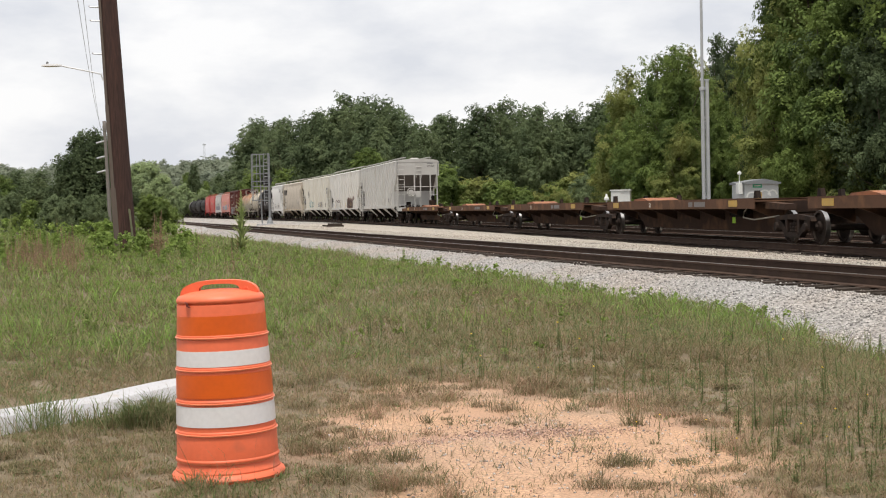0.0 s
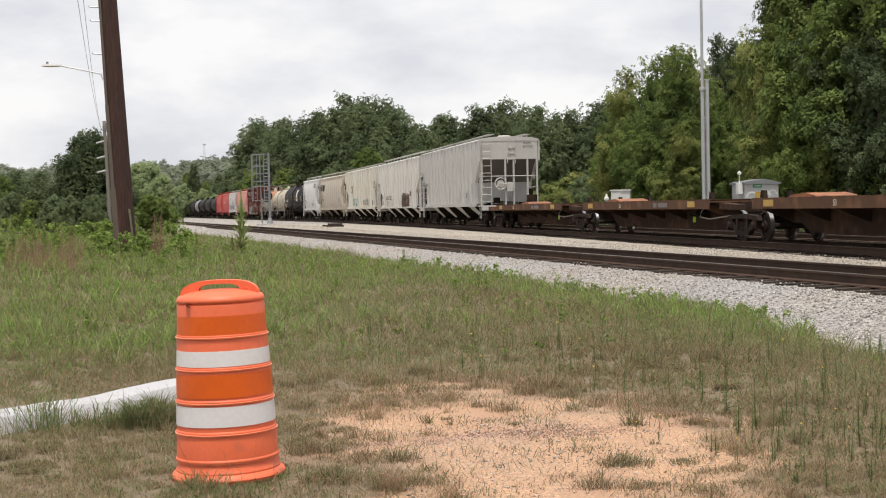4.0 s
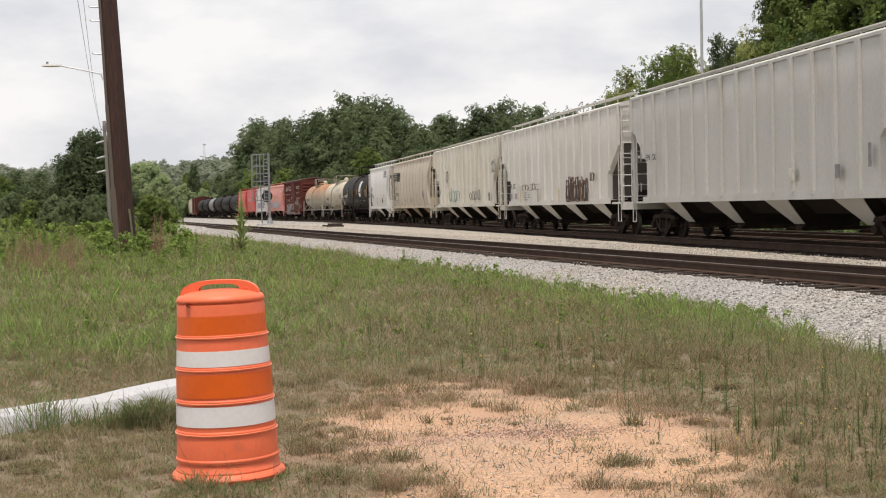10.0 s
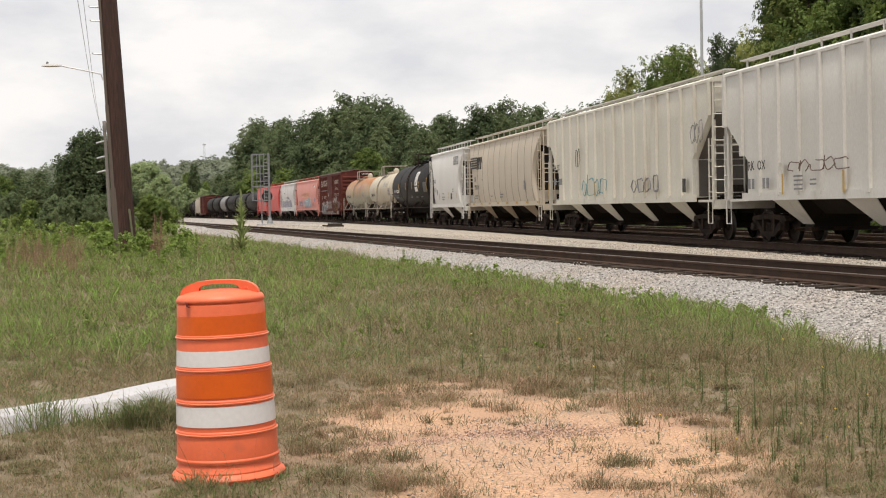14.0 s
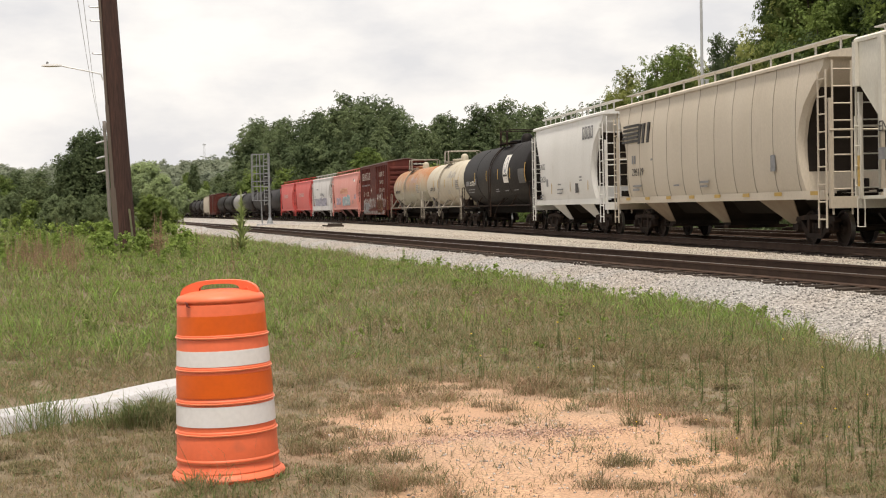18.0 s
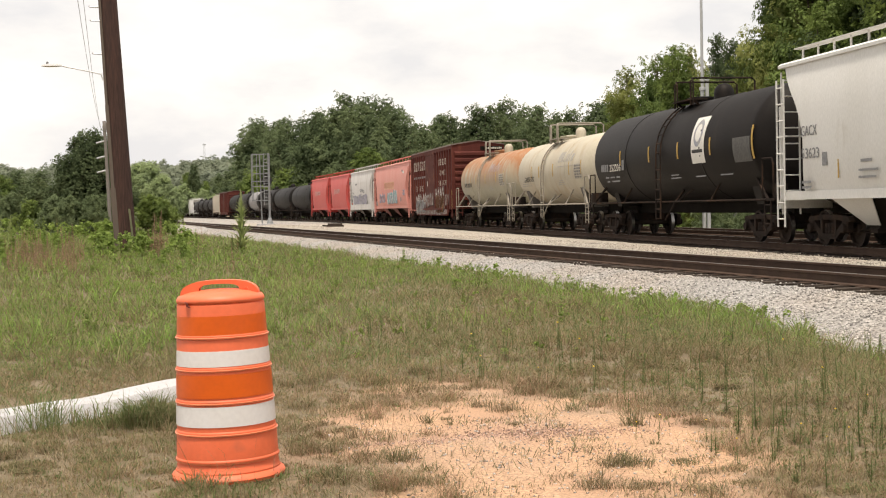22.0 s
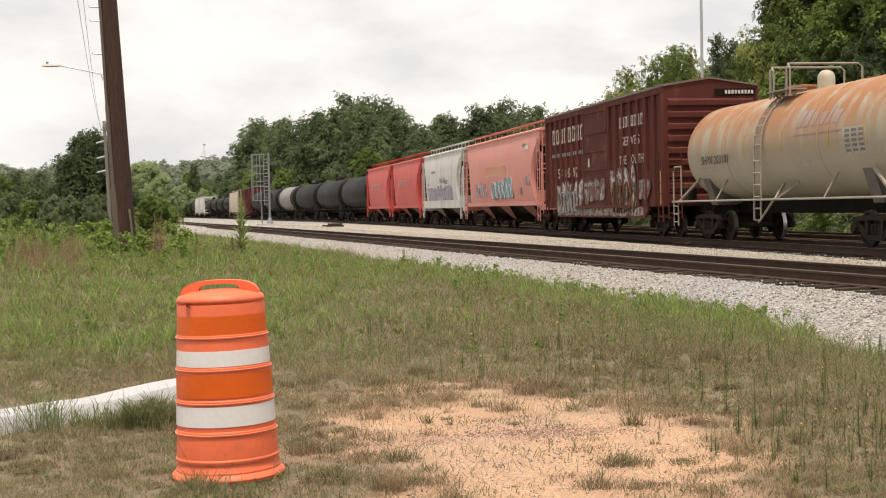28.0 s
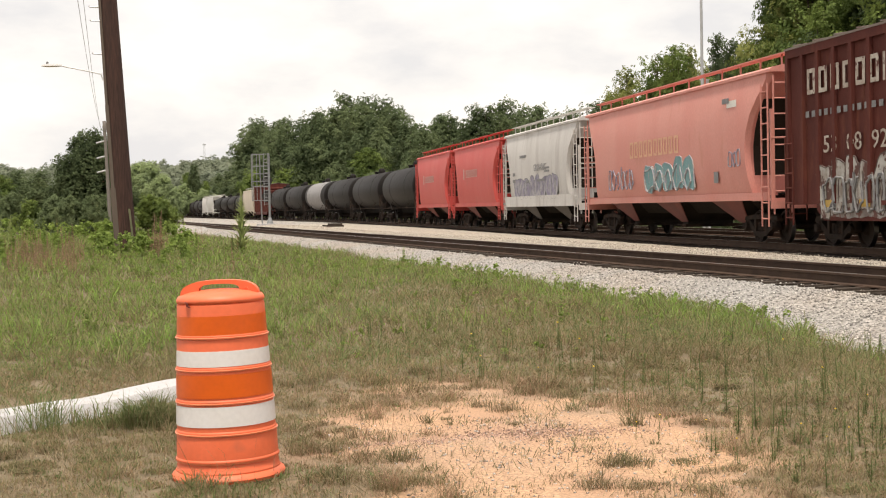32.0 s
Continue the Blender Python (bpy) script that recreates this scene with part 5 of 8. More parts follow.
bars(hopC, -8.3, 2.0, -1.638, [(0, 0, 0.4, 0.24), (0.8, 0, 0.5, 0.24)], "letter_grey")
bars(hopC, 7.35, 1.58, -1.640, [(0, 0, 0.28, 0.4)], "letter_black")
bars(hopC, -9.25, 1.55, -1.640, [(0, 0.3, 0.1, 0.3), (0, 0, 0.1, 0.4), (7.0, 0.1, 0.09, 0.5), (13.0, 0.1, 0.09, 0.5)], "yellow")
# tan hopper: striped emblem
for k in range(5):
    part("emblem", Shape().box((-6.45 + 0.05 * k, -1.606, 3.10 + k * 0.125), (1.7, 0.03, 0.075)), "letter_black", hopD, "black emblem stripe")
for x0 in (-5.62, -5.22, -4.72):
    part("emblem", Shape().prism([(x0, 3.0), (x0 + 0.22, 3.0), (x0 + 0.38, 3.62), (x0 + 0.16, 3.62)], -1.6, -1.56), "letter_black", hopD, "black slanted emblem block")
lettering(hopD, "295119", 0.34, -6.3, -1.592, 1.98, "letter_black", width=1.2)
bars(hopD, -6.3, 2.50, -1.592, [(0, 0, 0.16, 0.26), (0.24, 0, 0.16, 0.26), (2.0, -0.05, 0.18, 0.06), (0.1, -0.85, 0.9, 0.06), (0.1, -0.97, 0.7, 0.06), (4.2, -0.9, 0.5, 0.05), (6.5, -0.85, 0.7, 0.06), (6.5, -0.97, 0.6, 0.06), (11.6, -0.5, 0.3, 0.4)], "letter_grey")
bars(hopD, -7.3, 1.24, -1.50, [(k * 2.1, 0, 0.45, 0.09) for k in range(8)], "yellow", "reflector")
# short white hopper
blocks(hopE, 2.72, 3.48, -1.572, 4, 0.39, 0.46, "letter_grey", 0.25, stroke=0.08, slant=0.25)
lettering(hopE, "GACX", 0.34, -4.05, -1.592, 2.56, "letter_grey", width=0.85)
lettering(hopE, "53623", 0.34, -4.05, -1.592, 2.04, "letter_grey", width=0.95)
bars(hopE, -4.05, 2.0, -1.575, [(0, -0.5, 0.5, 0.06), (0, -0.62, 0.5, 0.06), (1.1, 0, 0.25, 0.3), (3.0, 0.45, 0.6, 0.05), (3.0, -0.1, 0.5, 0.06), (2.9, -0.3, 0.9, 0.05), (2.9, -0.45, 0.8, 0.05), (6.3, 0, 0.4, 0.05), (6.3, 0.12, 0.4, 0.05)], "letter_grey")
bars(hopE, 1.6, 1.72, -1.55, [(0, 0, 0.42, 0.36)], "letter_black", "document_frame")
bars(hopE, -2.2, 1.8, -1.556, [(0, 0, 0.06, 0.5), (3.0, 0.05, 0.06, 0.5), (5.6, 0.25, 0.06, 0.9)], "yellow", "reflector")


def on_tank(car, x, a0, a1, w, radius, axis, mat, name, label="", grow_r=0.012, skew=0.0):
    """A sheet that lies on a tank's near side between two angles above the horizontal."""
    rows = []
    for k in range(9):
        a = radians(a0 + (a1 - a0) * k / 8)
        rows.append([(x + dx - skew * (k / 8 - 0.5), -(radius + dr) * math.cos(a), axis + (radius + dr) * math.sin(a)) for dx, dr in ((-w / 2, 0.0), (w / 2, 0.0), (w / 2, grow_r), (-w / 2, grow_r))])
    return part(name, Shape().rings(rows), mat, car, label)


R, AX = 1.55, 2.62
pl = on_tank(tankF, 3.45, -16, 34, 1.05, R, AX, "placard", "placard", "white placard with a blue ring emblem")
ring = Shape()
for k in range(20):
    a, b = 2 * math.pi * k / 20, 2 * math.pi * (k + 1) / 20
    q = []
    for t, rr in ((a, 0.40), (b, 0.40), (b, 0.26), (a, 0.26)):
        aa = radians(16) + rr * math.sin(t) / R
        q.append((3.45 + rr * 0.9 * math.cos(t), -(R + 0.017) * math.cos(aa), AX + (R + 0.017) * math.sin(aa)))
    ring.add(q, [(0, 1, 2, 3)])
part("ring_emblem", ring, "letter_blue", pl, "blue ring")
on_tank(tankF, 3.45, -5, -1.5, 0.85, R + 0.01, AX, "letter_black", "placard_writing")
on_tank(tankF, 6.8, -19, 5, 1.2, R, AX, "notice_dull", "notice_panel", "dull grey stencilled notice panel")
for xx in (-4.25, -1.1, 1.7, 4.45, 7.55):
    on_tank(tankF, xx, -17 if xx > 7 else -9, 15 if xx > 7 else 9, 0.09, R, AX, "yellow", "reflector")
lettering(tankF, "252206", 0.34, -5.5, -R - 0.012, AX - 0.42, "letter_white", width=1.3)
bars(tankF, -6.55, AX - 0.29, -R - 0.006, [(k * 0.23, 0.0, 0.16, 0.24) for k in range(4)] + [(2.5, 0.05, 0.25, 0.34)], "letter_grey")
bars(tankF, -6.1, AX - 0.62, -R + 0.03, [(0, 0, 0.4, 0.05), (0.6, 0, 0.5, 0.05), (1.3, 0, 0.4, 0.05), (0.2, -0.14, 0.3, 0.05), (0.8, -0.14, 0.9, 0.05)], "letter_grey")
bars(tankF, 0.9, AX - 0.80, -R + 0.08, [(0, 0, 0.9, 0.035), (0, 0.09, 0.7, 0.035), (2.2, 0, 0.8, 0.035), (4.2, 0, 0.9, 0.035)], "letter_grey")
for car, rad, ink in ((tankG, 1.36, "emblem_grey"), (tankH, 1.36, "emblem_violet")):
    for xx in (-3.2, -1.7, 0.9, 3.7, 5.6):
        on_tank(car, xx * 0.95, -10, 12, 0.06, rad, 2.5, "yellow", "reflector")
    for k, w in enumerate((0.34, 0.30, 0.14, 0.30, 0.14, 0.30)):
        on_tank(car, 1.9 + k * 0.40, 13, 31 if k in (0, 1, 4) else 26, w, rad, 2.5, ink, "emblem", "faded slanting emblem letter as a plain block", 0.005, -0.16)
    on_tank(car, 2.9, 5, 6, 2.6, rad, 2.5, ink, "emblem_line", "", 0.005)
    panel = on_tank(car, 4.85, -18, 7, 1.15, rad, 2.5, "notice_pale", "notice_panel", "grey stencilled notice panel", 0.006)
    for k in range(5):
        for q in range(3):
            on_tank(car, 4.5 + 0.34 * q, -16 + k * 4.6, -13.4 + k * 4.6, 0.24, rad + 0.006, 2.5, "stencil_grey", "notice_bar", "", 0.004)
    for k in range(3):
        on_tank(car, 2.0, -26 + k * 3.4, -24.4 + k * 3.4, 1.1 - 0.2 * k, rad, 2.5, "emblem_grey", "stencilling", "", 0.004)
        on_tank(car, -4.3, -24 + k * 4.0, -22.6 + k * 4.0, 1.9 - 0.4 * k, rad, 2.5, "emblem_grey", "stencilling", "", 0.004)
lettering(tankG, "GAMX 5751", 0.32, -4.3, -1.372, 2.12, "letter_black", width=1.8)
lettering(tankH, "SHPX 203101", 0.33, -4.85, -1.372, 2.14, "letter_black", width=2.1)
# boxcar
blocks(boxI, -6.55, 3.50, -1.520, 8, 0.62, 0.58, "letter_worn", 0.30, "worn white railway name as plain blocks", 0.12)
blocks(boxI, 2.95, 3.62, -1.520, 8, 0.34, 0.36, "letter_worn", 0.3, "worn white railway name as plain blocks", 0.07)
bars(boxI, -6.55, 3.05, -1.520, [(k * 0.33, 0, 0.18, 0.14) for k in range(15)], "letter_grey")
lettering(boxI, "53  08  92", 0.55, -5.65, -1.520, 2.14, "letter_worn", width=3.05)
lettering(boxI, "SERVES", 0.42, 3.25, -1.520, 3.02, "letter_worn", width=2.0)
lettering(boxI, "THE  SOUTH", 0.42, 2.95, -1.520, 2.40, "letter_worn", width=2.7)
bubbles(boxI, -5.9, 0.74, -1.521, 4.0, 1.25, 1, "graffiti_white", "graffiti_dark", 6, "worn white graffiti with dark gaps")
patch(boxI, -5.8, 0.66, -1.519, 11.4, 0.42, 9, "graffiti_grey", "grey sprayed band along the sill", 40)
bubbles(boxI, 1.9, 0.74, -1.521, 2.9, 1.62, 2, "graffiti_white", "graffiti_dark", 4, "worn white graffiti with dark gaps")
bubbles(boxI, 5.0, 1.22, -1.521, 1.2, 0.75, 8, "graffiti_grey", "graffiti_dark", 2, "worn grey graffiti")
bubbles(boxI, -1.4, 1.15, -1.578, 2.7, 0.85, 21, "graffiti_grey", "graffiti_dark", 4, "worn grey graffiti on the door")
scrawl(boxI, -5.6, 0.8, -1.57, 3.5, 0.85, 5, "letter_grey", 7)
scrawl(boxI, 1.95, 0.8, -1.57, 2.8, 1.1, 6, "rust_deck", 7)
bars(boxI, 7.35, 1.55, -1.53, [(0, 0, 0.10, 1.1), (-13.0, -0.55, 0.5, 0.16), (-11.2, -0.55, 0.5, 0.16), (-8.6, -0.28, 0.5, 0.16)], "yellow", "reflector")
bars(boxI, -0.75, 2.6, -1.60, [(0, 0, 0.16, 0.3)], "letter_white")
part("marking", Shape().box((7.70, 0.78, 4.45), (0.01, 1.3, 0.20)), "underframe", boxI)
for k in range(9):
    part("marking", Shape().box((7.71, 0.50 + 0.105 * k, 4.45), (0.006, 0.07, 0.11)), "letter_white", boxI)
# salmon, white and red hoppers
blocks(hopJ, -2.95, 2.55, -1.594, 10, 0.50, 0.52, "salmon_pale", 0.3, "faded pale emblem name as plain blocks", 0.09)
bubbles(hopJ, -1.3, 1.42, -1.588, 4.6, 0.95, 4, "graffiti_teal", "letter_blue", 5, "teal graffiti with dark outlines")
scrawl(hopJ, -1.2, 1.45, -1.614, 4.4, 0.85, 14, "letter_blue", 5, thick=0.06)
scrawl(hopJ, -5.5, 1.55, -1.614, 3.0, 0.75, 15, "graffiti_violet", 6, thick=0.04, label="thin violet graffiti")
scrawl(hopJ, 6.0, 2.0, -1.59, 0.9, 0.5, 16, "graffiti_violet", 3, thick=0.03)
bars(hopJ, 4.9, 1.75, -1.575, [(0, 0, 0.34, 0.3), (0.7, 2.0, 0.5, 0.14)], "letter_grey")
bars(hopJ, 5.9, 3.65, -1.56, [(0, 0, 0.7, 0.18)], "placard")
bubbles(hopK, -4.2, 1.35, -1.576, 8.0, 1.0, 6, "graffiti_violet", "letter_grey", 8, "dark violet and grey graffiti")
for sy in (-1, 1):
    part("side_panel", Shape().box((0, sy * 1.56, 1.28), (12.2, 0.05, 0.46)), "white_grimy", hopK)
lettering(hopK, "GROWING", 0.42, -0.3, -1.60, 2.55, "letter_grey", width=2.2)
bars(hopK, -3.0, 2.5, -1.598, [(0, 0.75, 1.2, 0.12), (1.2, -0.35, 0.6, 0.1), (3.3, -0.35, 1.4, 0.1), (4.6, 0, 0.9, 0.08), (4.6, 0.14, 0.9, 0.08), (-1.5, 0, 0.5, 0.14), (-1.5, -0.3, 0.5, 0.14)], "letter_grey")
for car in (hopL, hopM):
    blocks(car, -2.2, 2.65, -1.594, 9, 0.36, 0.40, "letter_faded", 0.3, "faded white emblem name as plain blocks", 0.07)
    bars(car, -2.9, 2.75, -1.594, [(0, 0.1, 0.35, 0.55)], "letter_faded")
# spine cars
for car, mid, base in CARS[:5]:
    lettering(car, "53", 0.20, -2.2, -1.396, 0.95, "letter_white")
    bars(car, 1.6, 1.02, -1.394, [(0, 0, 0.35, 0.14), (0.5, 0, 0.9, 0.14)], "stencil_grey")
    bars(car, 2.6, 0.58, -0.43, [(0, 0, 0.24, 0.22)], "lime", "tag_plate", "lime green tag plate")


# ---------------------------------------------------------------- trees
def leaf_cloud(lobes, count, size, seed, flat=0.3, spray=18):
    """Many small folded leaf clumps, gathered in drooping sprays over the shells of some lobes: arrays of vertices and faces."""
    r = np.random.RandomState(seed)
    lob = np.array([l[:4] for l in lobes])
    vol = lob[:, 3] ** 2
    ns = len(lobes) * spray
    own = r.choice(len(lobes), ns, p=vol / vol.sum())
    out = r.normal(size=(ns, 3))
    out[:, 2] = out[:, 2] * 0.85 + 0.2
    out /= np.linalg.norm(out, axis=1)[:, None]
    mid = lob[own, :3] + out * (lob[own, 3] * r.uniform(0.3, 1.06, ns) ** 0.7)[:, None]
    wide = lob[own, 3] * r.uniform(0.20, 0.44, ns) * (18 / max(spray, 12)) ** 0.5
    face = out + np.array([0, 0, 0.75]) + r.normal(size=(ns, 3)) * 0.22
    face /= np.linalg.norm(face, axis=1)[:, None]
    pick = r.choice(ns, count, p=wide ** 2 / (wide ** 2).sum())
    d = r.normal(size=(count, 3))
    d /= np.linalg.norm(d, axis=1)[:, None]
    q = d * (wide[pick] * r.uniform(0.1, 1.0, count) ** 0.5)[:, None]
    n0 = face[pick]
    up = (q * n0).sum(1)
    q -= n0 * (up * 0.55)[:, None]
    q -= n0 * (0.5 * (q ** 2).sum(1) / wide[pick])[:, None]
    p = mid[pick] + q
    n = n0 + 0.45 * q / wide[pick][:, None] + r.normal(size=(count, 3)) * flat
    n /= np.linalg.norm(n, axis=1)[:, None]
    t = np.cross(n, r.normal(size=(count, 3)))
    t /= np.linalg.norm(t, axis=1)[:, None]
    b = np.cross(n, t)
    s = size * r.uniform(0.5, 1.3, count)[:, None]
    k = s * r.uniform(0.4, 0.75, count)[:, None]
    v = np.stack([p - t * s, p - b * k + n * s * 0.18, p + t * s, p + b * k + n * s * 0.18], 1).reshape(-1, 3)
    return v, np.arange(count * 4).reshape(-1, 4)


def fast_mesh(name, v, f, mat):
    me = bpy.data.meshes.new(name)
    k = f.shape[1]
    me.vertices.add(len(v))
    me.vertices.foreach_set("co", np.ascontiguousarray(v, dtype=np.float32).ravel())
    me.loops.add(f.size)
    me.loops.foreach_set("vertex_index", np.ascontiguousarray(f, dtype=np.int32).ravel())
    me.polygons.add(len(f))
    me.polygons.foreach_set("loop_start", np.arange(0, f.size, k, dtype=np.int32))
    me.update(calc_edges=True)
    me.materials.append(MAT[mat] if isinstance(mat, str) else mat)
    return me


def make_tree(seed, h, w, mat, leaves, size, bare=0.05, spray=18, n_lobes=64, label="tall leafy deciduous tree with dense green foliage", name="tree", category="tree", group="trees along the railway", top_thin=0.5):
    """A tapered trunk, limbs and a crown of clumps in many lobes."""
    r = random.Random(seed)
    tree = thing(name, label, category, group)
    tr = Shape()
    top = Vector((r.uniform(-0.05, 0.05) * h, r.uniform(-0.05, 0.05) * h, h * 0.86))
    tr.tube([(0, 0, -0.6), top * 0.3 + Vector((r.uniform(-0.2, 0.2), 0, 0)), top * 0.65, top], h * 0.02, 8, h * 0.004)
    lobes = []
    for k in range(n_lobes):
        q = (k + r.random()) / n_lobes
        z = h * (bare + 0.05 + (0.90 - bare) * q)
        prof = max(0.15, math.sin(math.pi * (0.28 + 0.70 * q)) ** 0.7)
        a = k * 2.4 + r.uniform(-0.8, 0.8)
        d = w * 0.5 * prof * r.uniform(0.15, 0.95)
        rad = w * r.uniform(0.09, 0.19) * (0.6 + 0.4 * prof)
        c = (math.cos(a) * d + top.x * q, math.sin(a) * d + top.y * q, z, rad)
        lobes.append(c)
        if k % 3 == 0:
            s = top * min(0.9, (z / h) * 0.75)
            tr.tube([s, Vector(c[:3]) * 0.5 + s * 0.5 + Vector((0, 0, -0.2)), Vector(c[:3])], h * 0.006, 5, h * 0.0015)
    for k in range(9):
        lobes.append((top.x + r.uniform(-0.14, 0.14) * w, top.y + r.uniform(-0.14, 0.14) * w, h * r.uniform(0.80, 0.96), w * r.uniform(0.06, 0.11)))
    lobes += [(top.x * q, top.y * q, h * q, w * 0.2) for q in (0.3, 0.42, 0.54, 0.66, 0.76)]
    part("trunk", tr, "bark", tree, smooth=60)
    v, f = leaf_cloud(lobes, leaves, size, seed, spray=spray)
    part("crown", fast_mesh("crown", v, f, mat), None, tree)
    tree["height"] = h
    return tree


def at_px(px, dist, z=None):
    """A place on the ground dist metres ahead, on the bearing px across the view."""
    x = (px - 784) / 2482.0 * dist
    zz = float(ground_height(np.array([x]), np.array([float(dist)]))[0][0]) if z is None else z
    return x, dist, zz


NEAR = [make_tree(21 + k, 14.0, 8.5, m, 66000, 0.092) for k, m in enumerate(("leaf_near", "leaf_yellow", "leaf_near", "leaf_dark"))]
MID = [make_tree(41 + k, 14.0, 9.0, m, 40000, 0.13, n_lobes=84, spray=42) for k, m in enumerate(("leaf_mid", "leaf_dark", "leaf_mid", "leaf_near"))]
PALE = [make_tree(55 + k, 14.0, 10.0, "leaf_pale_haze", 42000, 0.17, n_lobes=84, spray=42, label="broad green tree standing far off, paled with painted haze") for k in range(2)]
SHRUB = [make_tree(61 + k, 4.0, 5.0, m, 15000, 0.085, bare=0.0, n_lobes=22, label="dense green shrub at the edge of the trees", name="shrub", category="shrub", group="shrubs along the railway") for k, m in enumerate(("leaf_near", "leaf_yellow", "leaf_mid"))]
FRESH = NEAR + MID + PALE + SHRUB


def plant(master, px, dist, height, spread=1.0, turn=0.0, dz=0.0):
    x, y, z = at_px(px, dist)
    m = pose(x, y, z + dz, 0, 0, turn)
    if master in FRESH:
        FRESH.remove(master)
        t = master
        t.matrix_world = m
    else:
        t = copy_thing(master, m)
    k = height / master["height"]
    t.scale = (k * spread, k * spread, k)
    return t


rnd = random.Random(3)
any_turn = lambda: rnd.uniform(0, 360)
# the tall wood behind the far track
for px, dist, hh, m, sp in ((1098, 98, 9.4, 0, 0.8), (1128, 94, 11.2, 1, 0.8), (1165, 90, 12.0, 0, 0.8), (1205, 86, 11.6, 2, 0.8), (1240, 90, 12.0, 1, 0.8), (1275, 92, 13.0, 3, 0.5), (1300, 90, 12.4, 3, 0.55), (1325, 84, 11.4, 1, 0.7), (1285, 80, 8.2, 2, 0.9),
                            (1395, 74, 16.0, 3, 0.5), (1425, 72, 17.5, 0, 0.6), (1460, 69, 18.0, 1, 0.7), (1505, 67, 18.0, 2, 0.75), (1545, 65, 17.0, 0, 0.8), (1595, 63, 18.0, 3, 0.8), (1650, 62, 18.0, 2, 0.9), (1445, 80, 20.0, 3, 0.6), (1520, 77, 20.0, 3, 0.7),
                            (1475, 64, 11.0, 2, 0.8), (1400, 68, 10.0, 1, 0.9), (1560, 61, 10.0, 3, 0.8), (1345, 76, 8.0, 2, 0.9), (1210, 80, 6.5, 1, 1.0), (1150, 86, 6.5, 2, 1.0), (1430, 65, 7.0, 0, 1.0), (1515, 62, 7.0, 1, 1.0)):
    plant(NEAR[m], px, dist, hh, sp, any_turn())
for px in range(1100, 1680, 30):
    plant(SHRUB[rnd.randrange(3)], px + rnd.uniform(-10, 10), 96 - (px - 1100) * 0.066 + rnd.uniform(-3, 3), rnd.uniform(2.5, 4.5), rnd.uniform(0.9, 1.3), any_turn())
# low bushes along the far side of the tracks
for k in range(64):
    s = 38 + 1.15 * k + rnd.uniform(-0.4, 0.4)
    p = on_track(s, 7.4 + rnd.uniform(-0.5, 0.9))
    plant(SHRUB[rnd.choice((0, 2, 2))], 784 + 2482 * p.x / p.y, p.y, rnd.uniform(0.8, 1.35), rnd.uniform(1.0, 1.5), any_turn())
# the lower wood further along
for px, hh in ((752, 10.5), (775, 13.0), (800, 12.8), (830, 11.6), (858, 12.6), (890, 13.6), (925, 13.8), (950, 12.6), (985, 12.8), (1015, 12.2), (1045, 11.6), (1070, 13.0), (1095, 13.2), (870, 11.0), (960, 11.0), (1030, 10.5)):
    plant(MID[rnd.choice((0, 1, 1, 2))], px, 148 + rnd.uniform(-8, 12), hh * 0.96, rnd.uniform(0.85, 1.05), any_turn())
for px in range(755, 1120, 24):
    plant(SHRUB[rnd.randrange(3)], px + rnd.uniform(-8, 8), 126 + rnd.uniform(-6, 8), rnd.uniform(3.0, 5.5), rnd.uniform(0.9, 1.3), any_turn())
# the dark wood left of it, behind the track
_pxs = 784 + 2482 * _px / np.maximum(_py, 1.0)
_ok = (_s > 60) & (_s < 600)


def track_depth(px):
    return float(np.interp(-px, -_pxs[_ok], _py[_ok]))


def behind_track(px, off):
    """How far ahead one stands off metres behind the train's track on that bearing."""
    d = track_depth(px)
    h = float(np.interp(d, _py[_ok], heading(_s[_ok])))
    return d + off / max(0.09, math.sin(abs(h) - math.atan((784 - px) / 2482)))


for px, top in ((448, 220), (462, 208), (485, 212), (512, 208), (545, 206), (575, 196), (605, 190), (632, 166), (655, 170), (685, 174), (708, 190), (728, 218), (560, 225), (620, 210), (670, 205), (500, 230), (460, 240), (530, 235)):
    d = behind_track(px, 15.0) + rnd.uniform(-4, 8)
    hh = 1.09 + (368 - 0.021 * (px - 784) - top) / 2482 * d + 0.9
    plant(MID[rnd.choice((0, 1, 1, 2))], px, d, hh, rnd.uniform(0.84, 0.98), any_turn())
plant(MID[3], 655, 190, 10.4, 1.2, 40)
for px in range(448, 750, 16):
    d = behind_track(px, 8.5)
    plant(SHRUB[2 if rnd.random() < 0.7 else 0], px, d + rnd.uniform(-2, 5), rnd.uniform(0.022, 0.036) * d, 1.0, any_turn())
# the dark clump and bushes beyond the utility pole
for px, dist, hh, m in ((118, 88, 5.4, 1), (140, 90, 6.6, 1), (165, 88, 6.9, 1), (192, 90, 6.6, 1), (215, 92, 5.2, 2), (70, 110, 5.0, 2), (35, 118, 5.4, 0), (5, 112, 4.8, 3), (-30, 108, 5.2, 0)):
    plant(MID[m], px, dist, hh, 0.95 if dist < 95 else 1.2, any_turn())
for px, dist, hh, m in ((20, 84, 2.8, 2), (55, 80, 2.3, 0), (95, 78, 2.5, 2), (130, 76, 2.4, 2), (165, 76, 2.4, 2), (200, 80, 2.6, 2), (238, 92, 2.9, 2), (262, 90, 2.6, 0), (286, 90, 2.4, 0), (304, 96, 1.9, 0)):
    plant(SHRUB[m], px, dist, hh, 0.85, any_turn())
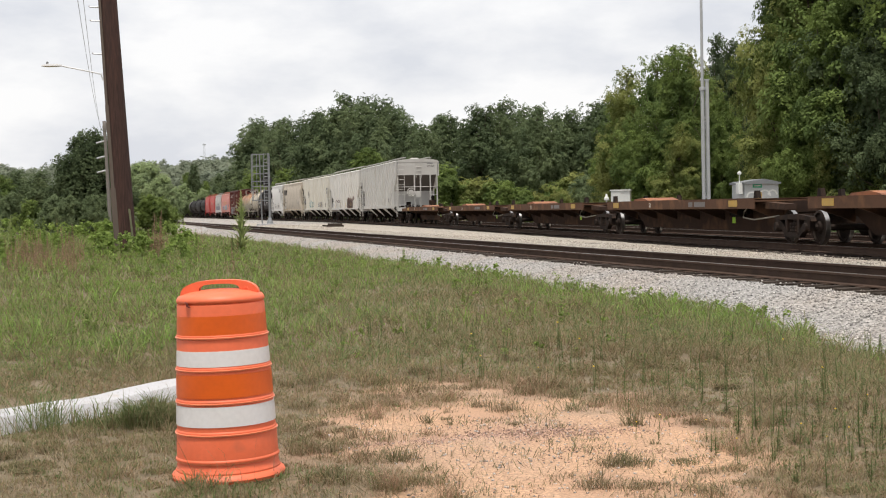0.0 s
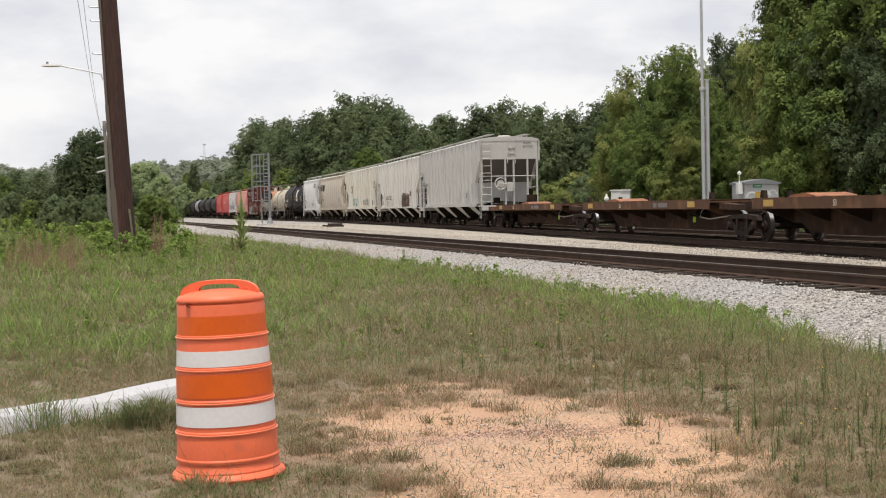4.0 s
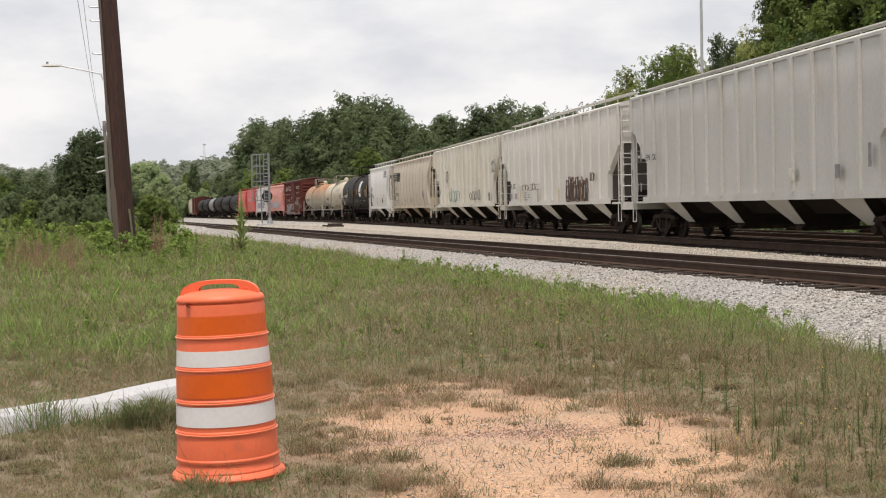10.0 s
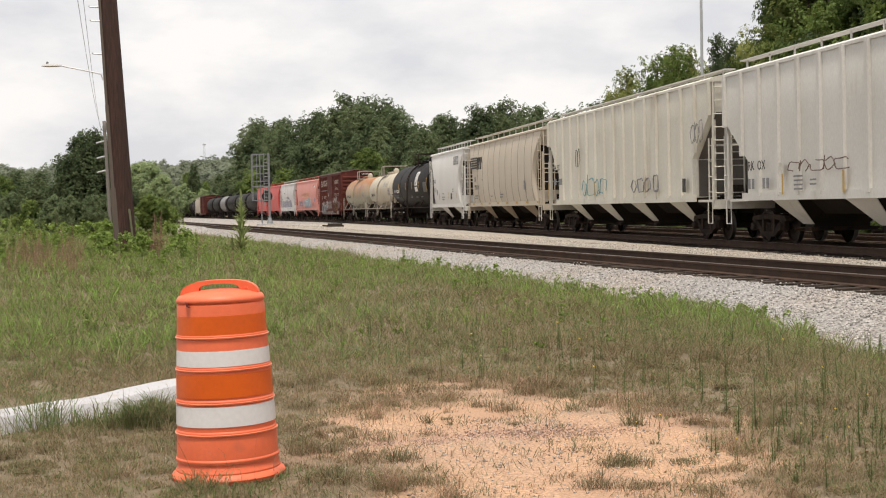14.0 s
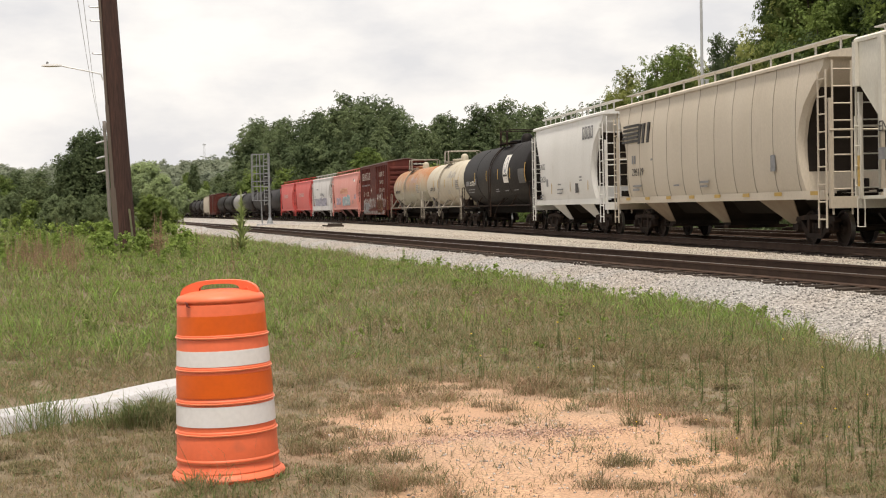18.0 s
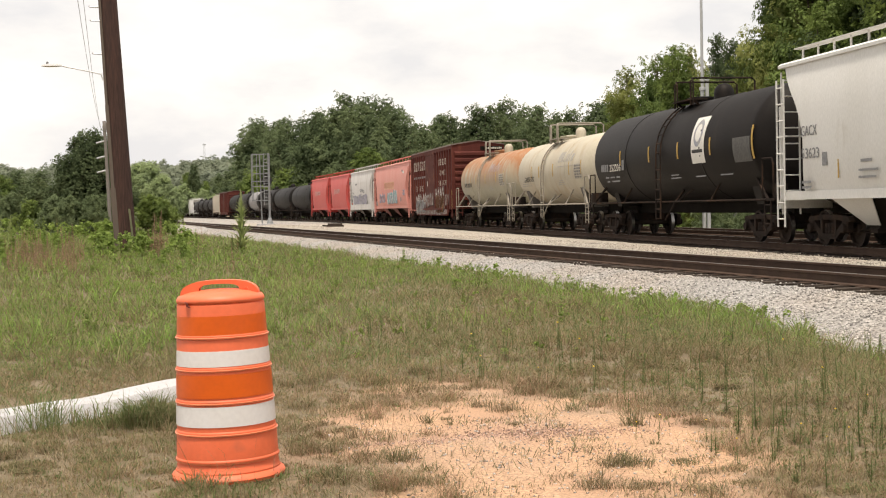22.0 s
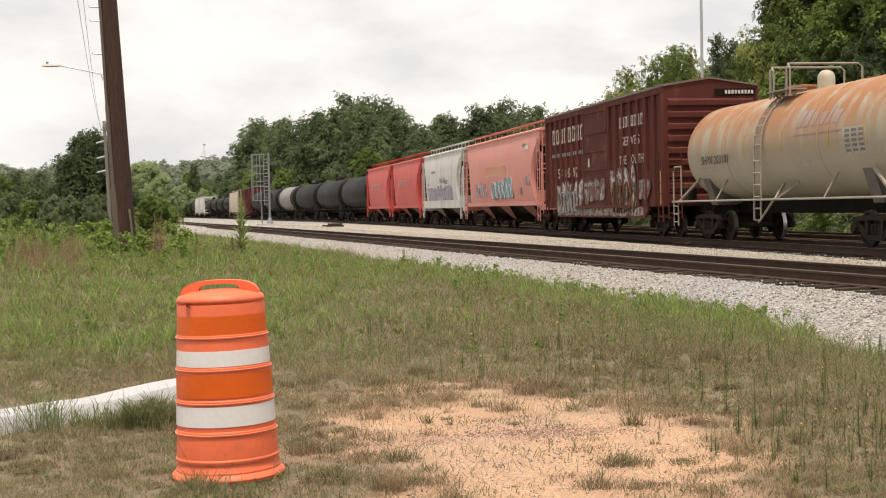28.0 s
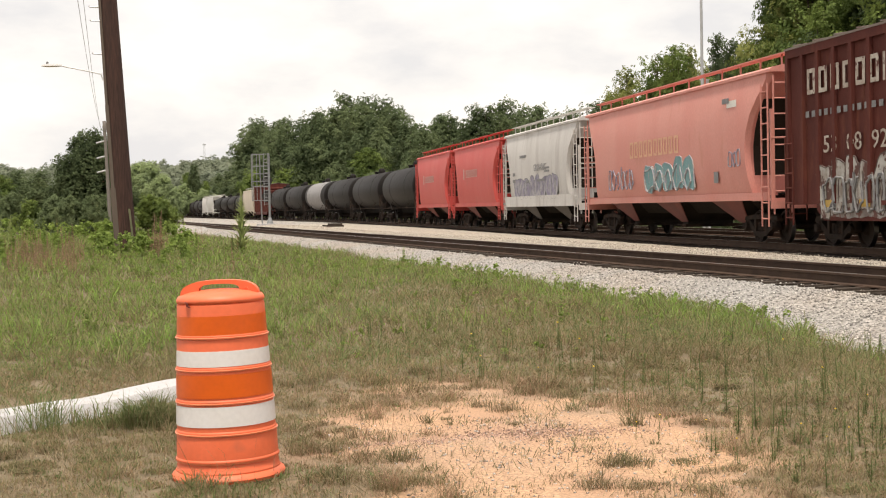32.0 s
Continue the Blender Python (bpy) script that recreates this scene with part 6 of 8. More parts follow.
# broad trees on the way to the hills, paled in colour for haze
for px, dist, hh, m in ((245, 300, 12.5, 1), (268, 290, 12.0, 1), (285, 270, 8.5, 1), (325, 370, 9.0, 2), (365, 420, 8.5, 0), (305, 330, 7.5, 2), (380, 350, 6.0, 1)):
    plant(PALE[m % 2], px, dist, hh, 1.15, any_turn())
for px, top, m, sp in ((346, 292, 1, 0.62), (333, 306, 3, 0.7), (392, 308, 0, 0.9), (412, 304, 2, 0.9), (432, 300, 0, 0.9), (368, 322, 3, 0.9)):
    d = behind_track(px, 9.0)
    plant(MID[m], px, d, 1.09 + (377 - top) / 2482 * d + 0.6, sp, any_turn())


def far_hills():
    """Wooded hills on the horizon: a rolling back with a canopy of clumps."""
    r = np.random.RandomState(9)
    for dist, seed, crest in ((900.0, 1, [(-700, 84), (0, 84), (100, 82), (230, 84), (300, 74), (350, 80), (400, 92), (430, 90), (620, 80), (1000, 60), (1900, 60)]),
                              (1300.0, 2, [(-700, 70), (200, 80), (290, 94), (340, 92), (400, 104), (440, 96), (700, 80), (1900, 60)])):
        px = np.linspace(-700, 1900, 150)
        n_px = len(px)
        hh = np.interp(px, [c[0] for c in crest], [c[1] for c in crest]) / 2482 * dist + 1.0 + 1.5 * np.sin(px * 0.07 + seed)
        xs = (px - 784) / 2482 * dist
        rows = []
        for back, k in ((-160, -0.05), (-60, 0.55), (0, 0.93), (40, 0.6), (160, -0.1)):
            rows.append(np.stack([xs * (1 + back / dist), np.full(n_px, dist + back), hh * k], 1))
        v = np.concatenate(rows)
        i = (np.arange(4)[:, None] * n_px + np.arange(n_px - 1)).ravel()
        hill = new("wooded_hill", fast_mesh("wooded_hill", v, np.stack([i, i + 1, i + n_px + 1, i + n_px], 1), "leaf_far_haze"))
        tagged(hill, "green wooded hill on the horizon, paled with painted haze", "hill", kind="structure")
        n = 3600
        a, b = r.uniform(15, 90, n), r.uniform(0, 1, n)
        ia = a.astype(int)
        fr = a - ia
        hx = xs[ia] * (1 - fr) + xs[ia + 1] * fr
        hz = hh[ia] * (1 - fr) + hh[ia + 1] * fr
        lobes = [(x * (1 - 80 * q / dist), dist - 80 * q, z * (0.97 - 0.55 * q), s) for x, z, q, s in zip(hx, hz, b, r.uniform(2.5, 5.5, n))]
        v, f = leaf_cloud(lobes, 100000, 1.25, seed, 0.10, 4)
        part("canopy", fast_mesh("canopy", v, f, "leaf_far_haze"), None, hill)


far_hills()


def block_low_sky():
    """An unseen bank, added behind the eye to cut low sky light."""
    xs = np.linspace(-170, 150, 65)
    crest = 12.5 + 1.6 * np.sin(xs * 0.21) + 1.0 * np.sin(xs * 0.57 + 1.0)
    rows = [np.stack([xs, np.full(65, y), crest * k - 0.6], 1) for y, k in ((-36.0, -0.02), (-36.5, 0.5), (-38.0, 0.85), (-41.0, 1.0), (-46.0, 0.8), (-48.0, -0.02))]
    i = (np.arange(5)[:, None] * 65 + np.arange(64)).ravel()
    bank = new("backdrop", fast_mesh("backdrop", np.concatenate(rows), np.stack([i, i + 1, i + 66, i + 65], 1), "leaf_dark"))
    tagged(bank, "unseen dark green bank added behind the field to block low sky", "wood", kind="structure")


block_low_sky()


# ---------------------------------------------------------------- grass and stones
def cell_hash(x, y, g, salt=0.0):
    """A random number 0 to 1 for each square cell of the ground."""
    q = np.sin(np.floor(x / g) * 127.1 + np.floor(y / g) * 311.7 + salt) * 43758.5453
    return q - np.floor(q)


def clumped(x, y, pull=0.5):
    """Draws places together into tufts; gives them and each tuft's own height."""
    a, b = 0.83 * x + 0.55 * y + 0.11 * wobble(x, y, 4.0), 0.83 * y - 0.55 * x + 0.11 * wobble(y, x, 3.1)
    g = 0.30
    da = (np.floor(a / g) + cell_hash(a, b, g)) * g - a
    db = (np.floor(b / g) + cell_hash(a, b, g, 1.7)) * g - b
    k = 0.40 + 1.15 * cell_hash(a, b, g, 5.1) ** 1.4
    q = pull * cell_hash(a, b, g, 2.9)
    return x + (0.83 * da - 0.55 * db) * q, y + (0.55 * da + 0.83 * db) * q, k


def blades(name, label, mat, count, seed, place, height, width, lean=0.5, kind_cat="grass", pull=0.5):
    """Single bent blades on the ground. place(r, n) gives x, y and a factor for the height."""
    r = np.random.RandomState(seed)
    x, y, k = place(r, count)
    x, y, ck = clumped(x, y, pull)
    z = ground_height(x, y)[0]
    n = len(x)
    a = r.uniform(0, 2 * np.pi, n)
    h = height * k * r.uniform(0.35, 1.3, n) * ck
    w = width * r.uniform(0.6, 1.3, n) * (0.6 + np.hypot(x, y) / 14.0)
    dx, dy = np.cos(a), np.sin(a)
    ln = lean * r.uniform(0.1, 1.0, n) * h
    b = r.uniform(0, 2 * np.pi, n)
    lx, ly = np.cos(b) * ln, np.sin(b) * ln
    v = np.empty((n, 5, 3))
    v[:, 0] = np.stack([x - dx * w, y - dy * w, z - 0.01], 1)
    v[:, 1] = np.stack([x + dx * w, y + dy * w, z - 0.01], 1)
    v[:, 2] = np.stack([x + dx * w * 0.75 + lx * 0.35, y + dy * w * 0.75 + ly * 0.35, z + h * 0.7], 1)
    v[:, 3] = np.stack([x - dx * w * 0.75 + lx * 0.35, y - dy * w * 0.75 + ly * 0.35, z + h * 0.7], 1)
    v[:, 4] = np.stack([x + lx, y + ly, z + h * np.where(ln > 0.8 * h, 0.72, 1.0)], 1)
    o = np.arange(n)[:, None] * 5
    tri = np.concatenate([o + [0, 1, 2], o + [0, 2, 3], o + [3, 2, 4]], 1).reshape(-1, 3)
    tagged(new(name, fast_mesh(name, v.reshape(-1, 3), tri, mat)), label, kind_cat, kind="stuff")


def bare(x, y):
    """How bare the soil is, 0 to 1."""
    e = np.hypot((x + 0.12 * (y - 8.4) - 0.46) / 1.06, (y - 8.2) / 2.35) + 0.32 * wobble(x, y, 2.2) + 0.22 * wobble(x, y, 5.6) + 0.14 * wobble(x, y, 12.0)
    e2 = np.hypot((x - 1.1) / 0.55, (y - 7.2) / 1.0) + 0.3 * wobble(x, y, 2.9)
    return np.maximum(1 - smooth01(e, 0.72, 1.15), 0.8 * (1 - smooth01(e2, 0.7, 1.1)))


def in_field(r, n, near, far, extra=0.6):
    """Places within the field that the eye overlooks, this side of the gravel."""
    y = near * (far / near) ** (r.uniform(0, 1, n) ** 0.9)
    x = r.uniform(-1, 1, n) * (0.335 * y + extra)
    u = x * NEAR_N.x + y * NEAR_N.y
    edge = GRAVEL_EDGE + 0.3 * wobble(x, y, 1.1) - 1.35 * (1 - smooth01(y, 12, 21))
    beside = (x + 3.95) * 0.877 - (y - 7.25) * 0.481
    ok = (u < edge - 0.05) & ~((np.abs(beside - 0.06) < 0.26) & (y < 11.3))
    return x[ok], y[ok], u[ok]


def place_green(r, n):
    x, y, u = in_field(r, n, 5.6, 75.0)
    g = 0.10 + 0.5 * smooth01(wobble(x, y, 0.8) + 0.6 * wobble(x, y, 2.7), -0.1, 0.6) + 0.40 * smooth01(y, 9.5, 13) + 0.5 * smooth01(y, 12, 18) + 0.3 * smooth01(-x, 1.2, 3) + 0.45 * smooth01(x, 1.2, 2.4)
    keep = r.uniform(0, 1, len(x)) < g * (1 - 0.996 * bare(x, y))
    x, y, u = x[keep], y[keep], u[keep]
    return x, y, 0.42 + 0.6 * smooth01(y, 8.5, 14) + 0.3 * smooth01(u, 5.5, 8.2) + 0.5 * smooth01(y, 24, 34) * smooth01(-x, 0, 4)


def place_dry(r, n):
    x, y, u = in_field(r, n, 5.6, 60.0)
    g = 1.0 - 0.68 * smooth01(y, 10, 16) + 0.35 * smooth01(x, 1.0, 2.2) * (1 - smooth01(y, 12, 18)) + 0.9 * np.exp(-((x - 1.3) / 1.0) ** 2 - ((y - 19) / 4.0) ** 2) + 0.5 * smooth01(wobble(x, y, 0.55) + 0.5 * wobble(x, y, 1.9), 0.0, 0.7) * smooth01(y, 9.5, 12)
    keep = r.uniform(0, 1, len(x)) < g * (1 - 0.99 * bare(x, y))
    x, y, u = x[keep], y[keep], u[keep]
    return x, y, 0.45 + 0.45 * smooth01(y, 8.5, 14) + 0.25 * smooth01(u, 5.5, 8.2)


def place_tufts(r, n):
    """Tight tufts, also at the rim of the bare soil."""
    cx, cy, u = in_field(r, 300, 5.8, 15.0)
    ok = r.uniform(0, 1, len(cx)) > bare(cx, cy) * 0.7
    cx, cy = cx[ok], cy[ok]
    i = r.randint(0, len(cx), n)
    s = r.uniform(0.05, 0.24, len(cx))[i]
    return cx[i] + r.normal(size=n) * s, cy[i] + r.normal(size=n) * s, r.uniform(0.6, 1.1, len(cx))[i]


blades("grass", "short green grass growing over the field", "blade_green", 165000, 1, place_green, 0.155, 0.0017, 2.6)
blades("dry_grass", "dry brown grass between the green blades", "blade_dry", 210000, 2, place_dry, 0.12, 0.0015, 3.0)
blades("grass_tufts", "darker green grass tufts", "tuft", 30000, 3, place_tufts, 0.07, 0.0017, 3.0)


def place_thatch(r, n):
    x, y, u = in_field(r, n, 5.6, 40.0)
    keep = r.uniform(0, 1, len(x)) < (1 - 0.6 * smooth01(y, 12, 20)) * (1 - 0.9 * bare(x, y))
    return x[keep], y[keep], np.ones(int(keep.sum()))


def place_lush(r, n):
    x, y, u = in_field(r, n, 9.0, 70.0)
    g = smooth01(u, 6.2, 7.6) * smooth01(y, 11, 15) + 0.8 * smooth01(-x, 0.3, 3.0) * smooth01(y, 11.5, 16) + 0.5 * smooth01(wobble(x, y, 0.7), 0.2, 0.7) * smooth01(y, 13, 17)
    keep = r.uniform(0, 1, len(x)) < g
    return x[keep], y[keep], 0.7 + 0.5 * smooth01(wobble(x[keep], y[keep], 1.6), -0.2, 0.8)


blades("thatch", "pale straw lying flat between the grass", "straw", 190000, 6, place_thatch, 0.035, 0.0018, 4.5, pull=0.05)
blades("lush_grass", "longer bright green grass along the edge of the ballast", "lush", 170000, 7, place_lush, 0.21, 0.0027, 2.0)


def herbs(name, label, mat, count, seed, place, height, size):
    """Small leaves of low herbs at all heights and tilts among the grass."""
    r = np.random.RandomState(seed)
    x, y, k = place(r, count)
    x, y, ck = clumped(x, y)
    n = len(x)
    p = np.stack([x, y, ground_height(x, y)[0] + height * k * ck * r.uniform(0.05, 1.0, n)], 1)
    up = r.normal(size=(n, 3)) * 0.75
    up[:, 2] += 0.8
    up /= np.linalg.norm(up, axis=1)[:, None]
    t = np.cross(up, r.normal(size=(n, 3)))
    t /= np.linalg.norm(t, axis=1)[:, None]
    b = np.cross(up, t)
    s = (size * r.uniform(0.5, 1.4, n) * (0.6 + y / 16.0))[:, None]
    w = s * r.uniform(0.2, 0.5, n)[:, None]
    v = np.stack([p - t * s, p - b * w, p + t * s, p + b * w], 1).reshape(-1, 3)
    tagged(new(name, fast_mesh(name, v, np.arange(n * 4).reshape(-1, 4), mat)), label, "herbs", kind="stuff")


herbs("herbs", "low green herbs growing through the grass", "blade_green", 100000, 21, place_green, 0.12, 0.011)
herbs("edge_herbs", "bright green leafy herbs along the edge of the ballast", "lush", 26000, 22, place_lush, 0.17, 0.012)
herbs("dead_leaves", "dry brown leaf litter in the grass", "blade_dry", 60000, 23, place_dry, 0.07, 0.011)


def place_stalks(r, n):
    x, y, u = in_field(r, n, 6.5, 45.0)
    keep = r.uniform(0, 1, len(x)) < (0.25 + 0.75 * smooth01(wobble(x, y, 1.3), -0.1, 0.6)) * (1 - bare(x, y))
    return x[keep], y[keep], np.ones(int(keep.sum()))


def place_clumps(r, n):
    """Taller dark tufts in front of the kerb and beside the drum."""
    c = np.array([(-1.88, 9.25, 0.13, 0.95), (-2.10, 9.3, 0.09, 0.75), (-1.76, 9.4, 0.12, 0.9), (-2.66, 9.1, 0.12, 1.05), (-2.40, 9.25, 0.14, 0.75), (-2.9, 8.7, 0.10, 0.8), (-1.0, 6.9, 0.12, 0.35), (-1.5, 6.95, 0.15, 0.35), (-1.25, 6.8, 0.2, 0.3), (-0.9, 7.25, 0.08, 0.4)])
    i = r.choice(len(c), n, p=[0.32, 0.14, 0.18, 0.05, 0.04, 0.03, 0.06, 0.06, 0.06, 0.06])
    return c[i, 0] + r.normal(size=n) * c[i, 2], c[i, 1] + r.normal(size=n) * c[i, 2], c[i, 3]


blades("seed_stalks", "thin dry seed stalks standing out of the grass", "straw", 15000, 8, place_stalks, 0.27, 0.0010, 1.1)
blades("kerb_tufts", "taller dark grass tufts overlapping the kerb", "blade_green", 4600, 9, place_clumps, 0.22, 0.0021, 2.0)


def stones(name, label, count, seed, place, size, mat="stone"):
    r = np.random.RandomState(seed)
    x, y = place(r, count)
    z = ground_height(x, y)[0]
    n = len(x)
    s = size * r.uniform(0.5, 1.3, n)[:, None, None]
    base = np.array([(1, 0, 0), (-1, 0, 0), (0, 1, 0), (0, -1, 0), (0, 0, 0.7), (0, 0, -0.7)], float)
    p = base[None] * s * r.uniform(0.6, 1.3, (n, 6, 1)) + r.normal(size=(n, 6, 3)) * s * 0.18
    a = r.uniform(0, 6.28, n)
    ca, sa = np.cos(a)[:, None], np.sin(a)[:, None]
    q = np.stack([p[..., 0] * ca - p[..., 1] * sa + x[:, None], p[..., 0] * sa + p[..., 1] * ca + y[:, None], p[..., 2] + z[:, None] + s[..., 0] * 0.25], -1)
    t = np.array([(0, 2, 4), (2, 1, 4), (1, 3, 4), (3, 0, 4), (2, 0, 5), (1, 2, 5), (3, 1, 5), (0, 3, 5)])
    f = (np.arange(n)[:, None, None] * 6 + t[None]).reshape(-1, 3)
    tagged(new(name, fast_mesh(name, q.reshape(-1, 3), f, mat)), label, "stones", kind="stuff")


def place_ballast(r, n):
    w = 13 * (110 / 13.0) ** r.uniform(0, 1, n)
    u = r.uniform(8.2, 17.0, n)
    x, y = u * NEAR_N.x + w * NEAR_DIR.x, u * NEAR_N.y + w * NEAR_DIR.y
    edge = GRAVEL_EDGE + 0.35 * wobble(x, y, 1.1) - 1.35 * (1 - smooth01(y, 12, 21))
    tie = (np.abs(u - NEAR_C) < 1.3) & (r.uniform(0, 1, n) < 0.75)
    ok = (u > edge) & (off_train(x, y) < -1.2) & ~tie
    return x[ok], y[ok]


def place_beside(r, n):
    x, y = place_ballast(r, n)
    ok = x * NEAR_N.x + y * NEAR_N.y < NEAR_C + 1.15
    return x[ok], y[ok]


def place_between(r, n):
    x, y = place_ballast(r, n)
    ok = x * NEAR_N.x + y * NEAR_N.y >= NEAR_C + 1.15
    return x[ok], y[ok]


def place_pebbles(r, n):
    x, y = r.normal(0.4, 1.0, n), r.normal(8.0, 1.4, n)
    band = r.uniform(0, 1, n) < 0.5
    x = np.where(band, r.normal(0.38, 0.40, n), x)
    y = np.where(band, 8.45 + 0.18 * (x - 0.38) + 0.10 * r.normal(size=n), y)
    ok = (y > 6.2) & (band | (r.uniform(0, 1, n) < 0.6)) & (r.uniform(0, 1, n) < 0.25 + 0.75 * smooth01(wobble(x, y, 3.0), 0.1, 0.6))
    return x[ok], y[ok]


stones("ballast_stones", "loose pale grey crushed stones of the railway ballast", 74000, 4, place_beside, 0.020)
stones("stones_between_tracks", "loose crushed stones between the two tracks, painted sunlit cream", 74000, 5, place_between, 0.020, "stone_sunlit")


def place_fringe(r, n):
    x, y = r.uniform(-1.4, 2.4, n), r.uniform(6.0, 11.5, n)
    e = bare(x, y)
    keep = r.uniform(0, 1, n) < np.exp(-((e - 0.35) / 0.25) ** 2) * smooth01(wobble(x, y, 3.3), -0.5, 0.5)
    return x[keep], y[keep], np.ones(int(keep.sum()))


blades("dry_fringe", "dry reddish-brown grass round the bare soil", "weed_red", 60000, 11, place_fringe, 0.09, 0.0013, 2.2)


def place_chips(r, n):
    x, y = r.normal(0.4, 1.0, n), r.normal(7.9, 1.2, n)
    ok = (y > 6.2) & (bare(x, y) > 0.3)
    return x[ok], y[ok]


stones("stone_chips", "pale stone chips scattered on the soil", 1300, 12, place_chips, 0.0085)
stones("pebbles", "small reddish pebbles strewn over the sandy soil", 20000, 5, place_pebbles, 0.0064, "pebble")


# ---------------------------------------------------------------- the traffic drum
def ground_z(x, y):
    return float(ground_height(np.array([float(x)]), np.array([float(y)]))[0][0])


def traffic_drum():
    x, y = (395 - 784) / 2482.0 * 7.31, 7.31
    d = thing("traffic_drum", "orange plastic traffic drum with white reflective bands and a top handle", "traffic drum", m=pose(x, y, ground_z(x, y) + 0.005, 0, -1.3, 0))
    d.scale = (1.012, 1.012, 0.985)
    part("base_ring", Shape().lathe([(0.25, 0.0), (0.288, 0.004), (0.292, 0.02), (0.284, 0.036), (0.268, 0.046), (0.262, 0.05)], 56), "drum_orange", d, smooth=40)
    z_edges = [0.045, 0.105, 0.25, 0.412, 0.582, 0.75, 0.925]
    r_low = [0.268, 0.266, 0.258, 0.251, 0.243, 0.234]
    for k in range(6):
        z0, z1, r = z_edges[k], z_edges[k + 1], r_low[k]
        part("drum_tier", Shape().lathe([(r - 0.016, z0 - 0.004), (r - 0.002, z0), (r, z0 + 0.006), (r - 0.001, z0 + 0.012), (r - 0.006, z0 + 0.018), (r - 0.010, z1 - 0.012), (r - 0.012, z1 - 0.004), (r - 0.02, z1 + 0.002)], 56), "drum_orange", d, smooth=35)
        part("drum_lip", Shape().lathe([(r - 0.014, z1 - 0.008), (r - 0.004, z1 - 0.004), (r - 0.003, z1 + 0.002), (r - 0.012, z1 + 0.006)], 56), "drum_lip", d, smooth=50) if k < 5 else None
    for z0, z1, k, mat in ((0.292, 0.398, 2, "sheeting_white"), (0.440, 0.562, 3, "sheeting_orange"), (0.602, 0.684, 4, "sheeting_white"), (0.762, 0.864, 5, "sheeting_orange")):
        r = r_low[k]
        part("reflective_band", Shape().lathe([(r - 0.007, z0), (r - 0.0035, z0 + 0.001), (r - 0.0075, z1 - 0.001), (r - 0.011, z1)], 56), mat, d, "white reflective sheeting" if "white" in mat else "dark orange reflective sheeting", smooth=40)
    lid = part("lid", Shape().lathe([(0.218, 0.925), (0.225, 0.932), (0.226, 0.945), (0.215, 0.962), (0.155, 0.982), (0.08, 0.992), (0.0, 0.995)], 56), "drum_orange", d, smooth=60)
    outer, inner = [], []
    for k in range(19):
        a = math.pi * k / 18
        ca, sa = math.cos(a), math.sin(a)
        outer.append((0.204 * (abs(ca) ** 0.75) * (1 if ca >= 0 else -1), 0.935 + 0.107 * sa ** 0.6))
        inner.append((0.105 * (abs(ca) ** 0.6) * (1 if ca >= 0 else -1), 0.985 + 0.036 * sa ** 0.7))
    h = Shape()
    n = len(outer)
    for yy in (-0.032, 0.032):
        h.v += [(a, yy, b) for a, b in outer] + [(a, yy, b) for a, b in inner]
    o2 = 2 * n
    for k in range(n - 1):
        h.f += [(k, k + 1, n + k + 1, n + k), (o2 + k, o2 + n + k, o2 + n + k + 1, o2 + k + 1), (k, o2 + k, o2 + k + 1, k + 1), (n + k, n + k + 1, o2 + n + k + 1, o2 + n + k)]
    h.f += [(0, n, o2 + n, o2), (n - 1, o2 + n - 1, o2 + n + n - 1, n + n - 1)]
    handle = part("handle", h, "drum_orange", d, smooth=40)
    part("handle_boss", Shape().lathe([(0.018, -0.036), (0.018, -0.04), (0.010, -0.04), (0.009, -0.034)], 14, "y", (0.135, 0, 0.985)), "drum_orange", d)
    part("crack", Shape().prism([(-0.150, 0.940), (-0.136, 0.936), (-0.134, 0.922), (-0.124, 0.914), (-0.128, 0.911), (-0.142, 0.920), (-0.142, 0.932)], -0.200, -0.17), "drum_crack", d, "torn dark crack below the lid")
    return d


MAT["drum_crack"] = material("drum_crack", (0.16, 0.03, 0.02), 0.8)
# lips lighter than the drum's orange: their highlight is put into the colour
MAT["drum_lip"] = material("drum_lip", (0.82, 0.23, 0.115), 0.4, bump=0)
traffic_drum()


def white_kerb():
    a, b = Vector((-3.95, 7.25, 0)), Vector((-1.80, 11.17, 0))
    k = thing("kerb", "white-painted low concrete kerb lying in the grass", "kerb")
    d = (b - a)
    ln = d.length
    d.normalize()
    s = Vector((d.y, -d.x, 0))
    rows = []
    n = 24
    for i in range(n + 1):
        p = a + d * ln * i / n
        z = ground_z(p.x, p.y) - 0.02
        q = 0.03 * i / n
        j = 0.002 * math.sin(i * 1.9) + 0.002 * math.sin(i * 4.3)
        prof = [(0.20, -0.06), (0.19, 0.06 + j - q), (0.12, 0.135 + j - q), (-0.10, 0.152 + j - q), (-0.13, 0.11), (-0.13, -0.06)]
        rows.append([p + s * u + Vector((0, 0, z + w)) for u, w in prof])
    part("kerb_stone", Shape().rings(rows), "kerb_white", k, smooth=40)


white_kerb()


# ---------------------------------------------------------------- poles and wires
MAT["guard_lime"] = material("guard_lime", (0.15, 0.155, 0.085), 0.7)
MAT["pole_grey"] = material("pole_grey", (0.125, 0.098, 0.080), 0.9, 0, (0.085, 0.065, 0.052), scale=2.0, streak=0.1)
MAT["lamp_pale"] = material("lamp_pale", (0.74, 0.74, 0.75), 0.5, 0, (0.66, 0.66, 0.67), scale=4.0)


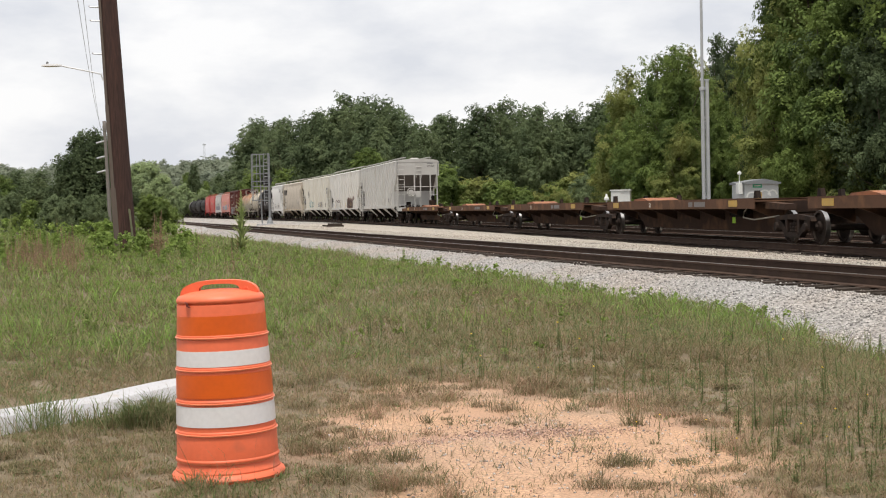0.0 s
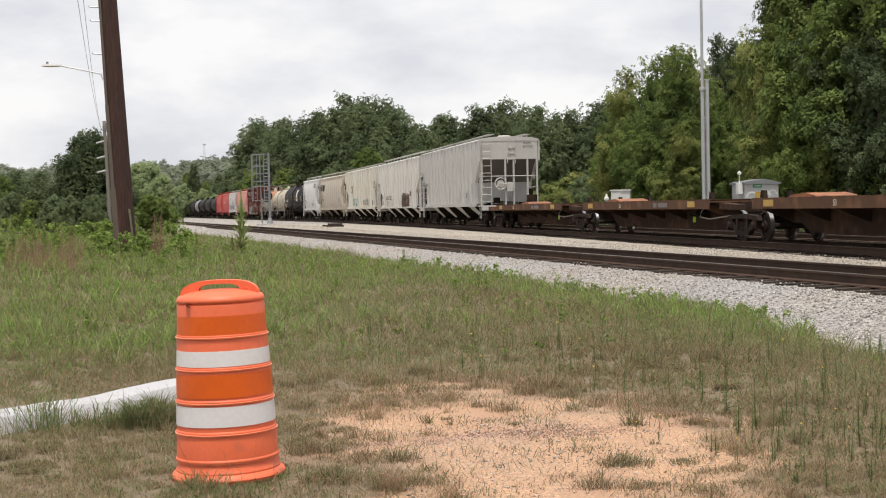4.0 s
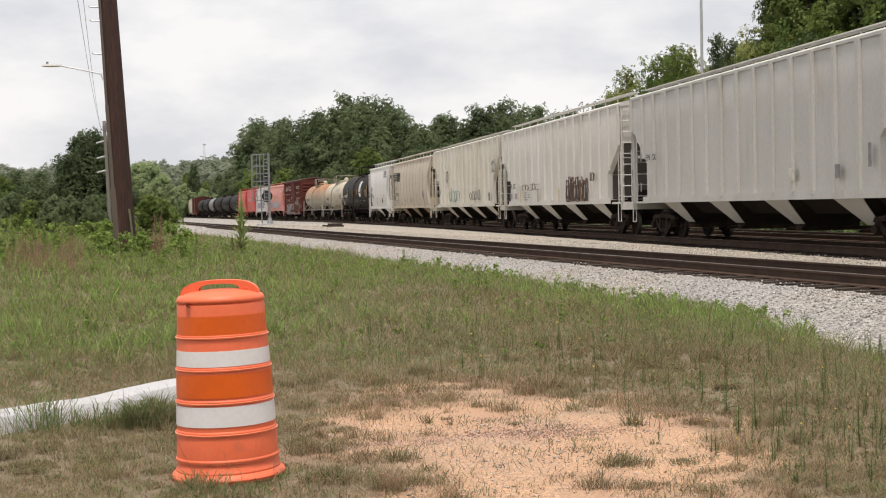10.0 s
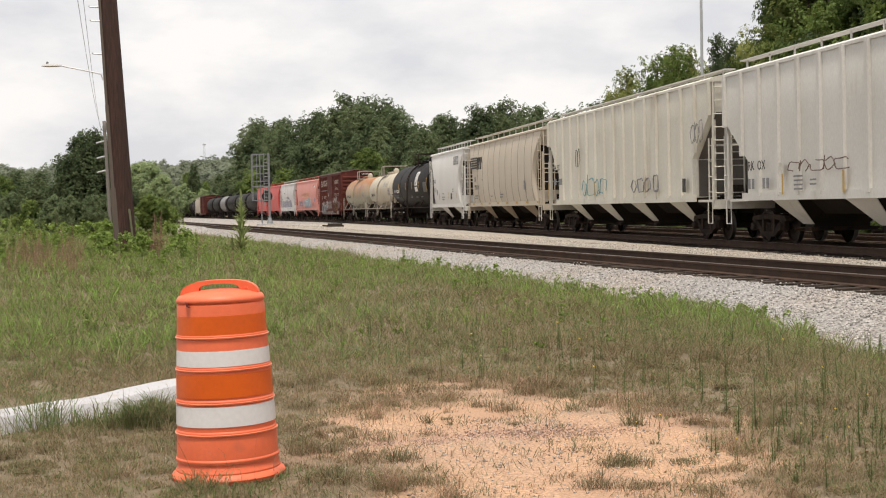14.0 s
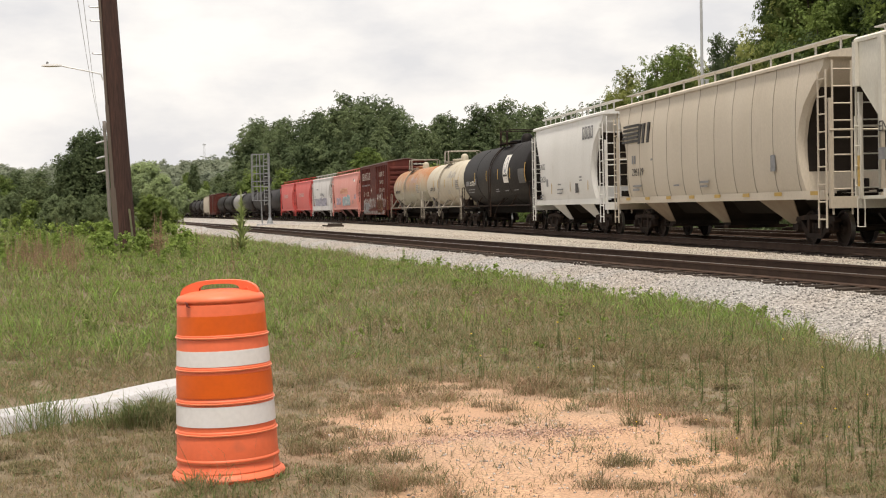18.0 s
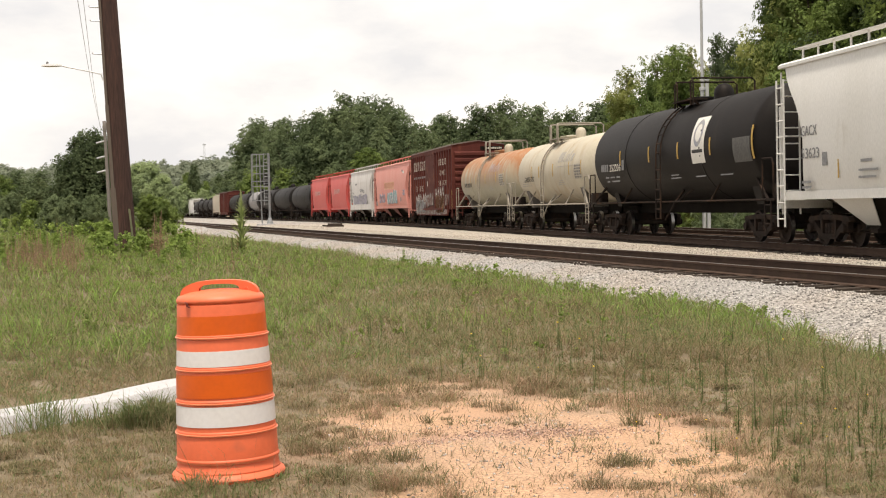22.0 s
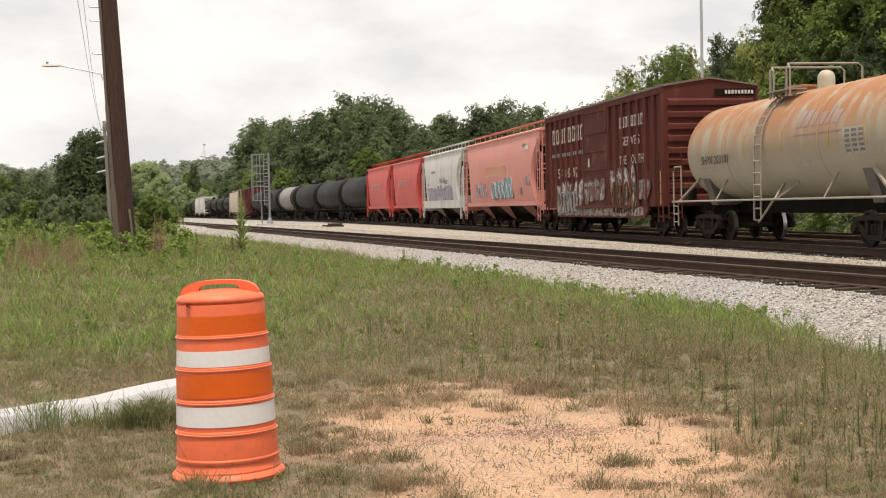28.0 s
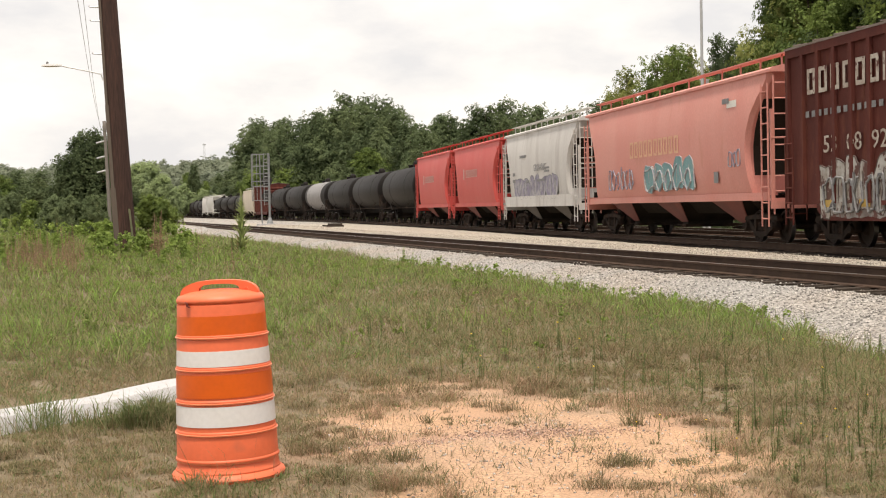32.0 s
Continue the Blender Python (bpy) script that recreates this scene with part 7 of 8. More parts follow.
def utility_pole():
    D = 34.0
    x0, x1 = (225 - 784) / 2482 * D, (199 - 784) / 2482 * D
    z0 = ground_z(x0, D)
    zt = 1.09 + 379.0 / 2482 * D
    p = thing("utility_pole", "dark brown wooden utility pole with a street light arm", "utility pole")
    lean = Vector((x1 - x0 + 0.02 * 5.2, 0.0, zt - 0.9)).normalized()
    base = Vector((x0 + 0.02 * 0.3, D, z0 - 0.5))
    tip = base + lean * 12.0
    pts = [base.lerp(tip, k / 8) for k in range(9)]
    part("shaft", Shape().tube(pts, 0.262, 20, 0.185), "pole_wood", p, smooth=60)

    def on(z):
        return base + lean * ((z - base.z) / lean.z)

    def zpx(py):
        return 1.09 + (380.5 - py) / 2482 * D
    for py in (16, 40, 98):
        q = on(zpx(py))
        part("step_bolt", Shape().tube([q + Vector((-0.2, -0.05, 0)), q + Vector((-0.42, -0.1, 0.005)), q + Vector((-0.44, -0.1, 0.03))], 0.018, 6), "galvanised", p)
    q = on(zpx(134))
    arm = part("lamp_arm", Shape().tube([q + Vector((-0.22, -0.1, -0.15)), q + Vector((-0.26, -0.12, 0.0)), q + Vector((-0.45, -0.15, 0.05)), q + Vector((-1.15, -0.3, 0.20)), q + Vector((-1.22, -0.3, 0.205))], 0.016, 8), "lamp_pale", p, smooth=60)
    part("lamp_head", Shape().rings([[(q + Vector((x, -0.3 + y, 0.205 + z))) for y, z in ((-0.048 * w, 0), (-0.04 * w, 0.04 * w), (0.04 * w, 0.04 * w), (0.048 * w, 0), (0.03 * w, -0.02 * w), (-0.03 * w, -0.02 * w))] for x, w in ((-1.15, 0.6), (-1.25, 1.1), (-1.5, 1.2), (-1.64, 0.5))]), "lamp_pale", arm, smooth=50)
    part("photocell", Shape().lathe([(0.03, 0.0), (0.03, 0.05), (0.02, 0.06)], 8, "z", q + Vector((-1.5, -0.3, 0.25))), "letter_grey", arm)
    part("wire_moulding", Shape().beam(on(z0 - 0.1) + Vector((-0.15, -0.225, 0)), on(z0 + 1.6) + Vector((-0.16, -0.212, 0)), 0.13, 0.05, up=(0, 1, 0)).beam(on(z0 + 1.6) + Vector((-0.16, -0.212, 0)), on(z0 + 3.6) + Vector((-0.16, -0.20, 0)), 0.085, 0.045, up=(0, 1, 0)).beam(on(z0 + 3.6) + Vector((-0.16, -0.2, 0)), on(z0 + 9) + Vector((-0.13, -0.17, 0)), 0.05, 0.04, up=(0, 1, 0)), "pole_grey", p, "grey weathered wooden wire moulding")
    part("guy_guard", Shape().tube([on(z0 + 0.3) + Vector((0.24, -0.25, 0)), on(z0 + 1.1) + Vector((0.2, -0.25, 0))], 0.025, 8), "guard_lime", p, "faded yellow-green plastic guy guard")
    part("bark_strip", Shape().tube([on(z0 + 0.1) + Vector((-0.236, -0.05, 0)), on(z0 + 4) + Vector((-0.215, -0.05, 0)), on(z0 + 9) + Vector((-0.185, -0.05, 0))], 0.02, 5), "pole_wood", p)
    return p


def line_pole():
    D = 78.0
    x, y, z = at_px(194, D)
    p = thing("utility_pole", "thin grey weathered wooden pole with insulator arms", "utility pole")
    zt = 1.09 + (380 - 215) / 2482 * D
    part("shaft", Shape().tube([(x + 0.1, y, z - 0.3), (x, y, (z + zt) / 2), (x - 0.12, y, zt)], 0.105, 10, 0.08), "old_wood", p, smooth=60)
    part("pole_cap", Shape().lathe([(0.09, 0), (0.14, 0.25), (0.10, 0.5), (0.04, 0.62)], 10, "z", (x - 0.08, y, zt - 0.6)), "old_wood", p, smooth=40)
    for py in (250, 277, 302):
        zz = 1.09 + (380 - py) / 2482 * D
        part("insulator_arm", Shape().tube([(x - 0.1, y, zz), (x - 0.35, y - 0.1, zz - 0.07), (x - 0.55, y - 0.1, zz - 0.12)], 0.05, 8), "galvanised", p)
    w = thing("overhead_wire", "thin overhead wires running along the pole line", "wire", kind="structure")
    for dx, dz in ((-0.42, 4.1), (-0.30, 5.1)):
        a = Vector(((160 - 784) / 2482 * 30.0 + dx * 0.6, 30.0, dz + 2.6))
        b = Vector((x - 0.3, y, zt - 0.35 - (dz - 4.1) * 0.25))
        part("wire", Shape().tube([a.lerp(b, k / 10) - Vector((0, 0, 0.5 * math.sin(math.pi * k / 10))) for k in range(11)], 0.007, 5), "wire", w)


utility_pole()
line_pole()


def signal_mast():
    D = 110.0
    x, y, z = at_px(479, D)
    zt = 1.09 + (374 - 272) / 2482 * D
    s = thing("railway_signal", "grey steel railway signal mast with ladder and caged platform", "railway signal", m=pose(x, y, z))
    H = zt - z
    part("mast", Shape().tube([(0, 0, -0.2), (0, 0, H)], 0.09, 10), "signal_grey", s, smooth=60)
    part("mast_foot", Shape().lathe([(0.30, -0.1), (0.28, 0.05), (0.20, 0.30), (0.12, 0.55)], 12, "z"), "signal_grey", s, smooth=40)
    part("mast_post", Shape().tube([(-0.62, 0.1, -0.2), (-0.72, 0.1, H - 0.1)], 0.05, 8), "signal_grey", s)
    cage = Shape()
    for zz in (1.9, 3.0, 3.4, 4.0, 4.6, H - 0.05):
        cage.beam((-1.35, 0, zz), (0.02, 0, zz), 0.06).beam((-1.35, 0.7, zz), (-0.5, 0.7, zz), 0.05)
    cage.beam((-1.35, 0, 1.9), (-1.35, 0, H - 0.05), 0.06).beam((-1.35, 0.7, 1.9), (-1.35, 0.7, H - 0.05), 0.05).beam((-0.95, 0, 1.9), (-0.95, 0, H - 0.05), 0.04)
    part("platform_cage", cage, "signal_grey", s)
    ld = Shape()
    for k in range(14):
        ld.tube([(-0.36, -0.12, 1.6 + k * 0.27), (-0.08, -0.12, 1.6 + k * 0.27)], 0.02, 5)
    ld.beam((-0.38, -0.12, 1.5), (-0.38, -0.12, H), 0.045)
    part("ladder", ld, "signal_grey", s)
    for zz in (H * 0.62, H * 0.40):
        part("signal_head", Shape().box((-0.24, 0.35, zz), (0.5, 0.3, 0.95), None, 0.06).lathe([(0.42, 0.52), (0.42, 0.54)], 16, "y", (-0.24, 0, zz)), "letter_black", s)
    part("foundation", Shape().box((-0.3, 0, -0.1), (1.4, 0.9, 0.35), None, 0.05), "kerb_white", s)


def radio_mast():
    D = 62.0
    m = thing("radio_mast", "tall thin grey steel mast beside the tracks", "mast")
    x, y, z = at_px(1247.5, D)
    m.matrix_world = pose(x, y, z)
    part("lower_tube", Shape().tube([(0, 0, -0.3), (0, 0, 6.3)], 0.085, 12), "galvanised", m, smooth=60)
    part("upper_tube", Shape().tube([(0, 0, 6.3), (0, 0, 14.0)], 0.068, 10, 0.05), "galvanised", m, smooth=60)
    part("collar", Shape().lathe([(0.10, 6.2), (0.14, 6.22), (0.14, 6.34), (0.08, 6.36)], 12), "galvanised", m)
    n = thing("steel_post", "square grey galvanised steel post standing beside a mast", "post", m=pose(x + 0.22, y + 0.1, z))
    part("post", Shape().box((0, 0, 3.2), (0.16, 0.16, 6.9), None, 0.025), "galvanised", n)
    part("post_cap", Shape().box((0, 0, 6.68), (0.19, 0.19, 0.06)), "galvanised", n)
    for zz in (1.5, 5.0):
        part("bracket", Shape().box((-0.12, 0, zz), (0.16, 0.06, 0.08)), "galvanised", n)


def equipment_house():
    D = 62.0
    x, y, z = at_px(1338, D)
    e = thing("equipment_house", "silver metal equipment house with a low roof and green plate", "equipment cabinet", m=pose(x, y, z, 0, 0, 9))
    w, h = 1.55, 2.05 - z - 0.20
    part("wall", Shape().box((0, 0, h / 2), (w, 1.5, h)), "aluminium", e)
    part("roof", Shape().prism([(-w / 2 - 0.09, h - 0.03), (w / 2 + 0.09, h - 0.03), (w / 2 + 0.09, h + 0.04), (0.1, h + 0.20), (-w / 2 - 0.09, h + 0.07)], -0.85, 0.85), "signal_grey", e)
    part("plate", Shape().box((-0.2, -0.76, h - 0.10), (0.42, 0.02, 0.16)), "sign_green", e, "green plate with a pale line of writing")
    part("plate_writing", Shape().box((-0.2, -0.773, h - 0.10), (0.3, 0.006, 0.05)), "letter_white", e)
    part("notice", Shape().box((-0.15, -0.76, h - 0.52), (0.30, 0.02, 0.30)), "yellow", e)
    gr = Shape()
    for cx, cz, r0 in ((-0.45, h - 0.6, 0.22), (0.15, h - 0.55, 0.25), (0.5, h - 0.5, 0.2)):
        for k in range(9):
            a, b = math.pi * k / 9, math.pi * (k + 1) / 9
            gr.beam((cx + r0 * math.cos(a), -0.757, cz + r0 * math.sin(a)), (cx + r0 * math.cos(b), -0.757, cz + r0 * math.sin(b)), 0.02, 0.07)
    part("sprayed_curves", gr, "cabinet_white", e, "pale sprayed curves")
    part("side_box", Shape().box((-w / 2 - 0.13, -0.5, h - 0.2), (0.24, 0.35, 0.5), None, 0.03), "cabinet_white", e)
    part("antenna", Shape().tube([(-w / 2 - 0.1, -0.4, h), (-w / 2 - 0.1, -0.4, h + 0.42)], 0.02).lathe([(0.0, h + 0.38), (0.09, h + 0.42), (0.10, h + 0.50), (0.0, h + 0.56)], 10, "z", (-w / 2 - 0.1, -0.4, 0)), "cabinet_white", e)
    part("vent", Shape().box((0.45, -0.76, 0.6), (0.4, 0.03, 0.3)), "galvanised", e)


def relay_cabinet():
    D = 77.0
    x, y, z = at_px(1101, D)
    c = thing("relay_cabinet", "white metal relay cabinet standing behind the train", "cabinet", m=pose(x, y, z, 0, 0, -12))
    h = 1.80 - z
    part("body", Shape().box((0, 0, h / 2), (1.05, 0.8, h), None, 0.02), "cabinet_white", c)
    part("roof", Shape().box((0, 0, h + 0.03), (1.15, 0.9, 0.07)), "cabinet_white", c)
    part("door", Shape().box((-0.22, -0.41, h / 2 + 0.1), (0.5, 0.03, h - 0.4)), "cabinet_white", c)
    part("handle", Shape().box((-0.02, -0.44, h / 2 + 0.2), (0.04, 0.04, 0.2)), "galvanised", c)
    x2, y2, z2 = at_px(1075, D)
    p = thing("marker_post", "short post with a pale domed cap", "post", m=pose(x2, y2, z2))
    part("shaft", Shape().tube([(0, 0, -0.1), (0, 0, 1.4 - z2)], 0.05), "galvanised", p)
    part("cap", Shape().lathe([(0.14, 1.3 - z2), (0.14, 1.42 - z2), (0.07, 1.5 - z2), (0.05, 1.62 - z2), (0, 1.66 - z2)], 12), "cabinet_white", p, smooth=40)


def lattice_tower():
    D = 1400.0
    x = (366 - 784) / 2482 * D
    t = thing("lattice_tower", "faint lattice radio tower on the wooded hill", "tower", m=pose(x, D, 36))
    H = 34.0
    for a in (0, 120, 240):
        ca, sa = math.cos(radians(a)), math.sin(radians(a))
        part("leg", Shape().tube([(1.4 * ca, 1.4 * sa, 0), (0.7 * ca, 0.7 * sa, H)], 0.10, 5), "galvanised", t)
    for k in range(10):
        part("brace", Shape().beam((-1.2 + 0.06 * k, 0, k * 3.2 + 1), (1.2 - 0.06 * k, 0, k * 3.2 + 3.5), 0.09).beam((1.2 - 0.06 * k, 0, k * 3.2 + 1), (-1.2 + 0.06 * k, 0, k * 3.2 + 3.5), 0.09), "galvanised", t)
    part("antenna_ring", Shape().lathe([(1.6, H - 2), (1.6, H - 1), (1.0, H - 1)], 10), "galvanised", t)


def scrap_heap():
    x, y, z = at_px(592, 106.0)
    s = thing("scrap_heap", "low heap of dark old timber beside the rails", "scrap", m=pose(x, y, z, 0, 0, 15))
    for k, (dx, dy, dz, a) in enumerate(((0, 0, 0.07, 0), (0.25, 0.2, 0.07, 12), (0.1, 0.1, 0.2, -8), (-0.4, 0.05, 0.1, 30))):
        part("timber", Shape().box((0, 0, 0), (1.1, 0.2, 0.14), None, 0.02), "tie", s, at=pose(dx, dy, dz, 0, 0, a))


scrap_heap()
signal_mast()
radio_mast()
equipment_house()
relay_cabinet()
lattice_tower()


# ---------------------------------------------------------------- weeds
def weed(seed, h, leaves, size, mat, name, label, spread=0.12, kind_leaf=1.0, flower=False):
    """An upright stalk with leaves that shrink towards its tip."""
    r = np.random.RandomState(seed)
    w = thing(name, label, "weed", "weeds in the grass")
    st = Shape().tube([(0, 0, -0.03), (0.01 * h, 0, h * 0.4), (0.02 * h * r.uniform(-1, 1), 0.01, h)], 0.006 + 0.004 * h, 5, 0.002)
    part("stem", st, mat, w)
    q = r.uniform(0.03, 1.0, leaves)
    a = r.uniform(0, 6.28, leaves)
    ln = size * (1.15 - q) * r.uniform(0.6, 1.2, leaves) * kind_leaf
    base = np.stack([0 * q, 0 * q, q * h], 1)
    d = np.stack([np.cos(a), np.sin(a), 0.55 + 0 * a], 1)
    side = np.stack([-np.sin(a), np.cos(a), 0 * a], 1)
    tip = base + d * ln[:, None] + np.stack([0 * q, 0 * q, -ln * 0.25], 1)
    mid = base + d * ln[:, None] * 0.5
    wd = (ln * 0.16)[:, None]
    v = np.stack([base, mid + side * wd, tip, mid - side * wd], 1).reshape(-1, 3)
    part("leaves", fast_mesh("leaves", v, np.arange(leaves * 4).reshape(-1, 4), mat), None, w)
    if flower:
        part("flower", Shape().lathe([(0.003, h), (0.012, h + 0.004), (0.014, h + 0.008), (0.004, h + 0.012)], 8), "petal", w)
    w["height"] = h
    return w


TALL = [weed(1, 1.0, 150, 0.26, "weed_green", "tall_weed", "tall leafy green weed standing in the grass"), weed(2, 1.0, 110, 0.20, "weed_green", "tall_weed", "tall leafy green weed standing in the grass")]
SPIKE = [weed(3, 0.30, 46, 0.055, "blade_green", "spike_weed", "slender dark green spike weed"), weed(4, 0.34, 50, 0.05, "blade_green", "spike_weed", "slender dark green spike weed")]
FLOWER = [weed(5, 0.26, 26, 0.05, "blade_green", "yellow_flower", "slender stalk with a small yellow flower", flower=True)]
STALK = [weed(6, 0.8, 60, 0.10, "weed_red", "dry_stalk", "dry reddish-brown seed stalk", kind_leaf=0.8)]
def bushy(seed, mat, label):
    """A low bushy weed of many broad leaves on a few stems."""
    r = random.Random(seed)
    w = thing("bushy_weed", label, "weed", "weeds in the grass")
    st = Shape()
    lobes = []
    st.tube([(0, 0, -0.03), (r.uniform(-0.1, 0.1), r.uniform(-0.1, 0.1), 0.45), (r.uniform(-0.15, 0.15), r.uniform(-0.15, 0.15), 0.9)], 0.01, 4, 0.004)
    for k in range(9):
        a, d, z = r.uniform(0, 6.28), r.uniform(0.02, 0.34), r.uniform(0.12, 0.92)
        c = (math.cos(a) * d, math.sin(a) * d, z)
        lobes.append((*c, r.uniform(0.08, 0.17)))
    part("stem", st, mat, w)
    v, f = leaf_cloud(lobes, 420, 0.055, seed, 0.8, 6)
    part("leaves", fast_mesh("leaves", v, f, mat), None, w)
    w["height"] = 1.0
    return w


BUSHY = [bushy(71 + k, "weed_green", "bushy bright green weed in the grass") for k in range(3)]
WEEDS_FRESH = BUSHY + TALL + SPIKE + FLOWER + STALK


def grow(master, x, y, h, spread=1.0):
    m = pose(x, y, ground_z(x, y), rnd.uniform(-5, 5), rnd.uniform(-5, 5), any_turn())
    if master in WEEDS_FRESH:
        WEEDS_FRESH.remove(master)
        w = master
        w.matrix_world = m
    else:
        w = copy_thing(master, m)
    k = h / master["height"]
    w.scale = (k * spread, k * spread, k)


def sight(px, py):
    """Where the line of sight through a point of the field meets the ground."""
    hz = 367.6 - 0.021 * (px - 784)
    d = 1.36 * 2482 / (py - hz)
    for _ in range(4):
        x = (px - 784) / 2482 * d
        d = min(60.0, (1.09 - ground_z(x, d)) * 2482 / (py - hz))
    return (px - 784) / 2482 * d, d


def grow_px(master, px, py, tall, spread=1.0):
    """A weed whose height spans the angle of tall field points."""
    x, d = sight(px, py)
    grow(master, x, d, tall * d / 2482, spread)


def make_sapling():
    """A tall spire of a weed: narrow leaves rising along one stalk, shorter towards a bare tip."""
    r = random.Random(5)
    w = thing("spire_weed", "tall pale green spire-shaped weed with narrow rising leaves", "weed")
    part("stem", Shape().tube([(0, 0, -0.03), (0.008, 0, 0.45), (0.0, 0.008, 0.86), (0.012, 0.0, 1.0)], 0.013, 6, 0.006), "spire_green", w)
    v, f = [], []
    for k in range(170):
        q = (k + r.random()) / 170
        z = 0.02 + 0.93 * q
        a = k * 2.39996 + r.uniform(-0.4, 0.4)
        size = (0.31 * (1 - q) ** 0.9 + 0.035) * r.uniform(0.75, 1.15)
        rise = math.radians(r.uniform(38, 66) + 12 * q)
        out = Vector((math.cos(a), math.sin(a), 0))
        side = Vector((-math.sin(a), math.cos(a), 0)) * size * 0.075
        p0 = Vector((0, 0, z))
        p1 = p0 + out * size * 0.45 * math.cos(rise) + Vector((0, 0, size * 0.45 * math.sin(rise)))
        p2 = p1 + out * size * 0.55 * math.cos(rise - 0.5) + Vector((0, 0, size * 0.55 * math.sin(rise - 0.5)))
        n = len(v)
        v += [p0 - side * 0.5, p0 + side * 0.5, p1 - side, p1 + side, p2 - side * 0.1, p2 + side * 0.1]
        f += [(n, n + 1, n + 3, n + 2), (n + 2, n + 3, n + 5, n + 4)]
    part("leaves", fast_mesh("leaves", np.array([tuple(p) for p in v]), np.array(f), "spire_green"), None, w)
    w["height"] = 1.0
    return w


SAPLING = make_sapling()
WEEDS_FRESH.append(SAPLING)
grow_px(SAPLING, 428, 452, 118, 1.0)
for px, py, h in ((231, 446, 66), (3, 462, 104), (16, 458, 76), (412, 450, 38), (394, 452, 34)):
    grow_px(SAPLING, px, py, h, 0.9)
for px, py, h in ((20, 460, 60), (5, 470, 60), (80, 445, 60), (715, 468, 30), (730, 470, 26), (905, 482, 22), (155, 592, 50), (165, 590, 40), (575, 470, 26), (40, 470, 60), (250, 440, 50), (310, 440, 40), (345, 445, 40), (190, 440, 50), (520, 462, 20), (640, 470, 22), (820, 545, 40), (590, 520, 30)):
    grow_px(TALL[rnd.randrange(2)], px, py, h, 1.1)
for k in range(14):
    grow_px(TALL[rnd.randrange(2)], rnd.uniform(50, 120), rnd.uniform(440, 458), rnd.uniform(24, 50), 1.2)
for k in range(110):
    px = rnd.uniform(-20, 350)
    py = rnd.uniform(424, 500)
    if 15 < px < 150 and 447 < py:
        continue
    grow_px(BUSHY[rnd.randrange(3)], px, py, rnd.uniform(16, 52) * (1.0 if py < 455 else 0.7), rnd.uniform(0.9, 1.6))
for k in range(20):
    grow_px(BUSHY[rnd.randrange(3)], rnd.uniform(175, 260), rnd.uniform(440, 462), rnd.uniform(35, 60), 1.2)
for k in range(110):
    px = rnd.uniform(330, 1450)
    grow_px(BUSHY[rnd.randrange(3)], px, 444 + (px - 330) * 0.072 + (px > 900) * (px - 900) * 0.10 + rnd.uniform(0, 30) ** 1.2, rnd.uniform(9, 26), rnd.uniform(1.0, 1.8))
for k in range(40):
    px, py = rnd.uniform(0, 1300), rnd.uniform(500, 640)
    if py - 500 < (px - 700) * 0.15:
        continue
    grow_px(BUSHY[rnd.randrange(3)], px, py, rnd.uniform(10, 26), rnd.uniform(1.2, 2.2))
for k in range(130):
    grow_px(STALK[0], rnd.uniform(10, 150), rnd.uniform(452, 502), rnd.uniform(30, 58), 1.3)
for k in range(60):
    grow_px(STALK[0], rnd.choice((rnd.uniform(20, 180), rnd.uniform(255, 300), rnd.uniform(20, 180), rnd.uniform(330, 420))), rnd.uniform(430, 490), rnd.uniform(25, 50), 0.9)
for px, h in ((276, 62), (284, 55), (270, 45), (279, 58), (266, 40), (273, 66), (281, 70), (288, 48)):
    grow_px(STALK[0], px, 458, h + 14, 1.5)
for k in range(100):
    px = rnd.uniform(600, 1560)
    py = 540 + (px - 600) * 0.13 + rnd.uniform(0, 240) * (0.4 + 0.6 * (px - 600) / 960)
    if float(bare(*[np.array([c]) for c in sight(px, py)])[0]) > 0.25:
        continue
    grow_px(SPIKE[rnd.randrange(2)], px, py, rnd.uniform(28, 70) * (py / 800), 0.9)
for k in range(60):
    px, py = rnd.uniform(1230, 1600), rnd.uniform(590, 830)
    grow_px(SPIKE[rnd.randrange(2)], px, py, rnd.uniform(30, 75) * (py / 800), 1.1)
for px, py in ((1452, 660), (1472, 742), (1245, 752), (1048, 650), (988, 585), (1384, 604), (1120, 727), (1410, 755), (1460, 770), (848, 628), (833, 597), (1530, 690), (1160, 735), (1300, 770), (950, 640), (1020, 610), (1500, 760)):
    grow_px(FLOWER[0], px, py + rnd.uniform(30, 58), rnd.uniform(32, 55), 0.8)


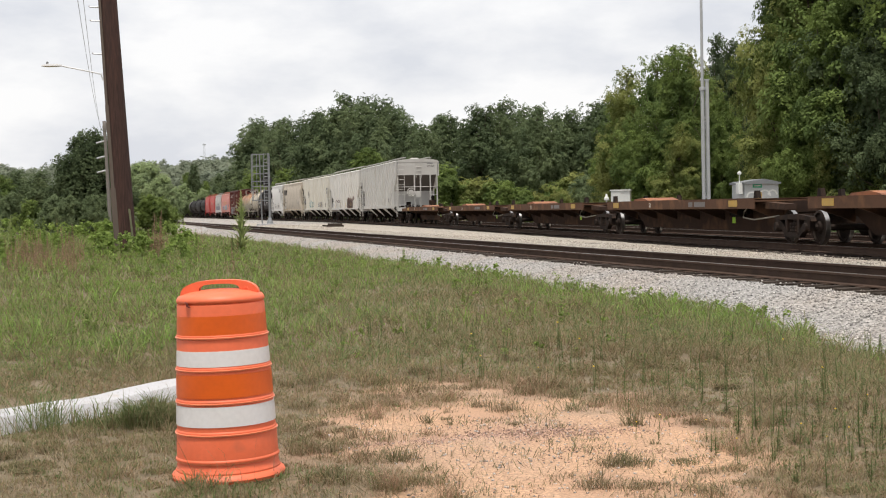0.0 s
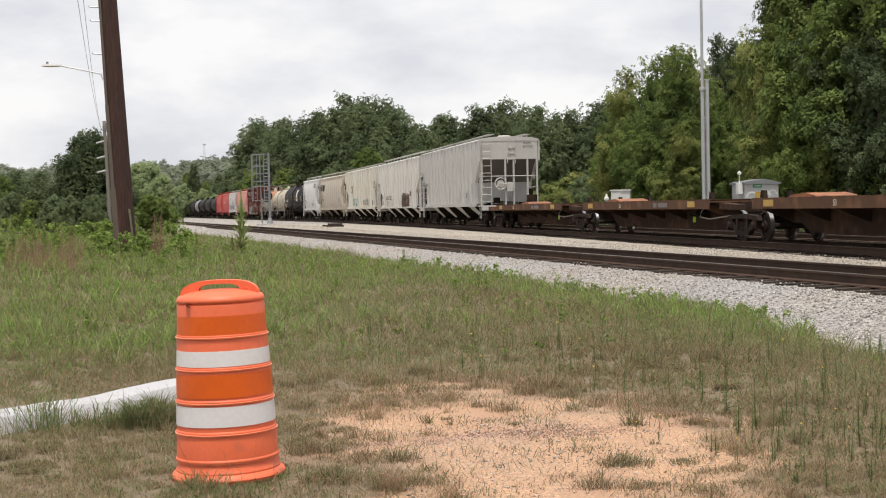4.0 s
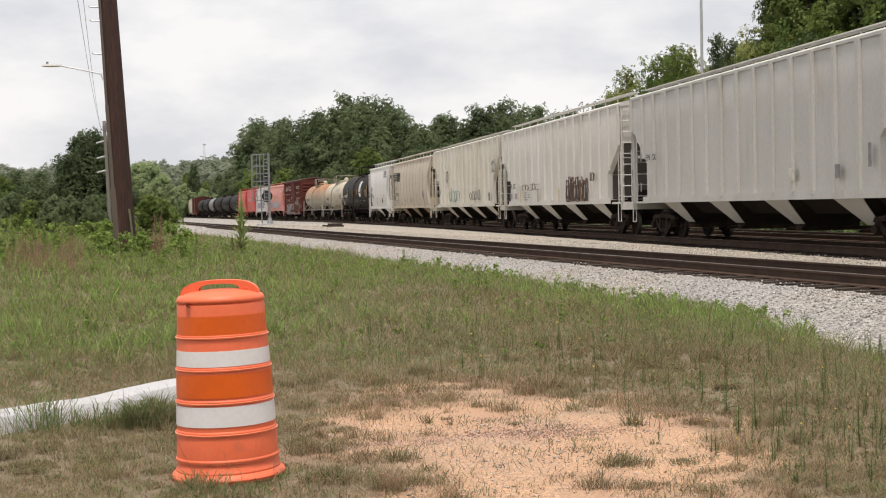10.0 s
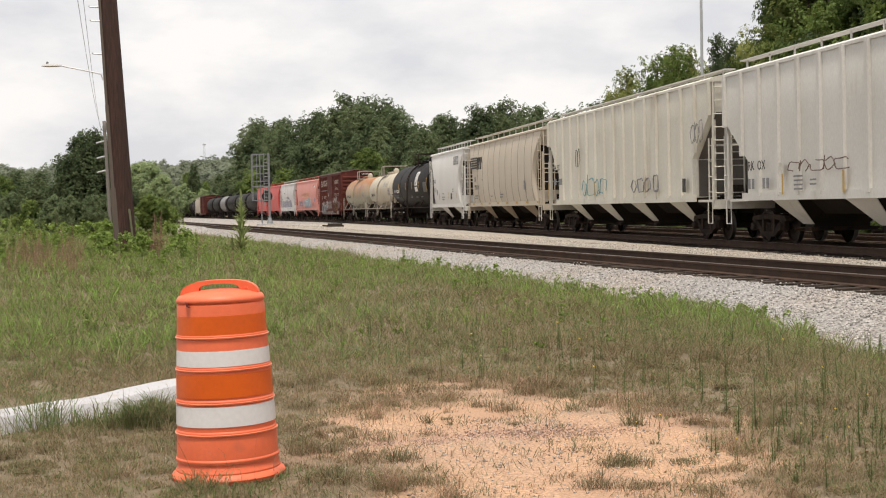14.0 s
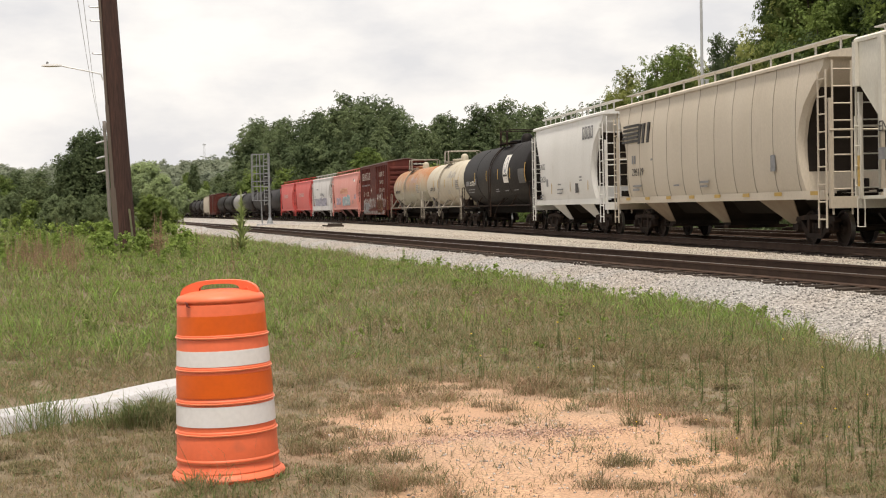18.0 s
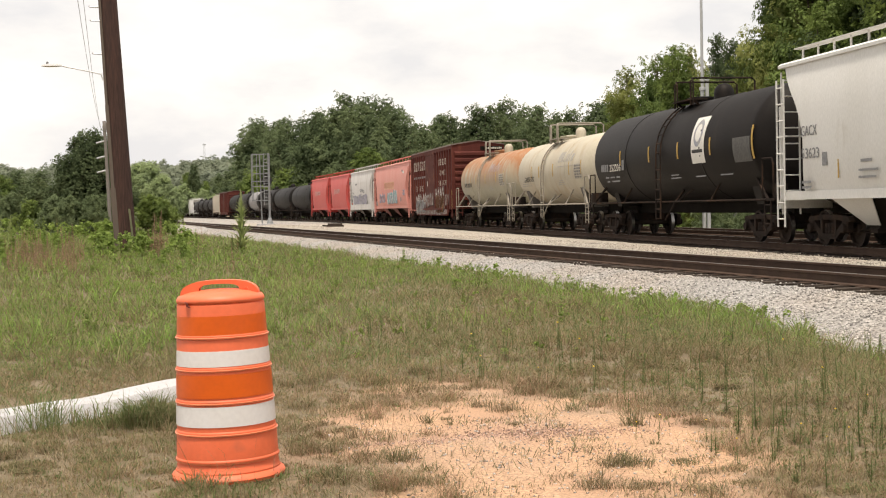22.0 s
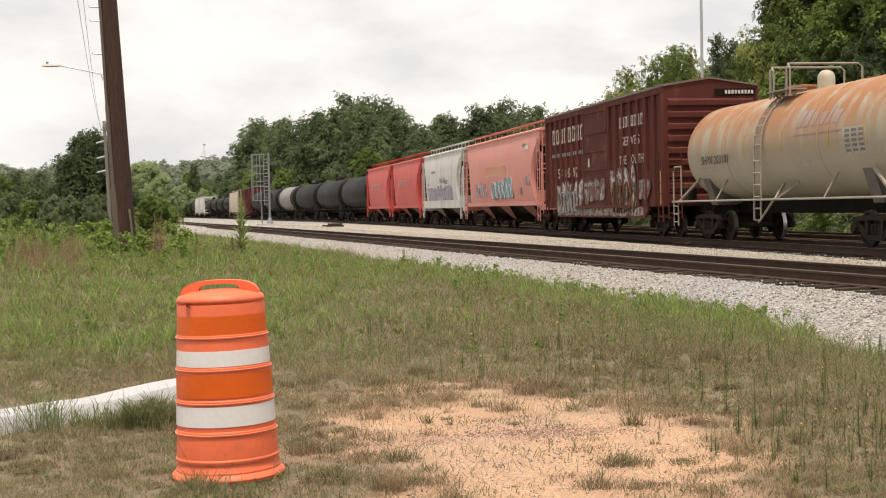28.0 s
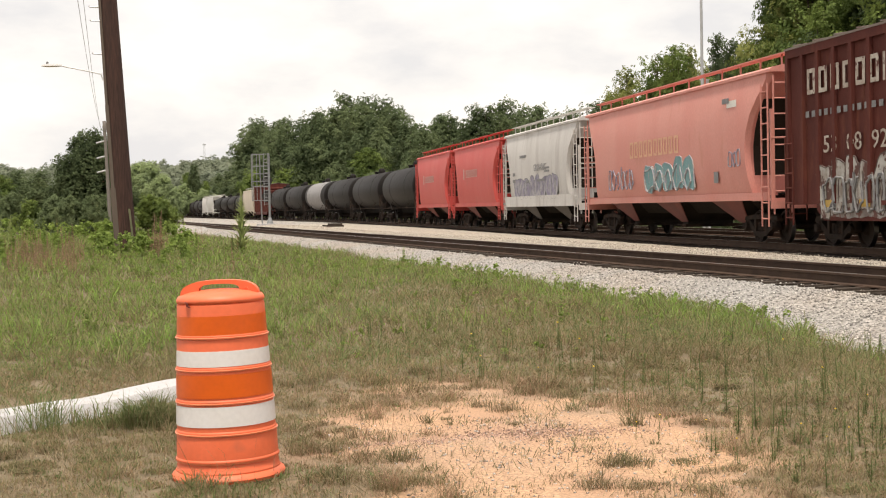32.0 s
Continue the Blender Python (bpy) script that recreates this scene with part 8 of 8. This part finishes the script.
def place_soil_tufts(r, n):
    """Separate tufts that stand on the bare soil and at its rim."""
    spots = [(572, 754, 30, 26), (572, 803, 34, 34), (694, 819, 60, 34), (739, 839, 34, 22), (588, 847, 40, 34), (694, 864, 50, 30), (633, 811, 30, 26), (844, 721, 26, 30), (885, 729, 40, 30), (983, 758, 20, 16),
             (1048, 782, 20, 14), (1072, 827, 30, 22), (1056, 868, 44, 26), (970, 847, 20, 12), (784, 733, 14, 14), (718, 709, 14, 18), (1097, 824, 54, 44), (1124, 868, 44, 26), (1116, 755, 30, 40), (1153, 790, 16, 26), (1241, 841, 34, 24),
             (1202, 819, 30, 26), (1241, 873, 50, 22), (640, 720, 40, 26), (930, 700, 60, 30), (1000, 705, 50, 34), (1060, 715, 40, 36), (760, 690, 60, 26), (820, 690, 40, 30), (660, 850, 40, 30), (610, 780, 36, 26)]
    c = np.array([(*sight(px, py), wide, tall) for px, py, wide, tall in spots])
    size = c[:, 2] * c[:, 3]
    i = r.choice(len(c), n, p=size / size.sum())
    s = c[i, 2] * c[i, 1] / 2482 * 0.30
    return c[i, 0] + r.normal(size=n) * s * 1.35, c[i, 1] + r.normal(size=n) * s * 0.9, c[i, 3] * c[i, 1] / 2482 / 0.1


blades("soil_tufts", "short grey-green grass tufts on the bare soil", "tuft", 4600, 31, place_soil_tufts, 0.066, 0.0013, 2.4, pull=0.0)


def spike_patch():
    """Slender dark spike weeds that stand close together beside the ballast."""
    r = np.random.RandomState(37)
    v, f, n = [], [], 0
    for k in range(240):
        px = 1590 - 640 * r.uniform(0, 1) ** 1.2
        py = r.uniform(575, 875)
        if py < 560 + (px - 1060) * 0.10 or float(bare(*[np.array([c]) for c in sight(px, py)])[0]) > r.uniform(0.0, 0.3):
            continue
        x0, d = sight(px, py)
        z0 = ground_z(x0, d)
        h = r.uniform(14, 52) * d / 2482 * (0.5 + 0.5 * py / 800)
        m = 30
        q = r.uniform(0.02, 1.0, m)
        a = r.uniform(0, 6.28, m)
        ln = (0.012 + 0.022 * (1 - q)) * r.uniform(0.6, 1.2, m)
        base = np.stack([x0 + 0 * q, d + 0 * q, z0 + q * h * 0.92], 1)
        tip = base + np.stack([np.cos(a) * ln * 0.7, np.sin(a) * ln * 0.7, ln], 1)
        side = np.stack([-np.sin(a), np.cos(a), 0 * a], 1) * (ln * 0.09 + 0.0008)[:, None]
        mid = (base + tip) / 2
        v.append(np.stack([base, mid + side, tip, mid - side], 1).reshape(-1, 3))
        stem = np.array([[x0 - 0.0025, d, z0 - 0.01], [x0 + 0.0025, d, z0 - 0.01], [x0 + 0.0015, d, z0 + h], [x0 - 0.0015, d, z0 + h]])
        v.append(stem)
        f.append(np.arange((m + 1) * 4).reshape(-1, 4) + n)
        n += (m + 1) * 4
    tagged(new("spike_weeds", fast_mesh("spike_weeds", np.concatenate(v), np.concatenate(f), "spike_green")), "slender dark green spike weeds growing close together", "weeds", kind="stuff")


MAT["spike_green"] = foliage("spike_green", (0.175, 0.220, 0.095), (0.19, 0.20, 0.10), dry=(0.26, 0.22, 0.12), patch=0.9, rnd=0.25, through=0.35)
spike_patch()


def weed_patches():
    """The countless smaller weeds of the field and of the ballast's edge."""
    r = random.Random(17)
    spots = []
    for k in range(240):
        px = r.uniform(330, 1390)
        spots.append((px, 442 + (px - 330) * 0.072 + (px > 900) * (px - 900) * 0.10 + r.uniform(0, 26), r.uniform(9, 24)))
    for k in range(130):
        px = r.uniform(-20, 350)
        py = r.uniform(424, 500)
        if not (15 < px < 150 and py > 447):
            spots.append((px, py, r.uniform(16, 46) * (1.0 if py < 455 else 0.7)))
    for k in range(60):
        px, py = r.uniform(0, 1250), r.uniform(505, 640)
        if py - 500 > (px - 700) * 0.15:
            spots.append((px, py, r.uniform(9, 22)))
    v, f, n = [], [], 0
    for i, (px, py, tall) in enumerate(spots):
        x, d = sight(px, py)
        h = tall * d / 2482
        z = ground_z(x, d)
        lobes = [(x + r.uniform(-0.5, 0.5) * h, d + r.uniform(-0.5, 0.5) * h, z + h * r.uniform(0.12, 0.9), h * r.uniform(0.12, 0.22)) for _ in range(6)]
        a, b = leaf_cloud(lobes, 130, max(0.016, h * 0.055), 900 + i, 0.8, 5)
        v.append(a)
        f.append(b + n)
        n += len(a)
    tagged(new("small_weeds", fast_mesh("small_weeds", np.concatenate(v), np.concatenate(f), "weed_green")), "small leafy green weeds along the ballast and in the grass", "weeds", kind="stuff")


weed_patches()
for px, dist, hh in ((1084, 75.5, 0.9), (1098, 75.3, 1.0), (1113, 75.3, 0.9), (1316, 60.6, 1.0), (1335, 60.4, 0.9), (1356, 60.4, 1.0)):
    plant(SHRUB[2], px, dist, hh, 1.1, any_turn())


# ---------------------------------------------------------------- what moves
def motions():
    times = [0.0] + [1.0 * k for k in range(1, 32)] + [32.0]
    for car, mid, base in CARS:
        walk(car, [(t, car_pose(mid, base, t)) for t in times])
    ticks = [2.0 * k / 30 for k in range(481)]
    for w, x in WHEELSETS:
        walk(w, [(t, pose(x, 0, 0.42, 0, math.degrees(-run(t) / 0.42), 0)) for t in ticks])


motions()
